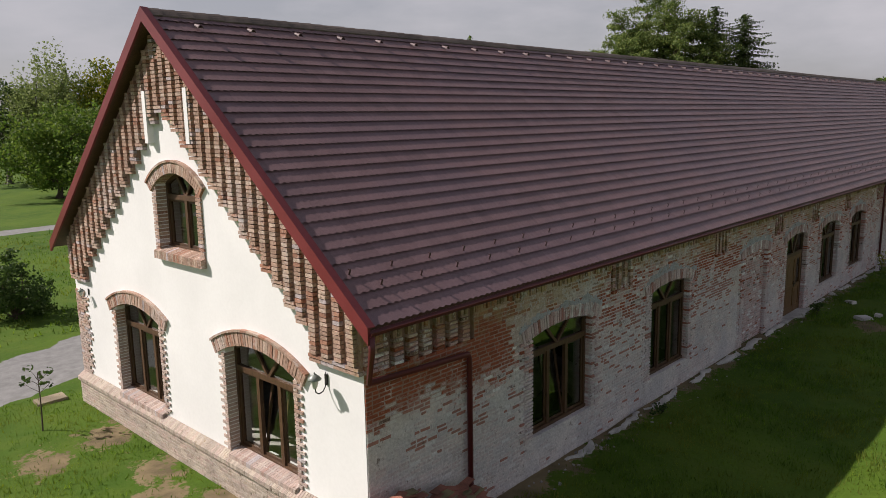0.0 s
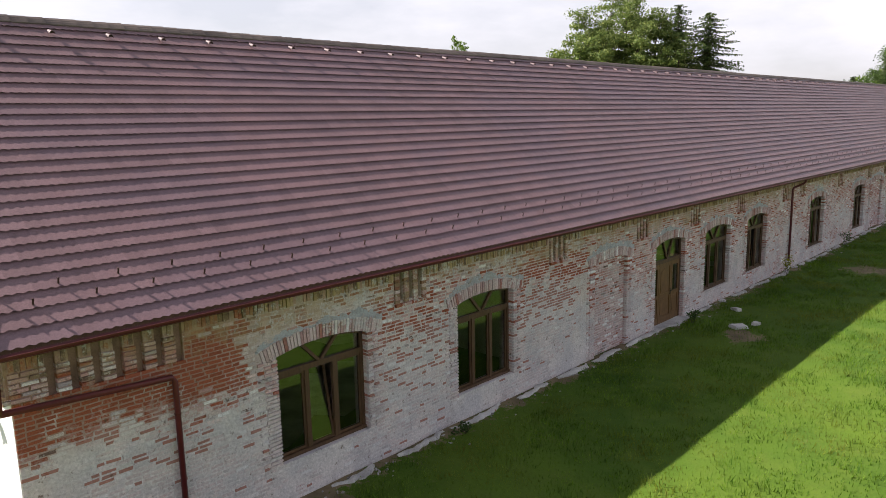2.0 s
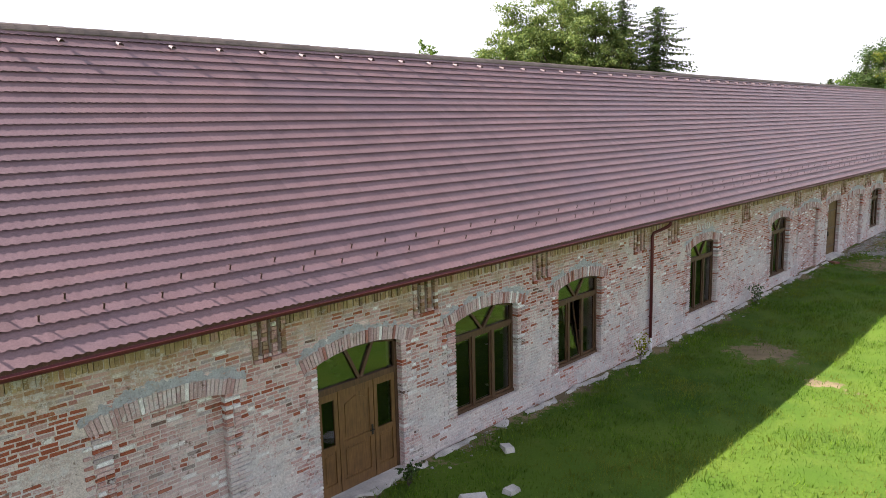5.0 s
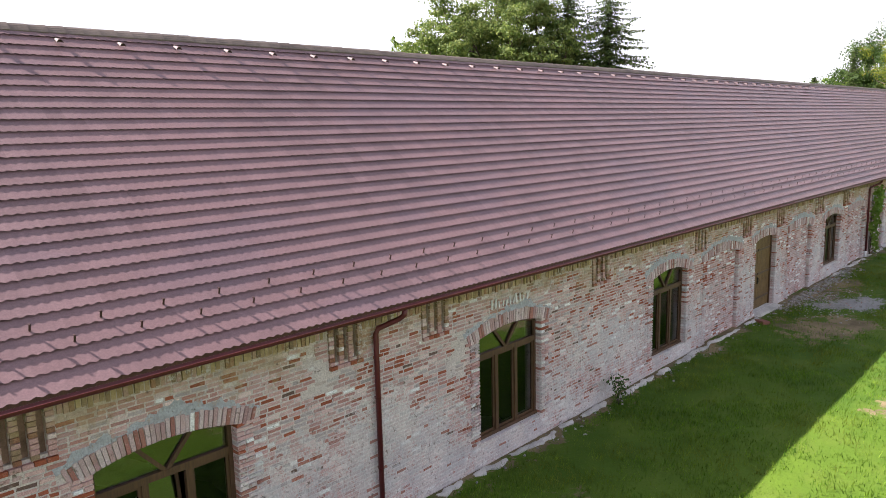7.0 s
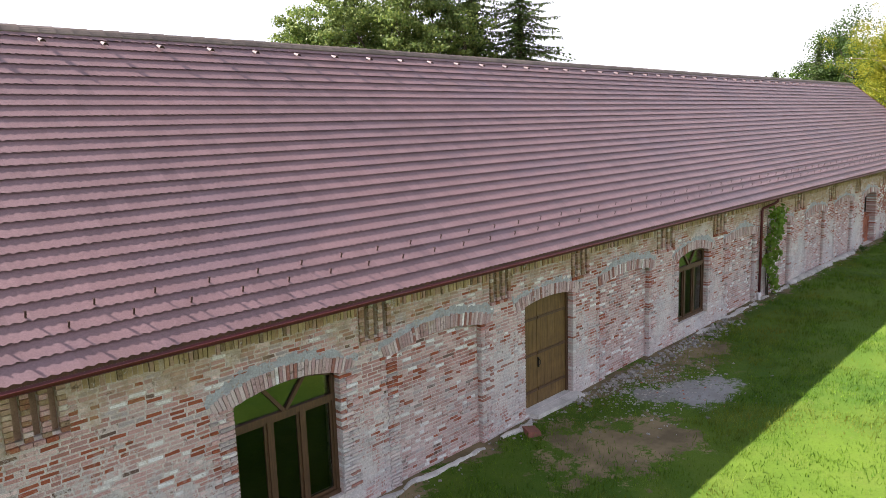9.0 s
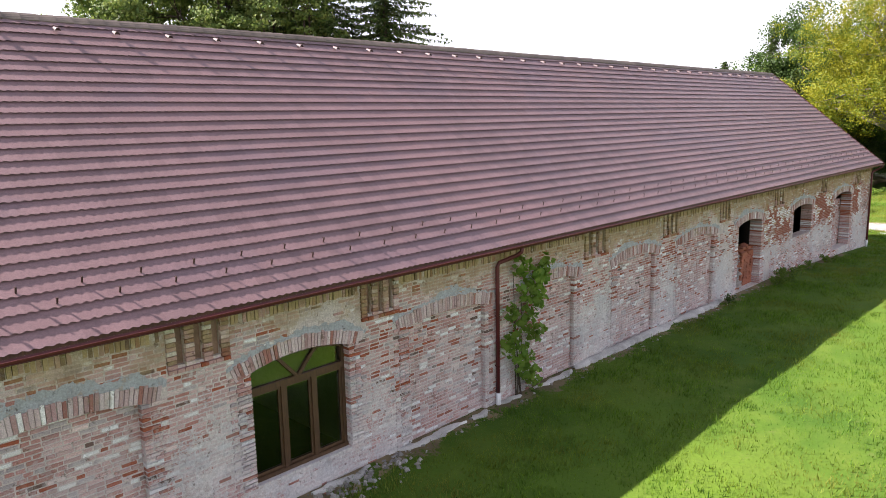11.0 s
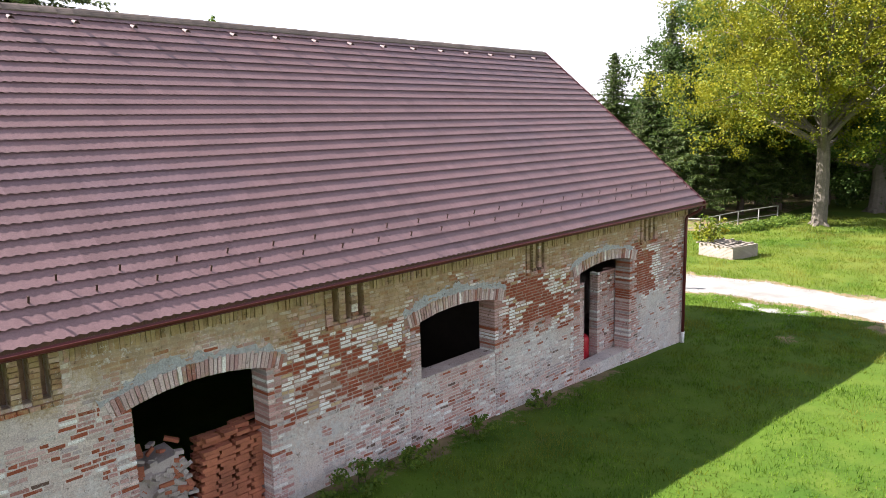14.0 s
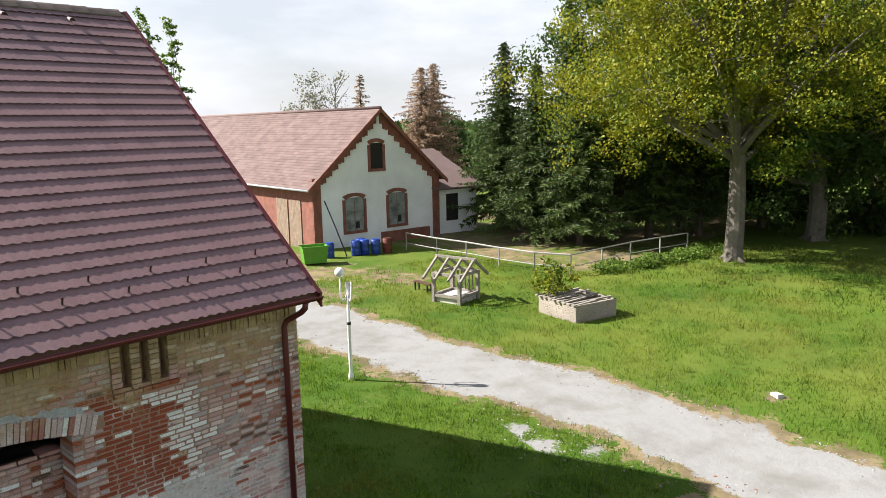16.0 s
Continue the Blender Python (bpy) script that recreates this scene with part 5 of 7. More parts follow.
def leaf_cloud(g, rnd, c, rx, ry, rz, n, size):
    """n leaf blades scattered through an ellipsoid, thicker towards its skin."""
    if n < 1:
        return
    r = np.random.RandomState(rnd.randrange(1 << 30))

    def unit(v):
        return v / np.maximum(np.linalg.norm(v, axis=1, keepdims=True), 1e-6)
    d = unit(r.normal(size=(n, 3)))
    p = np.array(c) + d * r.rand(n, 1) ** 0.45 * np.array((rx, ry, rz))
    face = unit(d + 0.55 * r.normal(size=(n, 3)))
    s = size * r.uniform(0.6, 1.35, (n, 1))
    a = unit(np.cross(face, r.normal(size=(n, 3))))
    b = np.cross(face, a) * s * 0.42
    a = a * s
    k = len(g.v)
    g.v += [tuple(q) for q in np.stack((p - a * 0.5, p + b - a * 0.05, p + a * 0.5, p - b - a * 0.05), 1).reshape(-1, 3).tolist()]
    g.f += [(k + 4 * i, k + 4 * i + 1, k + 4 * i + 2, k + 4 * i + 3) for i in range(n)]
    g.c += [None] * n


def limb(g, rnd, a, b, r0, r1, bend=0.12, n=5, sides=7):
    a, b = Vector(a), Vector(b)
    l = (b - a).length
    o = Vector((rnd.uniform(-1, 1), rnd.uniform(-1, 1), rnd.uniform(-0.3, 0.6))) * l * bend
    pts = [a.lerp(b, i / n) + o * math.sin(math.pi * i / n) for i in range(n + 1)]
    g.tube(pts, [r0 + (r1 - r0) * i / n for i in range(n + 1)], sides)
    return pts


def broadleaf(name, x, y, h, spread, seed, leafm, barkm, trunk_r=0.3, fork=0.3, leaves=6000, size=0.3, label="", weep=False, squash=1.0, ground_z=None, category="tree", group="", lobes=9, low=0.28, tight=1.0, clumps=4):
    rnd = random.Random(seed)
    z0 = gz(x, y) - 0.15 if ground_z is None else ground_z
    t = thing(name, pose(x, y, z0), label, category, group)
    w, lf = Geo(), Geo()
    fk = h * fork
    limb(w, rnd, (0, 0, 0), (rnd.uniform(-0.3, 0.3), rnd.uniform(-0.3, 0.3), fk), trunk_r, trunk_r * 0.72, 0.04, 6, 12)
    for k in range(5):
        a = k * 1.257 + rnd.random()
        w.tube([(0.2 * trunk_r * math.cos(a), 0.2 * trunk_r * math.sin(a), 0.55), (trunk_r * 0.9 * math.cos(a), trunk_r * 0.9 * math.sin(a), 0.22), (trunk_r * 1.7 * math.cos(a), trunk_r * 1.7 * math.sin(a), 0.0)], [trunk_r * 0.5, trunk_r * 0.42, trunk_r * 0.15], 6)
    tips = []
    for k in range(lobes):
        a = 2 * math.pi * (k + rnd.uniform(-0.3, 0.3)) / lobes * 2.4
        u = (k + 0.5) / lobes
        zz = h * (low + (0.90 - low) * u)
        rr = spread * math.sin(math.pi * min(0.97, 0.30 + 0.62 * u)) * rnd.uniform(0.6, 0.86)
        end = Vector((rr * math.cos(a), rr * math.sin(a), zz))
        start = Vector((0, 0, fk * rnd.uniform(0.75, 1.0) if zz > fk else fk * 0.7))
        pts = limb(w, rnd, start, end, trunk_r * 0.42, trunk_r * 0.07, 0.1)
        tips.append((pts[-1], spread * rnd.uniform(0.36, 0.5)))
        for j in (2, 3, 4):
            for s in range(2):
                q = pts[j] + Vector((rnd.uniform(-1, 1), rnd.uniform(-1, 1), rnd.uniform(-0.2, 0.9))) * spread * 0.34
                limb(w, rnd, pts[j], q, trunk_r * 0.14, trunk_r * 0.03, 0.1, 3, 5)
                tips.append((q, spread * rnd.uniform(0.2, 0.34)))
    tips.append((Vector((0, 0, h * 0.9)), spread * 0.38))
    tot = sum(r * r for _, r in tips)
    for c, r in tips:
        n = int(leaves * r * r / tot)
        for q in range(clumps):
            o = Vector((rnd.gauss(0, 0.45), rnd.gauss(0, 0.45), rnd.gauss(0, 0.4))) * r
            k = rnd.uniform(0.4, 0.75) * tight
            if weep:
                for s in range(5):
                    a = rnd.random() * 6.28
                    cc = c + o + Vector((math.cos(a), math.sin(a), 0)) * r * 0.6
                    leaf_cloud(lf, rnd, cc - Vector((0, 0, r * 0.7)), r * 0.16, r * 0.16, r * 1.3, n // 20, size)
            else:
                leaf_cloud(lf, rnd, c + o, r * k, r * k, r * k * 0.75 * squash, n // clumps, size)
    part("trunk", w, barkm, t)
    part("crown", lf, leafm, t)
    return t


def spruce(name, x, y, h, radius, seed, leafm=None, label="", group="", levels=30, blunt=0.68, bare=0.06, ground_z=None):
    """A conifer: whorls of drooping boughs hung with short sprays."""
    rnd = random.Random(seed)
    z0 = gz(x, y) - 0.1 if ground_z is None else ground_z
    t = thing(name, pose(x, y, z0), label, "tree", group)
    w, lf = Geo(), Geo()
    w.tube([(0, 0, 0), (0.05, 0, h * 0.5), (0, 0.05, h)], [h * 0.016 + 0.06, h * 0.01 + 0.03, 0.02], 9)
    for k in range(levels * 9):
        u = ((k + rnd.random()) / (levels * 9)) ** 1.15
        zz = h * (bare + (1 - bare) * u)
        rr = radius * ((1 - u) ** blunt) * (1 + 0.12 * math.sin(u * 40)) + 0.12
        a = k * 2.39996 + rnd.uniform(-0.4, 0.4)
        ln = rr * rnd.uniform(0.62, 1.12)
        d = Vector((math.cos(a), math.sin(a), 0))
        sd = Vector((-d.y, d.x, 0))
        drop = ln * rnd.uniform(0.10, 0.40)
        m = max(4, int(ln * 4.5))
        lift = rnd.uniform(0.02, 0.22)
        tip = Vector((0, 0, zz)) + d * ln + Vector((0, 0, -drop + lift * ln))
        w.tube([(0, 0, zz), tuple(tip)], [0.03, 0.008], 3, False)
        for i in range(m):
            f = (i + rnd.random()) / m
            p = Vector((0, 0, zz)) + d * ln * f + Vector((0, 0, -drop * f ** 1.3 + lift * ln * f * f))
            s = (0.26 + 0.30 * (1 - u)) * rnd.uniform(0.6, 1.4) * (1.25 - 0.7 * f)
            for spray in range(9):
                v = sd * rnd.gauss(0, 0.9) + d * rnd.uniform(0.0, 0.9) + Vector((0, 0, rnd.uniform(-1.1, 0.25)))
                v = v.normalized() * s * rnd.uniform(0.6, 1.2)
                b = v.cross(Vector((rnd.gauss(0, 1), rnd.gauss(0, 1), rnd.gauss(0, 1)))).normalized() * 0.036 * (1 + s)
                p2 = p + sd * rnd.uniform(-0.2, 0.2) * s
                lf.face((p2 - b, p2 + b, p2 + v + b * 0.25, p2 + v - b * 0.25))
    part("trunk", w, BARK_DARK, t)
    part("crown", lf, leafm or NEEDLE, t)
    return t


# great yellow-green tree and its neighbours by the yard
broadleaf("broadleaf_tree", 134.3, 5.8, 24.5, 10.8, 11, LEAF_YELLOW, BARK, 0.54, 0.30, 150000, 0.15, "tall old tree with yellow-green leaves and pale trunk", lobes=22, low=0.31, tight=0.46, clumps=13)
broadleaf("broadleaf_tree", 145.0, 4.6, 22.0, 10.0, 12, LEAF_DEEP, BARK, 0.65, 0.25, 60000, 0.22, "tall leafy tree in deep green beside the meadow", lobes=13, low=0.14, tight=0.6, clumps=9)
broadleaf("broadleaf_tree", 152.0, -3.5, 23.0, 10.0, 13, LEAF_GREEN, BARK, 0.6, 0.25, 18000, 0.36, "tall leafy tree at the wood's edge", lobes=12, low=0.12)
broadleaf("broadleaf_tree", 141.5, 17.0, 21.5, 8.0, 14, LEAF_DEEP, BARK_DARK, 0.5, 0.25, 45000, 0.24, "dark green broadleaf tree among the spruces", lobes=11, low=0.2)
for i, (x, y, h, r) in enumerate(((136.8, 24.4, 14.0, 4.3), (134.0, 19.4, 12.0, 3.6), (133.6, 15.6, 12.5, 3.7), (139.0, 20.0, 17.5, 3.6), (138.5, 13.2, 15.5, 3.6), (142.5, 11.5, 16.0, 3.6), (146.0, 14.5, 18.0, 4.0), (148.5, 20.5, 18.0, 4.0), (149.0, 9.5, 17.0, 4.0), (155.0, 14.0, 19.0, 4.5))):
    spruce("spruce", x, y, h, r, 30 + i, None, "dark green spruce with drooping boughs", "spruces by the yard", bare=0.12)
spruce("spruce", 146.3, 42.5, 13.9, 4.6, 51, NEEDLE_BROWN, "dried-out brown spruce behind the farmhouse", levels=26, blunt=0.55)
spruce("spruce", 149.3, 43.6, 14.5, 4.6, 52, NEEDLE_BROWN, "dried-out brown spruce behind the farmhouse", levels=26, blunt=0.55)
spruce("spruce", 148.3, 54.2, 14.0, 3.2, 53, NEEDLE_BROWN, "thin half-dead spruce behind the farmhouse roof", levels=12)
broadleaf("broadleaf_tree", 141.0, 53.6, 14.4, 4.4, 54, LEAF_GREY, BARK, 0.25, 0.3, 5000, 0.22, "thin grey-green tree behind the farmhouse roof", lobes=8)
bare = thing("bare_tree", pose(146.1, 56.1, gz(146, 56)), "leafless dead tree behind the farmhouse roof", "tree")
bg, br = Geo(), random.Random(5)
limb(bg, br, (0, 0, 0), (0.3, 0.1, 13), 0.22, 0.04)
for k in range(16):
    z = 5 + k * 0.5
    limb(bg, br, (0.1, 0, z), (br.uniform(-1.6, 1.6), br.uniform(-1.6, 1.6), z + br.uniform(1.0, 2.4)), 0.06, 0.012, 0.1, 3, 5)
part("trunk", bg, BARK, bare)

# conifers behind the ridge
for i, (x, y, h, r) in enumerate(((72.5, 36.0, 17.5, 3.8), (76.5, 38.5, 21.5, 4.6), (79.0, 34.0, 23.0, 4.8), (82.0, 31.5, 20.5, 4.2), (83.5, 38.0, 25.0, 5.0))):
    broadleaf("pine", x, y, h, r, 70 + i, NEEDLE_PINE, BARK_DARK, 0.4, 0.35, 36000, 0.22, "tall pine with tufted blue-green needles", group="conifers behind the barn", lobes=15, low=0.32, squash=0.7)
for i, (x, y, h, r) in enumerate(((86.0, 31.5, 20.6, 7.0), (89.3, 29.0, 19.8, 9.0))):
    spruce("spruce", x, y, h, r, 80 + i, NEEDLE, "tall dark spruce with hanging boughs", "conifers behind the barn", levels=38, blunt=0.52)
for i, (x, y, h) in enumerate(((163.8, 138.9, 35.0), (171.2, 143.1, 34.5))):
    broadleaf("poplar", x, y, h, 3.2, 90 + i, LEAF_GREEN, BARK, 0.35, 0.15, 6000, 0.5, "slim poplar far behind the barn", group="far poplars", lobes=14, low=0.15)
# green trees on the west side
broadleaf("weeping_tree", 28.6, 95.0, 17.7, 7.2, 101, LEAF_WILLOW, BARK, 0.45, 0.3, 26000, 0.30, "tall silver-green weeping willow", weep=True)
broadleaf("broadleaf_tree", 35.0, 93.0, 16.2, 6.2, 102, LEAF_YELLOW, BARK, 0.4, 0.3, 18000, 0.32, "yellow-green leafy tree by the lawn")
broadleaf("broadleaf_tree", 20.4, 71.5, 8.9, 6.2, 103, LEAF_GREEN, BARK_DARK, 0.3, 0.25, 20000, 0.27, "round green fruit tree on the lawn", low=0.2)
broadleaf("broadleaf_tree", 26.0, 75.0, 9.5, 5.2, 104, LEAF_GREEN, BARK_DARK, 0.3, 0.25, 14000, 0.28, "round green fruit tree on the lawn", low=0.2)
broadleaf("broadleaf_tree", 23.4, 97.5, 14.6, 6.4, 105, LEAF_DEEP, BARK, 0.4, 0.25, 6000, 0.45, "dark green tree beyond the lawn", low=0.15)
broadleaf("broadleaf_tree", 31.5, 99.0, 12.0, 6.5, 106, LEAF_GREEN, BARK, 0.35, 0.25, 6000, 0.42, "leafy green tree beyond the lawn", low=0.15)
broadleaf("shrub", 1.5, 22.8, 2.6, 1.6, 107, LEAF_DEEP, BARK_DARK, 0.08, 0.12, 7000, 0.11, "dense dark green shrub on the lawn", category="shrub", low=0.12)

# the wood behind the yard
for i, (x, y, h, r) in enumerate(((158, 4, 21, 8), (160, -8, 22, 8), (165, 12, 20, 8), (163, 22, 19, 7), (168, -2, 22, 9), (155, 24, 17, 6), (172, -16, 22, 9), (158, -18, 20, 8), (176, 8, 20, 8), (168, 48, 9, 5), (176, 56, 10, 6), (171, 66, 9, 5), (163, 36, 12, 5), (184, 44, 11, 6), (160, 70, 8, 5), (182, 72, 10, 6))):
    broadleaf("broadleaf_tree", x, y, h, r, 300 + i, LEAF_DEEP if y > 30 else LEAF_GREEN, BARK_DARK, 0.4, 0.25, 9000, 0.42, "dark leafy tree of the wood behind the yard", group="wood behind the yard", low=0.08)
for i, (x, y, h) in enumerate(((152.5, 19, 3.2), (150, 2, 3.0), (156, 9, 3.5), (159, 16, 3.4), (154, -9, 3.2))):
    broadleaf("shrub", x, y, h, 2.6, 320 + i, LEAF_DEEP, BARK_DARK, 0.1, 0.12, 1800, 0.4, "dark undergrowth at the wood's edge", group="undergrowth", category="shrub", low=0.1)

# far woods round the horizon
def far_woods():
    g = Geo()
    rnd = random.Random(3)
    for k in range(620):
        a = 2 * math.pi * k / 620 + rnd.uniform(-0.01, 0.01)
        d = rnd.uniform(230, 330)
        c = (60 + d * math.cos(a), 20 + d * math.sin(a), 0)
        h = rnd.uniform(6, 12) * (1.0 if 0 < a < 2.2 else 1.15)
        w = rnd.uniform(4, 8)
        leaf_cloud(g, rnd, (c[0], c[1], h * 0.45), w, w, h * 0.55, 70, 2.2)
    tagged(part("far_woods", g, LEAF_DEEP), "line of distant dark green woods", "woods", kind="stuff")


far_woods()


# ---- the farmhouse across the yard ----
OLD_TILE = Nodes("old_clay_tile")
_c = OLD_TILE.mix(OLD_TILE.island(), (0.125, 0.080, 0.073), (0.165, 0.112, 0.102))
OLD_TILE = OLD_TILE.done(OLD_TILE.times(_c, OLD_TILE.rng(OLD_TILE.noise(0.8, None, 4), 0.3, 0.7, 0.85, 1.15)), 0.9)
HOUSE_WHITE = plain("weathered_white_wash", (0.80, 0.82, 0.83), 0.95, 0, 0.1, 1.5, 0.3, True, 0.2)
HOUSE_RED = plain("red_brown_brick_trim", (0.22, 0.085, 0.06), 0.9, 0, 0.3, 8, 0.5)
OLD_WOOD = wood("grey_brown_old_wood", (0.16, 0.11, 0.075), (0.30, 0.22, 0.16), (1, 1, 0.06), 0.85)
BROKEN = plain("dusty_glass", (0.20, 0.22, 0.22), 0.3, 0, 0.5, 4, 0.1)
# near-black paint for the darkness of rooms behind panes and openings
DARK_HOLE = plain("painted_room_dark", (0.02, 0.018, 0.016), 0.95, 0, 0.2, 2, 0.1)


def farmhouse():
    hx, hy = 121.17, 27.6
    ang = -7.1
    t = thing("farmhouse", pose(hx, hy, -0.69, 0, 0, ang), "white gabled farmhouse with red brick trim and clay tiled roof", "house")
    W, D, E, P = 10.35, 30.0, 4.39, 8.98
    hw = W / 2
    g = Geo()
    g.prism([(0, 0, -0.5), (W, 0, -0.5), (W, 0, E), (hw, 0, P - 0.25), (0, 0, E)], (0, 0.4, 0))
    part("wall_gable", g, HOUSE_WHITE, t, "whitewashed gable wall, dirty at the foot")
    g = Geo()
    g.box(0, 0.4, 0.42, D, -0.5, E)
    part("wall_side", g, HOUSE_RED, t, "red brick side wall")
    g = Geo()
    g.box(W - 0.4, W, 0.42, D, -0.5, E)
    g.prism([(0, D, -0.5), (W, D, -0.5), (W, D, E), (hw, D, P - 0.25), (0, D, E)], (0, 0.4, 0))
    part("wall_back", g, HOUSE_WHITE, t)
    # roof in rows of small tiles
    ov = 0.55
    sl = (P - E) / hw
    lng = math.hypot(hw + ov, (hw + ov) * sl)
    an = math.atan(sl)
    for side in (-1, 1):
        g = Geo()
        rows = 30
        for r in range(rows):
            d0, d1 = lng * r / rows, lng * (r + 1) / rows + 0.03
            xa, xb = -ov + d0 * math.cos(an), -ov + d1 * math.cos(an)
            za, zb = E - ov * sl + d0 * math.sin(an), E - ov * sl + d1 * math.sin(an)
            n = 46
            for i in range(n):
                y0 = -0.45 + (D + 0.9) * i / n
                y1 = y0 + (D + 0.9) / n - 0.01
                q = [(xa, y0, za), (xa, y1, za), (xb, y1, zb), (xb, y0, zb), (xa, y0, za + 0.06), (xa, y1, za + 0.06), (xb, y1, zb + 0.025), (xb, y0, zb + 0.025)]
                if side > 0:
                    q = [(W - p[0], p[1], p[2]) for p in q]
                g.hexa(q)
        rf = part("roof", g, OLD_TILE, t, "pale red clay tile roof")
        rf["kind"] = "stuff"
    g = Geo()
    g.tube([(hw, -0.45, P + 0.06), (hw, D + 0.45, P + 0.06)], 0.12, 8)
    part("ridge", g, OLD_TILE, t, "", True)
    for side in (-1, 1):
        g = Geo()
        a, b = (-ov, E - ov * sl), (hw, P)
        q = [(a[0], a[1] - 0.2), (b[0], b[1] - 0.22), (b[0], b[1] + 0.07), (a[0], a[1] + 0.07)]
        q = [((W - x) if side > 0 else x, z) for x, z in q]
        g.prism([(x, -0.50, z) for x, z in q], (0, 0.06, 0))
        part("verge_board", g, HOUSE_RED, t)
        # brick rake with stepped teeth
        g = Geo()
        for i in range(19):
            x = 0.5 + i * 0.238
            zt = E + x * sl - 0.02
            h = 0.62 + (0.14 if i % 2 else 0)
            x0, x1 = (x, x + 0.238) if side < 0 else (W - x - 0.238, W - x)
            zl, zr = (zt, zt + 0.238 * sl) if side < 0 else (zt + 0.238 * sl, zt)
            g.hexa(((x0, -0.10, zt - h), (x1, -0.10, zt - h), (x1, 0.02, zt - h), (x0, 0.02, zt - h), (x0, -0.10, zl), (x1, -0.10, zr), (x1, 0.02, zr), (x0, 0.02, zl)))
        part("rake_trim", g, HOUSE_RED, t)
        g = Geo()
        x0 = -0.05 if side < 0 else W - 0.55
        g.box(x0, x0 + 0.6, -0.08, 0.02, -0.5, E + 0.2)
        if side < 0:
            g.box(-0.06, 0.0, 0.02, 0.45, -0.5, E + 0.1)
        part("corner_pilaster", g, HOUSE_RED, t)
    g = Geo()
    g.box(5.2, 9.4, -0.16, 0.0, -0.5, 0.62)
    part("plinth", g, HOUSE_RED, t)
    # windows: brick surround, dusty panes; the attic hole's darkness is painted on a panel
    for cx, z0, z1, w, attic in ((3.1, 1.05, 3.05, 1.45, 0), (6.6, 1.15, 3.15, 1.40, 0), (5.0, 5.1, 6.6, 1.0, 1)):
        wn_ = new("window")
        wn_.parent = t
        wn_["label"] = "arched window with red brick surround" + (", open and dark" if attic else " and dusty broken panes")
        g = Geo()
        s = 0.2
        g.box(cx - w / 2 - s, cx - w / 2, -0.07, 0.05, z0 - 0.1, z1)
        g.box(cx + w / 2, cx + w / 2 + s, -0.07, 0.05, z0 - 0.1, z1)
        g.box(cx - w / 2 - s, cx + w / 2 + s, -0.10, 0.05, z0 - 0.28, z0 - 0.1)
        for i in range(10):
            a0, a1 = math.radians(150 - 12 * i), math.radians(150 - 12 * (i + 1))
            rx, rz = (w / 2 + s) / math.cos(math.radians(30)), 0.42
            g.hexa([(cx + rx * k * math.cos(a), yy, z1 - rz * 0.5 + (rz * math.sin(a)) * 1.0 + (0.22 if k > 0.9 else 0.0)) for k in (0.72, 1.0) for a, yy in ((a0, -0.075), (a1, -0.075), (a1, 0.05), (a0, 0.05))])
        part("surround", g, HOUSE_RED, wn_)
        g = Geo()
        g.box(cx - w / 2, cx + w / 2, -0.012, 0.03, z0 - 0.1, z1 + 0.12)
        part("pane", g, DARK_HOLE if attic else BROKEN, wn_)
        if not attic:
            g = Geo()
            g.box(cx - 0.03, cx + 0.03, -0.035, 0.0, z0 - 0.1, z1)
            for zz in (z0 + 0.55, z0 + 1.15):
                g.box(cx - w / 2, cx + w / 2, -0.03, 0.0, zz, zz + 0.04)
            part("glazing_bars", g, OLD_WOOD, wn_)
            g = Geo()
            g.box(cx + 0.05, cx + 0.36, -0.02, 0.0, z0 + 0.05, z0 + 0.5)
            part("broken_pane", g, DARK_HOLE, wn_)
    # wooden barn doors in the side wall
    for yy in (1.6, 3.4):
        g = Geo()
        g.box(-0.03, 0.0, yy, yy + 1.59, -0.2, 3.1)
        sd = part("side_door", g, OLD_WOOD, t, "old plank door")
        for i in range(8):
            g = Geo()
            g.box(-0.065, -0.03, yy + i * 0.2, yy + i * 0.2 + 0.188, -0.2, 3.08 + R.uniform(-0.03, 0.03))
            part("plank", g, OLD_WOOD, sd)
    g = Geo()
    g.tube([(-ov - 0.06, -0.4, E - ov * sl - 0.02), (-ov - 0.06, D, E - ov * sl - 0.02)], 0.07, 8)
    part("gutter", g, HOUSE_WHITE, t, "pale gutter", True)
    return t


farmhouse()
# low wing beyond the farmhouse
wing = thing("outbuilding", pose(131.3, 26.6, -0.8, 0, 0, -10), "low white outbuilding with red roof beside the farmhouse", "shed")
g = Geo()
g.box(0, 4.0, 0, 6.0, -0.3, 3.4)
part("wall", g, HOUSE_WHITE, wing)
g = Geo()
g.hexa(((-0.4, -0.5, 3.25), (4.4, -0.5, 3.25), (4.4, 6, 5.9), (-0.4, 6, 5.9), (-0.4, -0.5, 3.4), (4.4, -0.5, 3.4), (4.4, 6, 6.05), (-0.4, 6, 6.05)))
part("roof", g, OLD_TILE, wing)
g = Geo()
g.box(1.1, 2.2, -0.03, 0.02, 0.9, 2.9)
part("window", g, DARK_HOLE, wing)

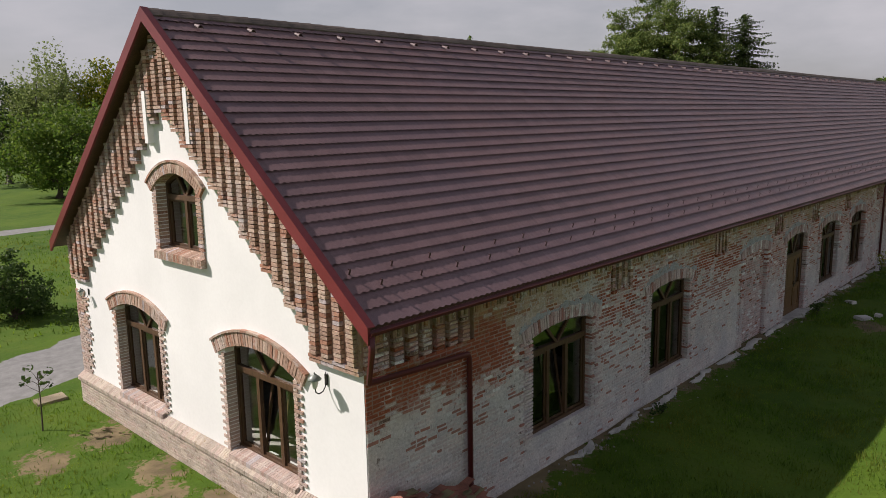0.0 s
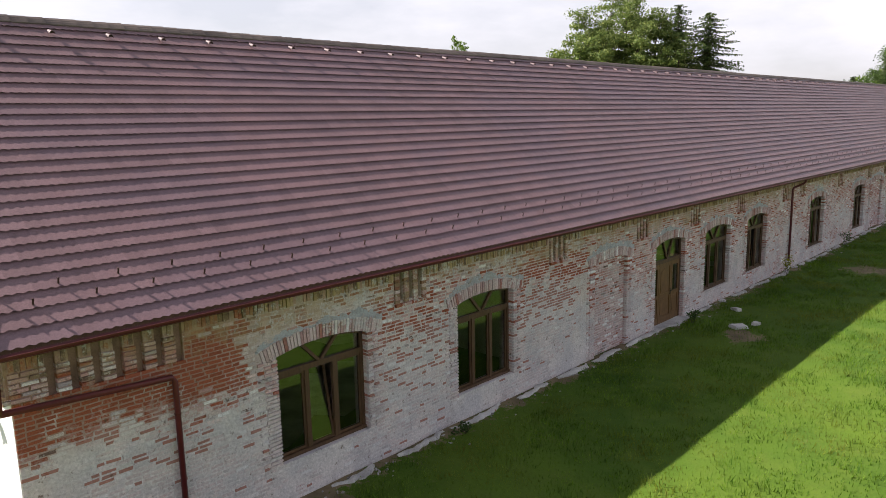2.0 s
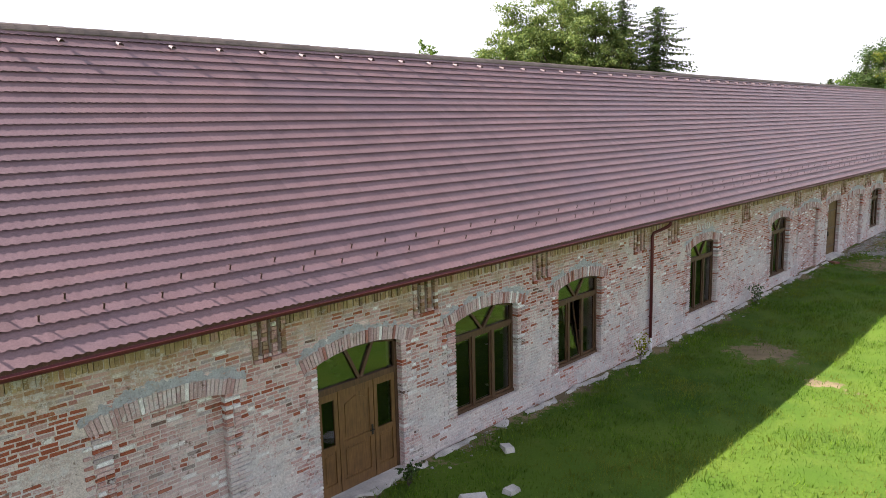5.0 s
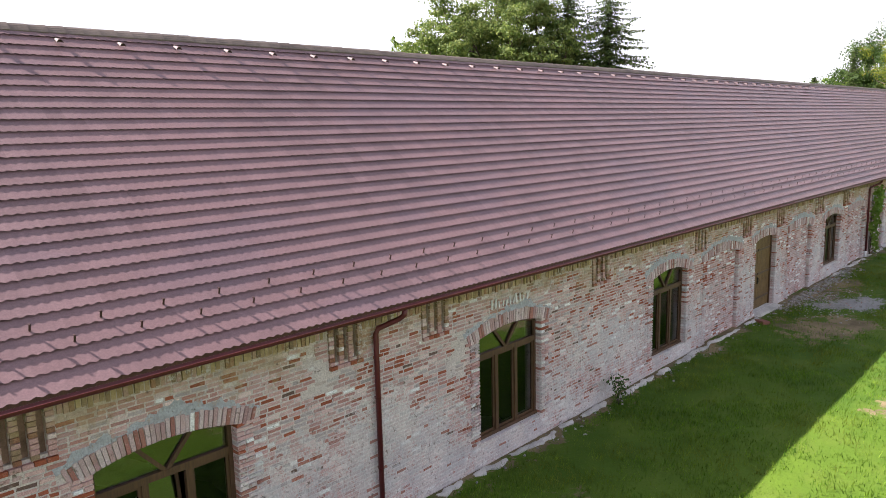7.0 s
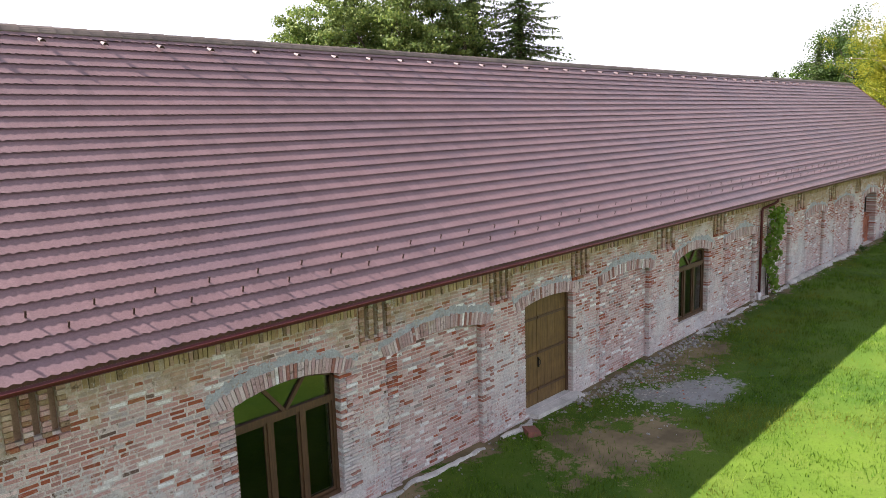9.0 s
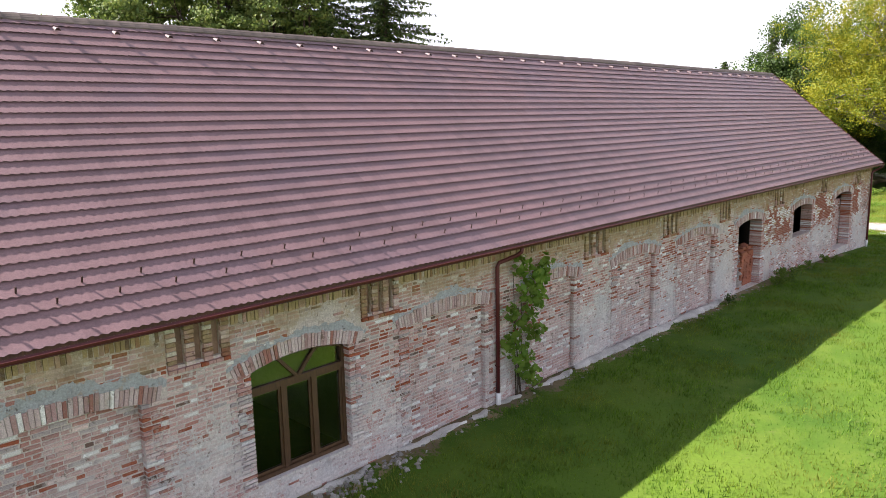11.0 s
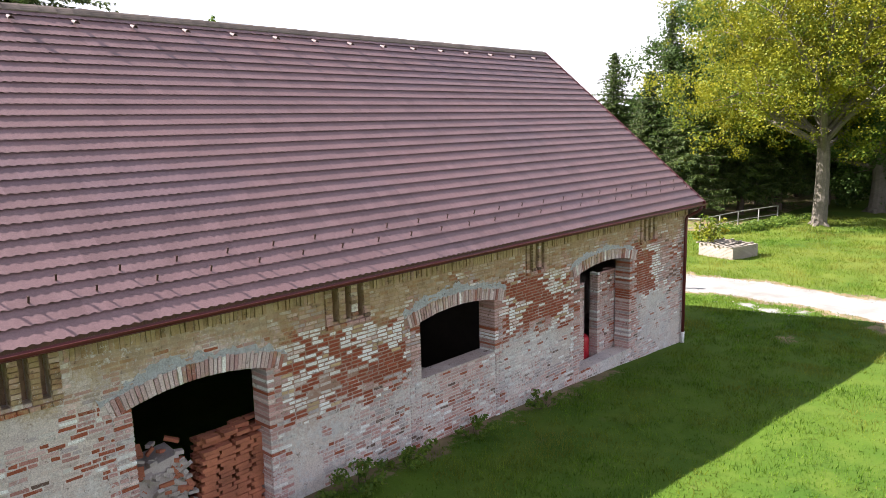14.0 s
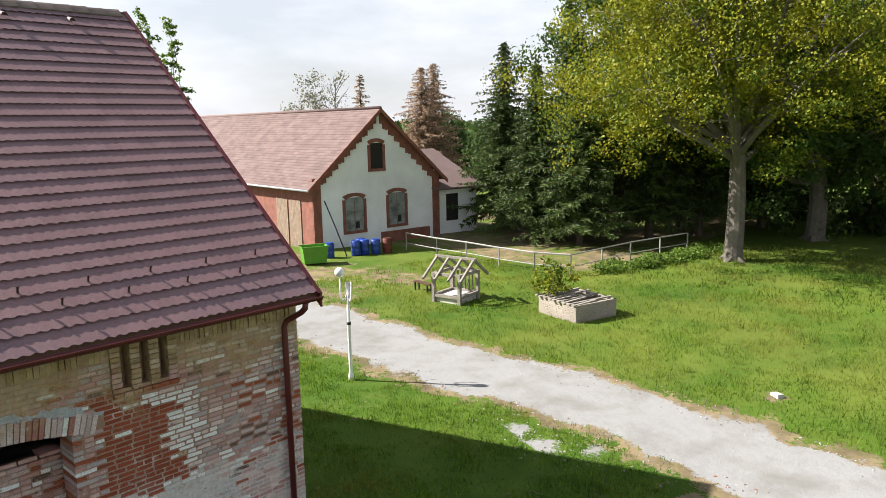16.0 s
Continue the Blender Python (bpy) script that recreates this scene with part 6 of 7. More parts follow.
# ---- yard things ----
BLUE = plain("blue_plastic", (0.012, 0.05, 0.30), 0.4, 0, 0.2, 4, 0.05)
GREEN_BIN = plain("green_plastic", (0.09, 0.28, 0.02), 0.5, 0, 0.2, 4, 0.05)
BARREL_RED = plain("rusty_red_drum", (0.16, 0.035, 0.025), 0.7, 0, 0.4, 6, 0.3)
GREY_WOOD = wood("weathered_grey_timber", (0.15, 0.13, 0.105), (0.33, 0.30, 0.255), (1, 1, 0.15), 0.9)
WHITE_POST = plain("white_lacquer", (0.78, 0.78, 0.76), 0.4, 0, 0.06, 4, 0.05)
GLOBE = plain("milk_glass", (0.82, 0.82, 0.78), 0.2, 0, 0.03, 4, 0.0)
STEEL_RAIL = plain("galvanised_rail", (0.28, 0.28, 0.25), 0.7, 0.0, 0.2, 6, 0.1)


def barrel(x, y, material, label, h=0.92, r=0.3):
    t = thing("barrel", pose(x, y, gz(x, y)), label, "barrel", "barrels by the farmhouse")
    g = Geo()
    g.lathe((0, 0, 0), [(r * 0.92, 0), (r, 0.06), (r, h * 0.30), (r * 1.05, h * 0.33), (r, h * 0.36), (r, h * 0.64), (r * 1.05, h * 0.67), (r, h * 0.70), (r, h * 0.94), (r * 0.9, h)], 16)
    part("drum", g, material, t, "", True)
    g = Geo()
    g.lathe((0, 0, h), [(r * 0.86, 0.0), (r * 0.86, 0.03), (r * 0.8, 0.035)], 16)
    part("lid", g, material, t)
    return t


for i in range(5):
    barrel(120.2 + (0.0, 1.55, 2.15, 2.75, 2.35)[i], 24.9 - (0.0, 0.65, 0.8, 1.15, 0.2)[i], BLUE, "blue plastic barrel standing by the farmhouse wall")
barrel(123.7, 23.5, BARREL_RED, "rusty red metal barrel by the farmhouse wall")
bin_ = thing("waste_bin", pose(118.3, 23.9, gz(118.3, 23.9), 0, 0, -25), "open bright green plastic waste container", "bin")
g = Geo()
for a, b in (((-0.75, -0.5), (0.75, -0.5)), ((0.75, -0.5), (0.75, 0.5)), ((0.75, 0.5), (-0.75, 0.5)), ((-0.75, 0.5), (-0.75, -0.5))):
    g.hexa(((a[0] * 0.85, a[1] * 0.85, 0.12), (b[0] * 0.85, b[1] * 0.85, 0.12), (b[0] * 0.8, b[1] * 0.8, 0.12), (a[0] * 0.8, a[1] * 0.8, 0.12), (a[0], a[1], 1.05), (b[0], b[1], 1.05), (b[0] * 0.95, b[1] * 0.95, 1.05), (a[0] * 0.95, a[1] * 0.95, 1.05)))
g.box(-0.64, 0.64, -0.43, 0.43, 0.10, 0.15)
part("tub", g, GREEN_BIN, bin_)
g = Geo()
for a, b in (((-0.8, -0.55), (0.8, -0.47)), ((-0.8, 0.47), (0.8, 0.55))):
    g.box(a[0], b[0], a[1], b[1], 1.04, 1.10)
part("rim", g, GREEN_BIN, bin_)
for sx in (-0.5, 0.5):
    for sy in (-0.3, 0.3):
        g = Geo()
        g.tube([(sx, sy - 0.03, 0.08), (sx, sy + 0.03, 0.08)], 0.08, 10)
        part("wheel", g, IRON, bin_)
pole = thing("leaning_pole", pose(120.9, 25.1, gz(120.9, 25.1)), "long dark pole leaning on the farmhouse wall", "pole")
g = Geo()
g.tube([(0.25, -0.7, 0), (0, 0, 1.8), (-0.18, 0.75, 3.4)], 0.04, 6)
part("shaft", g, IRON, pole)

# white garden lamp post
lp = thing("street_lamp", pose(106.75, 6.75, gz(106.75, 6.75)), "white lamp post with a single globe on three arms", "lamp")
g = Geo()
g.lathe((0, 0, -0.1), [(0.09, 0), (0.085, 0.25), (0.055, 0.35), (0.055, 1.75), (0.065, 1.8), (0.045, 1.86), (0.045, 3.2)], 12)
part("post", g, WHITE_POST, lp, "", True)
g = Geo()
g.tube([(0, 0, 1.78), (0, 0, 1.86)], 0.07, 10)
part("collar", g, IRON, lp, "black collar")
for a in (20, 140, 260):
    g = Geo()
    ca, sa = math.cos(radians(a)), math.sin(radians(a))
    g.tube([(0.03 * ca, 0.03 * sa, 2.72), (0.09 * ca, 0.09 * sa, 2.58), (0.16 * ca, 0.16 * sa, 2.54), (0.21 * ca, 0.21 * sa, 2.64), (0.22 * ca, 0.22 * sa, 3.28 if a == 140 else 3.08)], 0.024, 8)
    part("arm", g, WHITE_POST, lp, "", True)
g = Geo()
ca, sa = math.cos(radians(140)), math.sin(radians(140))
g.lathe((0.22 * ca, 0.22 * sa, 3.27), [(0.05, 0)] + [(0.155 * math.sin(radians(25 + 15 * k)), 0.155 - 0.155 * math.cos(radians(25 + 15 * k))) for k in range(10)] + [(0.02, 0.31)], 16)
part("globe", g, GLOBE, lp, "milk-white glass globe", True)

# timber well-house
well = thing("wooden_well", pose(116.9, 11.5, gz(116.9, 11.5), 0, 0, 8), "weathered grey timber well-house with bare rafters", "well")
for sx in (-0.75, 0.75):
    for sy in (-0.7, 0.7):
        g = Geo()
        g.beam((sx, sy, -0.1), (sx, sy, 1.35), 0.14, 0.14)
        part("post", g, GREY_WOOD, well)
for z in (0.32, 1.3):
    for a, b in (((-0.75, -0.7), (0.75, -0.7)), ((-0.75, 0.7), (0.75, 0.7)), ((-0.75, -0.7), (-0.75, 0.7)), ((0.75, -0.7), (0.75, 0.7))):
        g = Geo()
        g.beam((a[0], a[1], z), (b[0], b[1], z), 0.11, 0.13)
        part("rail", g, GREY_WOOD, well)
for sy in (-1.0, -0.35, 0.35, 1.0):
    for sx in (-1, 1):
        g = Geo()
        g.beam((sx * 1.15, sy, 1.12), (0, sy, 1.95), 0.09, 0.11)
        part("rafter", g, GREY_WOOD, well)
g = Geo()
g.beam((0, -1.1, 1.97), (0, 1.1, 1.97), 0.12, 0.1)
part("ridge_beam", g, GREY_WOOD, well)
for i in range(7):
    g = Geo()
    g.beam((0.78, -0.6 + i * 0.2, 0.35), (0.78, -0.6 + i * 0.2, 1.25), 0.09, 0.03)
    part("slat", g, GREY_WOOD, well)
g = Geo()
g.box(-0.7, 0.7, -0.65, 0.65, -0.1, 0.28)
part("well_curb", g, STONE_EDGE, well)

bench = thing("bench", pose(117.2, 13.9, gz(117.2, 13.9), 0, 0, 80), "small dark wooden bench on the grass", "bench")
g = Geo()
g.box(-0.62, 0.62, -0.15, 0.15, 0.40, 0.45)
part("seat", g, OAK, bench)
for sx in (-0.5, 0.5):
    for sy in (-0.11, 0.11):
        g = Geo()
        g.box(sx - 0.03, sx + 0.03, sy - 0.03, sy + 0.03, -0.05, 0.40)
        part("leg", g, IRON, bench)

# raised brick planter
PLB = plain("pale_washed_brick", (0.31, 0.27, 0.225), 0.95, 0, 0.2, 3, 0.5)
SOIL = plain("dark_planting_soil", (0.07, 0.055, 0.04), 1.0, 0, 0.3, 6, 0.8)
planter = thing("planter", pose(116.9, 5.1, gz(117.5, 6.0) - 0.1, 0, 0, -15), "raised whitewashed brick planter with rough timber rim", "planter")
pw, pd, ph = 2.2, 2.3, 0.8
for a, b in (((0, 0), (pw, 0)), ((pw, 0), (pw, pd)), ((pw, pd), (0, pd)), ((0, pd), (0, 0))):
    d = Vector((b[0] - a[0], b[1] - a[1], 0))
    L = d.length
    d.normalize()
    nrm = Vector((d.y, -d.x, 0))
    for k in range(11):
        z = k * 0.077
        s = -0.14 if k % 2 else 0.0
        while s < L:
            p, q = max(0, s), min(L, s + 0.275)
            if q - p > 0.05:
                A, B = Vector((*a, z)) + d * p, Vector((*a, z)) + d * (q - 0.004)
                o = nrm * R.uniform(0.0, 0.012)
                i_ = -nrm * 0.12
                u = Vector((0, 0, 0.066))
                g = Geo()
                g.hexa((A + o, B + o, B + i_, A + i_, A + o + u, B + o + u, B + i_ + u, A + i_ + u))
                part("brick", g, PLB, planter)
            s += 0.285
g = Geo()
g.box(0.05, pw - 0.05, 0.05, pd - 0.05, 0.0, 0.72)
part("soil", g, SOIL, planter)
for i in range(9):
    y = 0.1 + i * 0.29
    g = Geo()
    g.beam((-0.1 + R.uniform(-.06, .06), y, ph + 0.03), (pw * (1.0 if i % 2 else 0.55), y + R.uniform(-.15, .15), ph + 0.05 + R.uniform(0, .06)), 0.12, 0.05)
    part("plank", g, GREY_WOOD, planter)
broadleaf("shrub", 118.0, 6.9, 1.9, 0.95, 201, LEAF_YELLOW, BARK_DARK, 0.04, 0.1, 900, 0.14, "yellow-green shrub growing in the planter", ground_z=gz(117.5, 6) + 0.55, category="shrub", low=0.15)


# post-and-rail fence
def fence(points, rails, label, step=2.1, name="fence"):
    t = thing(name, pose(points[0][0], points[0][1], 0), label, "fence")
    o = Vector((points[0][0], points[0][1], 0))
    for (ax, ay), (bx, by) in zip(points, points[1:]):
        L = math.hypot(bx - ax, by - ay)
        n = max(1, int(L / step))
        for i in range(n + 1):
            f = i / n
            x, y = ax + (bx - ax) * f, ay + (by - ay) * f
            g = Geo()
            z = gz(x, y)
            g.tube([Vector((x, y, z - 0.1)) - o, Vector((x, y, z + 1.12)) - o], 0.045, 7)
            part("post", g, STEEL_RAIL, t)
        for h, r in rails:
            for i in range(n):
                p = [ax + (bx - ax) * i / n, ay + (by - ay) * i / n]
                q = [ax + (bx - ax) * (i + 1) / n, ay + (by - ay) * (i + 1) / n]
                g = Geo()
                g.tube([Vector((p[0], p[1], gz(*p) + h)) - o, Vector((q[0], q[1], gz(*q) + h)) - o], r, 6)
                part("rail", g, STEEL_RAIL, t)
    return t


fence([(125.2, 23.3), (124.9, 20.3), (124.3, 12.5), (124.9, 10.6)], ((1.1, 0.05), (0.45, 0.03)), "grey steel post-and-rail fence")
fence([(124.9, 10.6), (130.5, 10.2), (136.0, 9.3)], ((1.1, 0.04), (0.45, 0.03)), "grey steel post-and-rail fence along the wood")

# undergrowth along the fence and at the foot of the great tree
rnd = random.Random(61)
for k in range(24):
    f = k / 23
    x, y = 126.5 + 9.5 * f + rnd.uniform(-.5, .5), 9.6 - 1.6 * f + rnd.uniform(-.9, .6)
    t = thing("weed_clump", pose(x, y, gz(x, y)), "tall green weeds along the fence", "plant", "weeds along the fence")
    g = Geo()
    leaf_cloud(g, rnd, (0, 0, 0.28), 0.7, 0.7, 0.32, 150, 0.15)
    part("leaves", g, LEAF_GREEN, t)

# ---- things at the barn ----
# climbing plant beside the third downpipe
rnd = random.Random(62)
vine = thing("climbing_plant", pose(67.2, -0.1, gz(67.2, -0.1)), "green climbing plant on the brick wall", "plant")
lf = Geo()
zg = gz(67.2, -0.1)
for k in range(5):
    st = Geo()
    limb(st, rnd, (rnd.uniform(-.15, .15), 0.0, -0.1), (rnd.uniform(-.35, .7), 0.02, rnd.uniform(2.2, 3.6) - zg), 0.02, 0.006, 0.05, 6, 5)
    part("stem", st, BARK_DARK, vine)
for cx, cz, r, n in ((-0.05, 3.75, 0.32, 90), (0.75, 3.4, 0.38, 120), (0.2, 3.15, 0.45, 130), (0.55, 2.75, 0.42, 110), (-0.5, 2.72, 0.3, 70), (0.05, 2.3, 0.4, 100), (0.6, 1.9, 0.36, 90), (-0.5, 1.85, 0.35, 90), (-0.05, 1.4, 0.45, 120), (0.2, 0.95, 0.42, 110), (0.5, 0.7, 0.3, 60), (1.0, 3.7, 0.25, 50)):
    leaf_cloud(lf, rnd, (cx, -0.16, cz - zg), r, 0.2, r, int(n * 0.55), 0.18)
part("leaves", lf, LEAF_VINE, vine)
# small self-sown bushes at the wall foot: a few stems with loose leaves, wider than high
def weed(x, y, h, w, n, mt, lab):
    t = thing("weed_clump", pose(x, y, gz(x, y)), lab, "plant", "weeds at the barn")
    lf = Geo()
    for k in range(6):
        st = Geo()
        a = rnd.uniform(0, 6.28)
        tip = Vector((w * rnd.uniform(0.2, 1.0) * math.cos(a), 0.4 * w * math.sin(a), h * rnd.uniform(0.55, 1.0)))
        limb(st, rnd, (0.1 * tip.x, 0.1 * tip.y, -0.05), tip, 0.008, 0.003, 0.12, 3, 4)
        part("stem", st, BARK_DARK, t)
        leaf_cloud(lf, rnd, tip * 0.9, h * 0.5, h * 0.3, h * 0.3, n // 9, 0.075)
        leaf_cloud(lf, rnd, tip * 0.55, h * 0.24, h * 0.2, h * 0.25, n // 14, 0.07)
    part("leaves", lf, mt, t)


for x, y, h, w, n, mt, lab in (
        (31.4, -0.45, 0.85, 0.3, 150, LEAF_YELLOW, "yellowish seedling at the wall foot"), (40.9, -0.4, 0.8, 0.5, 170, LEAF_DEEP, "sparse dark green weed at the wall foot"),
        (21.3, -0.6, 0.5, 0.4, 160, LEAF_DEEP, "dark green weed by the door step"), (91.2, -0.5, 0.34, 0.9, 320, LEAF_GREEN, "green weed clump at the wall foot"),
        (88.6, -0.5, 0.32, 0.9, 320, LEAF_GREEN, "green weed clump at the wall foot"), (86.5, -0.5, 0.36, 0.9, 420, LEAF_GREEN, "green weed clump at the wall foot"),
        (85.2, -0.6, 0.46, 0.9, 520, LEAF_GREEN, "bushy green weed at the wall foot"), (84.0, -0.7, 0.34, 0.9, 380, LEAF_GREEN, "green weed clump at the wall foot"),
        (79.6, -0.5, 0.35, 0.5, 160, LEAF_DEEP, "low dark green weed at the wall foot"), (9.2, -0.5, 0.3, 0.4, 120, LEAF_DEEP, "low dark green weed at the wall foot"),
        (0.9, 12.1, 0.35, 0.3, 140, LEAF_VINE, "green weed clump by the gable corner")):
    weed(x, y, h, w, n, mt, lab)

# sapling on the bare ground by the gable
sap = thing("sapling", pose(-1.62, 10.45, gz(-1.62, 10.45)), "thin young tree with few leaves", "tree")
g, lf = Geo(), Geo()
limb(g, rnd, (0, 0, -0.1), (0.05, 0.05, 1.5), 0.022, 0.008, 0.03, 5, 6)
for k in range(7):
    a = k * 2.4
    p = (0.28 * math.cos(a), 0.28 * math.sin(a), 1.15 + 0.07 * k)
    limb(g, rnd, (0.03, 0.03, 0.95 + 0.06 * k), p, 0.008, 0.003, 0.1, 2, 4)
    leaf_cloud(lf, rnd, p, 0.13, 0.13, 0.12, 12, 0.09)
part("trunk", g, BARK_DARK, sap)
part("leaves", lf, LEAF_DEEP, sap)
SLAB_BROWN = plain("mossy_brown_concrete", (0.24, 0.20, 0.14), 0.95, 0, 0.35, 5.0, 0.8, False, 0.2)
slab = thing("concrete_slab", pose(-0.75, 12.5, gz(-0.75, 12.5)), "small mossy concrete cover slab in the grass", "slab")
g = Geo()
g.hexa(((-0.4, -0.26, -0.1), (0.4, -0.3, -0.1), (0.42, 0.26, -0.1), (-0.36, 0.3, -0.1), (-0.37, -0.24, 0.06), (0.37, -0.27, 0.08), (0.4, 0.24, 0.08), (-0.34, 0.27, 0.06)))
part("slab_body", g, SLAB_BROWN, slab)
for x, y, s in ((21.7, -2.1, 0.33), (22.5, -2.4, 0.2), (50.9, -0.55, 0.3), (113.9, -3.6, 0.2), (24.0, -1.1, 0.22)):
    t = thing("loose_stone", pose(x, y, gz(x, y), 0, 0, x * 40), "flat pale stone lying in the grass" if x != 50.9 else "broken red brick lump by the barn door", "stone", "stones in the grass")
    g = Geo()
    g.hexa(((-s, -s * .6, -0.1), (s, -s * .7, -0.1), (s * .9, s * .6, -0.1), (-s * .8, s * .7, -0.1), (-s * .8, -s * .5, 0.09), (s * .8, -s * .5, 0.12), (s * .7, s * .5, 0.10), (-s * .7, s * .5, 0.08)))
    part("stone_body", g, HOUSE_RED if x == 50.9 else STONE_EDGE, t)

# heap of old roof tiles leaning at the corner
OLD_RED = plain("old_red_tile", (0.27, 0.11, 0.075), 0.9, 0, 0.45, 8, 0.5)
MOSSY = plain("mossy_tile", (0.22, 0.19, 0.10), 0.95, 0, 0.4, 8, 0.5)
heap = thing("tile_heap", pose(0.55, -0.75, 0.0), "heap of old red roof tiles stacked against the wall", "tiles")
core = Geo()
core.hexa(((-1.0, -0.6, -0.1), (1.4, -0.75, -0.1), (1.5, 0.5, -0.1), (-1.0, 0.5, -0.1), (-0.75, -0.2, 1.15), (0.9, -0.35, 0.65), (1.2, 0.5, 0.75), (-0.95, 0.5, 1.5)))
part("core", core, OLD_RED, heap)
rnd = random.Random(8)
for k in range(150):
    u, v = rnd.random(), rnd.random()
    x = -0.95 + 2.4 * u
    y = 0.45 - 0.95 * v
    top = 1.58 - 0.62 * u - 0.45 * v * (1 - 0.4 * u)
    g = Geo()
    a = rnd.uniform(-0.6, 0.6)
    g.beam((x - 0.17 * math.cos(a), y - 0.17 * math.sin(a), top + rnd.uniform(-.06, .05)), (x + 0.17 * math.cos(a), y + 0.17 * math.sin(a), top + rnd.uniform(-.06, .05)), 0.16, 0.022)
    part("old_tile", g, MOSSY if rnd.random() < 0.3 else OLD_RED, heap)

# brick pile and rubble in the first open bay
NEWBRICK = plain("orange_red_brick", (0.36, 0.125, 0.07), 0.9, 0, 0.35, 7, 0.5)
RUB = plain("grey_mortar_rubble", (0.36, 0.32, 0.30), 0.95, 0, 0.3, 7, 0.6)
zb = 0.36
pile = thing("brick_pile", pose(83.0, 0.55, zb), "stack of loose orange-red bricks in the opening", "bricks")
rnd = random.Random(9)
for k in range(22):
    z = k * 0.073
    w = 0.62 - 0.008 * k
    for row in range(3):
        for i in range(4):
            if k > 17 and rnd.random() < 0.45:
                continue
            g = Geo()
            x = -w + i * 0.32 + rnd.uniform(-.03, .03) + (0.07 if k % 2 else 0)
            y = -0.25 + row * 0.17 + rnd.uniform(-.02, .02)
            d = rnd.uniform(-0.02, 0.02)
            g.hexa(((x, y, z), (x + 0.27, y + d, z), (x + 0.27, y + 0.13 + d, z), (x, y + 0.13, z), (x, y, z + 0.066), (x + 0.27, y + d, z + 0.066), (x + 0.27, y + 0.13 + d, z + 0.066), (x, y + 0.13, z + 0.066)))
            part("brick", g, NEWBRICK, pile)
rub = thing("rubble_pile", pose(81.85, 0.5, zb), "heap of broken grey bricks and mortar rubble", "rubble")
core = Geo()
core.hexa(((-0.5, -0.3, -0.2), (0.45, -0.3, -0.2), (0.45, 0.6, -0.2), (-0.5, 0.6, -0.2), (-0.42, -0.05, 1.35), (0.3, -0.1, 1.5), (0.35, 0.5, 1.5), (-0.45, 0.5, 1.4)))
part("core", core, RUB, rub)
for k in range(130):
    z = rnd.uniform(0, 1.6)
    x, y = rnd.uniform(-0.5, 0.45), -0.32 + 0.17 * z + rnd.uniform(-.04, .05)
    if z > 1.4:
        y = rnd.uniform(-0.1, 0.4)
    g = Geo()
    a = Vector((rnd.uniform(-1, 1), rnd.uniform(-.5, .5), rnd.uniform(-.4, .4))).normalized() * rnd.uniform(0.06, 0.13)
    g.beam(Vector((x, y, z)) - a, Vector((x, y, z)) + a, rnd.uniform(.08, .13), rnd.uniform(.05, .07))
    part("chunk", g, RUB if rnd.random() < 0.75 else NEWBRICK, rub)

# brick infill and red canister in the last opening
infill = Geo()
core = Geo()
o = OPENINGS[-1]
core.box(93.62, 94.6, 0.52, 0.78, 0.0, 2.46)
core.box(95.36, 96.29, 0.52, 0.78, 0.0, 2.62)
for a, b, top in ((93.6, 94.62, 2.5), (95.34, 96.31, 2.66)):
    z, kk = 0.25, 0
    while z < top:
        lay(infill, a, b, z, 0.50, "niche", kk % 2 == 1, 0.0, 0.27)
        z += COURSE
        kk += 1
inf = part("infill_wall", core, MORTAR, barn, "part-built brick infill")
tagged(part("brickwork", infill, BRICK, inf), kind="stuff")
REDP = plain("red_plastic", (0.45, 0.015, 0.03), 0.35, 0, 0.15, 5, 0.05)
can = thing("red_canister", pose(95.15, 1.0, 0.06), "shiny red plastic drum inside the opening", "canister")
g = Geo()
g.lathe((0, 0, 0), [(0.26, 0), (0.29, 0.05), (0.29, 0.62), (0.24, 0.72), (0.12, 0.76), (0.12, 0.82)], 16)
part("drum", g, REDP, can, "", True)

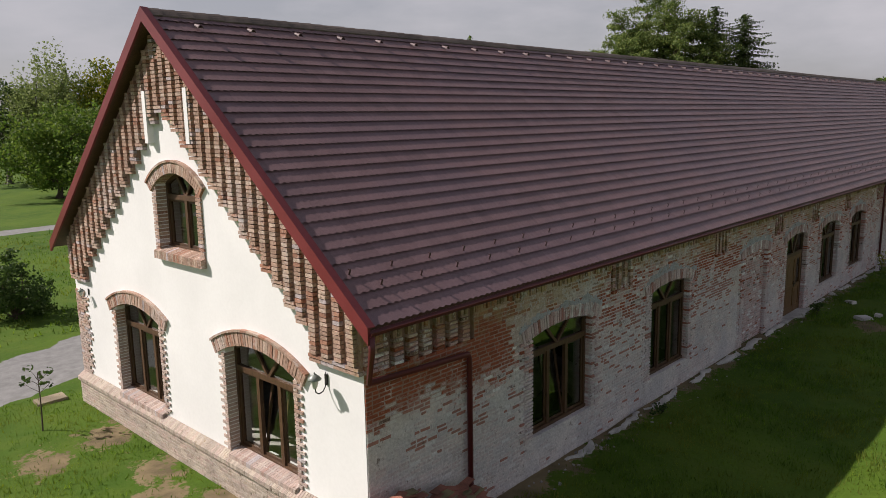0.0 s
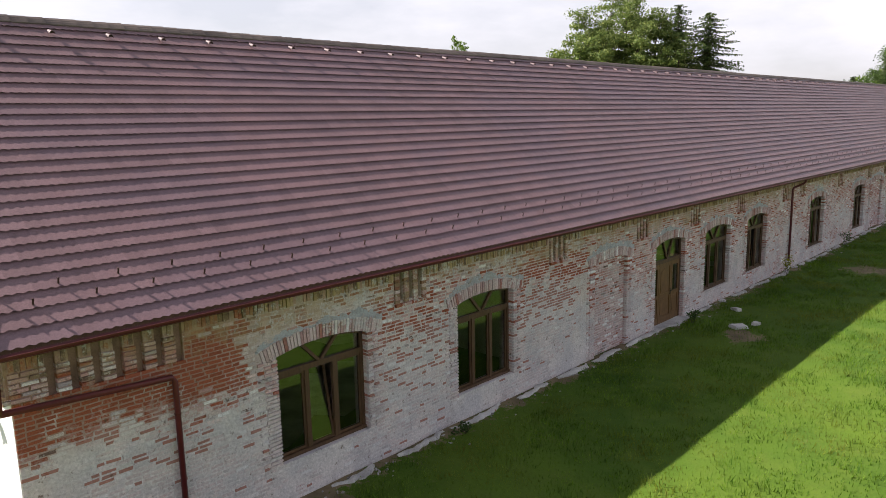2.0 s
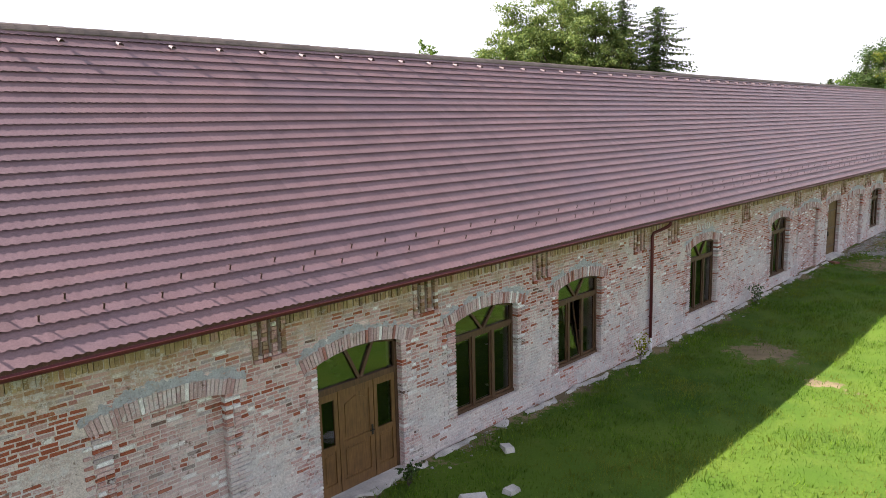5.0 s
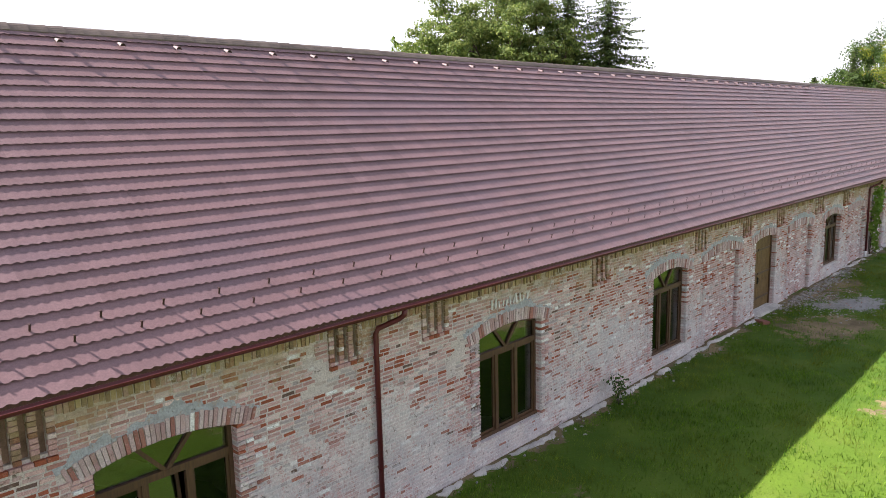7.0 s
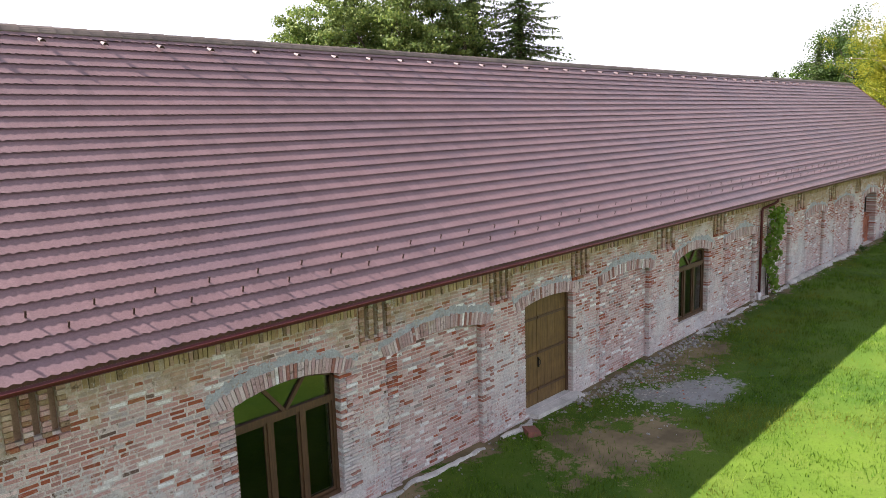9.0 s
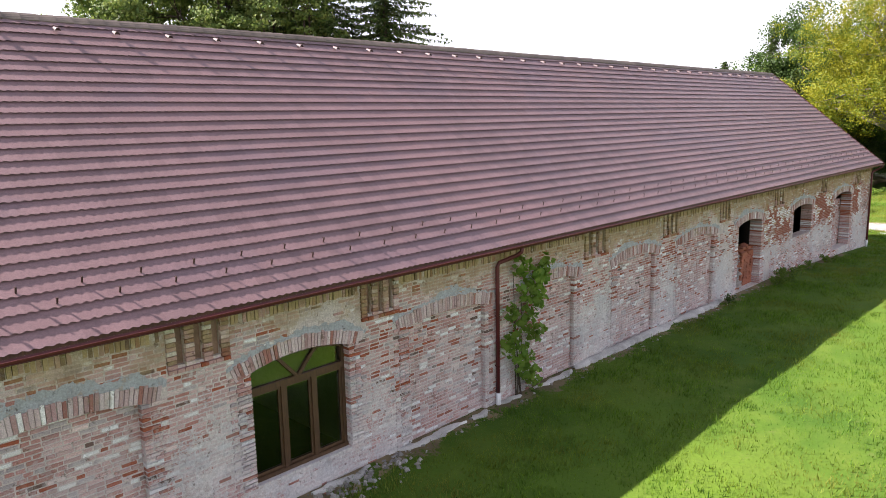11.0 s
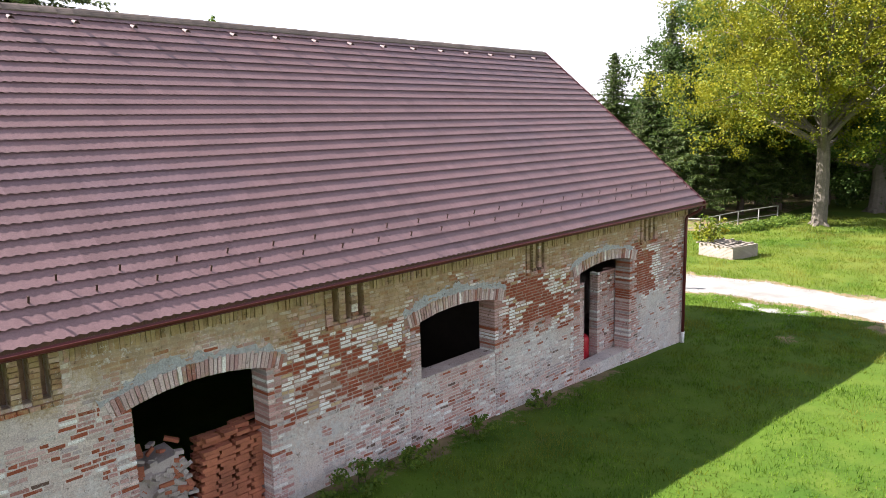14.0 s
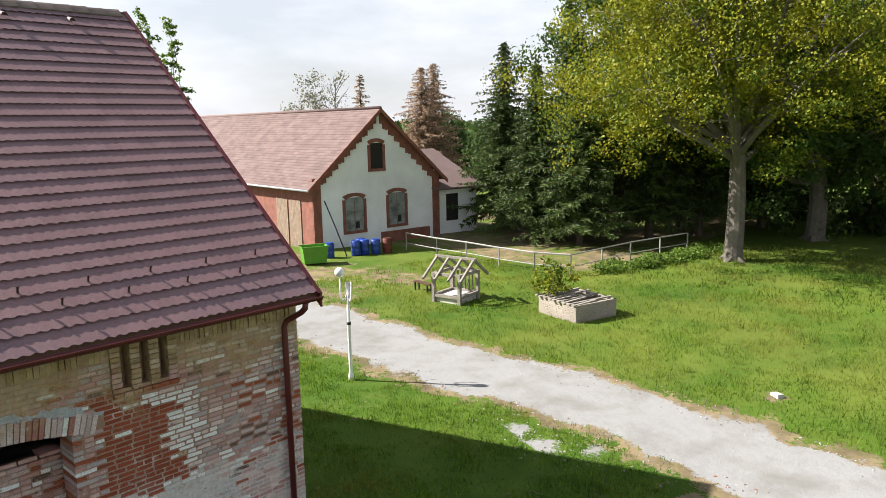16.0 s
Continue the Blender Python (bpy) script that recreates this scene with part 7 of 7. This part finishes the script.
# ---- loose stones and mortar crumbs by the wall foot, the door and the track ----
def crumbs():
    rnd = random.Random(77)
    g = Geo()

    def drop(x, y, s):
        z = gz(x, y)
        a = rnd.uniform(0, 3.14)
        u, v = Vector((math.cos(a), math.sin(a), 0)) * s * rnd.uniform(0.6, 1.3), Vector((-math.sin(a), math.cos(a), 0)) * s * rnd.uniform(0.4, 0.9)
        c = Vector((x, y, z - 0.01))
        h = Vector((0, 0, s * rnd.uniform(0.35, 0.9) + 0.01))
        k = rnd.choice(((0.30, 0.29, 0.27), (0.38, 0.36, 0.33), (0.22, 0.205, 0.185), (0.30, 0.27, 0.24)) if rnd.random() < 0.97 else ((0.33, 0.14, 0.09),))
        q = 0.65
        g.hexa((c - u - v, c + u - v, c + u + v, c - u + v, c - (u + v) * q + h, c + (u - v) * q + h * rnd.uniform(0.6, 1), c + (u + v) * q + h, c - (u - v) * q + h * rnd.uniform(0.6, 1)), k)
    for _ in range(900):
        drop(rnd.gauss(55.4, 1.2), -0.3 - abs(rnd.gauss(1.2, 0.9)), rnd.uniform(0.012, 0.045))
    for _ in range(420):
        drop(rnd.uniform(53, 63), -0.15 - abs(rnd.gauss(0, 0.35)), rnd.uniform(0.02, 0.08))
    for _ in range(700):
        drop(rnd.uniform(4, 84), -0.08 - abs(rnd.gauss(0, 0.28)), rnd.uniform(0.012, 0.05))
    for _ in range(700):
        y = rnd.uniform(-9, 12)
        drop(track_mid(y) + rnd.choice((-1, 1)) * rnd.gauss(1.7, 0.35), y, rnd.uniform(0.01, 0.035))
    for _ in range(160):
        drop(rnd.gauss(107, 0.5), rnd.gauss(-0.6, 1.2), rnd.uniform(0.012, 0.04))
    n = Nodes("stone_crumbs")
    c = n.times(n.attr("tint"), n.rng(n.noise(40, None, 3), 0.3, 0.7, 0.75, 1.2))
    n.bump(n.noise(60, None, 3), 0.4, 0.01)
    tagged(part("loose_stones", g, n.done(c, 0.95, spec=0.2)), "scattered grey stones and brick crumbs on the ground", "rubble", kind="stuff")


crumbs()


# ---- grass ----
def grass():
    n_ = Nodes("grass_blades")
    c = n_.mix(n_.island(), (0.040, 0.108, 0.012), (0.125, 0.215, 0.022))
    c = n_.times(c, n_.rng(n_.noise(2.2, None, 5, 0.7), 0.36, 0.64, 0.62, 1.4))
    big = n_.noise(0.35, None, 4)
    c = n_.mix(n_.rng(big, 0.47, 0.72, 0.0, 0.85), c, (0.195, 0.185, 0.045))
    dry = n_.math("MULTIPLY", n_.rng(n_.axis(0), 110, 114), n_.rng(n_.noise(0.22, None, 4), 0.38, 0.62))
    c = n_.mix(n_.math("MULTIPLY", dry, 0.35), c, (0.27, 0.26, 0.05))
    n_.done(c, 0.6, spec=0.2)
    tr, mx = n_.node("ShaderNodeBsdfTranslucent"), n_.node("ShaderNodeMixShader")
    n_.put(tr.inputs["Color"], n_.tinted(c, (1.3, 1.25, 0.6)))
    mx.inputs[0].default_value = 0.45
    n_.put(mx.inputs[1], n_.bsdf.outputs[0])
    n_.put(mx.inputs[2], tr.outputs[0])
    n_.put(n_.out.inputs["Surface"], mx.outputs[0])
    rng = np.random.RandomState(4)
    V, F = [], []

    def sow(x0, x1, y0, y1, dens, hmin, hmax, wide):
        n = int((x1 - x0) * (y1 - y0) * dens)
        xs, ys = rng.uniform(x0, x1, n), rng.uniform(y0, y1, n)
        for x, y in zip(xs, ys):
            g_, s_, a_ = wear_at(x, y)
            if max(g_, a_) > 0.45 or (s_ > 0.5 and rng.rand() < 0.8) or (-0.16 < x < LEN + 0.2 and y > -0.25 and y < DEEP):
                continue
            f = fbm(x * 0.6, y * 0.6, 8.0, 3)
            tuft = 0.5 + 0.8 * max(0.0, f + 0.35) + (0.9 * rng.rand() if fbm(x * 2.2, y * 2.2, 5.0, 2) > 0.28 else 0.0)
            if f < -0.28 and rng.rand() < 0.6:
                continue
            h = rng.uniform(hmin, hmax) * tuft
            z = gz(x, y)
            a = rng.uniform(0, 6.283)
            w = wide * rng.uniform(0.6, 1.3)
            ca, sa = math.cos(a) * w, math.sin(a) * w
            lx, ly = rng.uniform(-.6, .6) * h, rng.uniform(-.6, .6) * h
            k = len(V)
            V.extend(((x - ca, y - sa, z - 0.02), (x + ca, y + sa, z - 0.02), (x + lx, y + ly, z + h)))
            F.append((k, k + 1, k + 2))
    sow(3, 100.3, -5, -0.2, 380, 0.04, 0.12, 0.010)
    sow(8, 101, -10.5, -5, 190, 0.04, 0.12, 0.013)
    sow(-6, 0, -2, 13, 200, 0.03, 0.11, 0.012)
    sow(100.3, 108.5, -9, 13, 400, 0.04, 0.12, 0.012)
    sow(111.5, 126, -8, 20, 150, 0.06, 0.18, 0.014)
    sow(126, 140, -12, 10, 50, 0.1, 0.25, 0.025)
    sow(-3, 26, 19, 46, 18, 0.08, 0.2, 0.03)
    me = bpy.data.meshes.new("grass")
    me.from_pydata(V, [], F)
    me.materials.append(n_.m)
    tagged(new("grass", me), "short green grass with seed heads and dry tufts", "grass", kind="stuff")


grass()
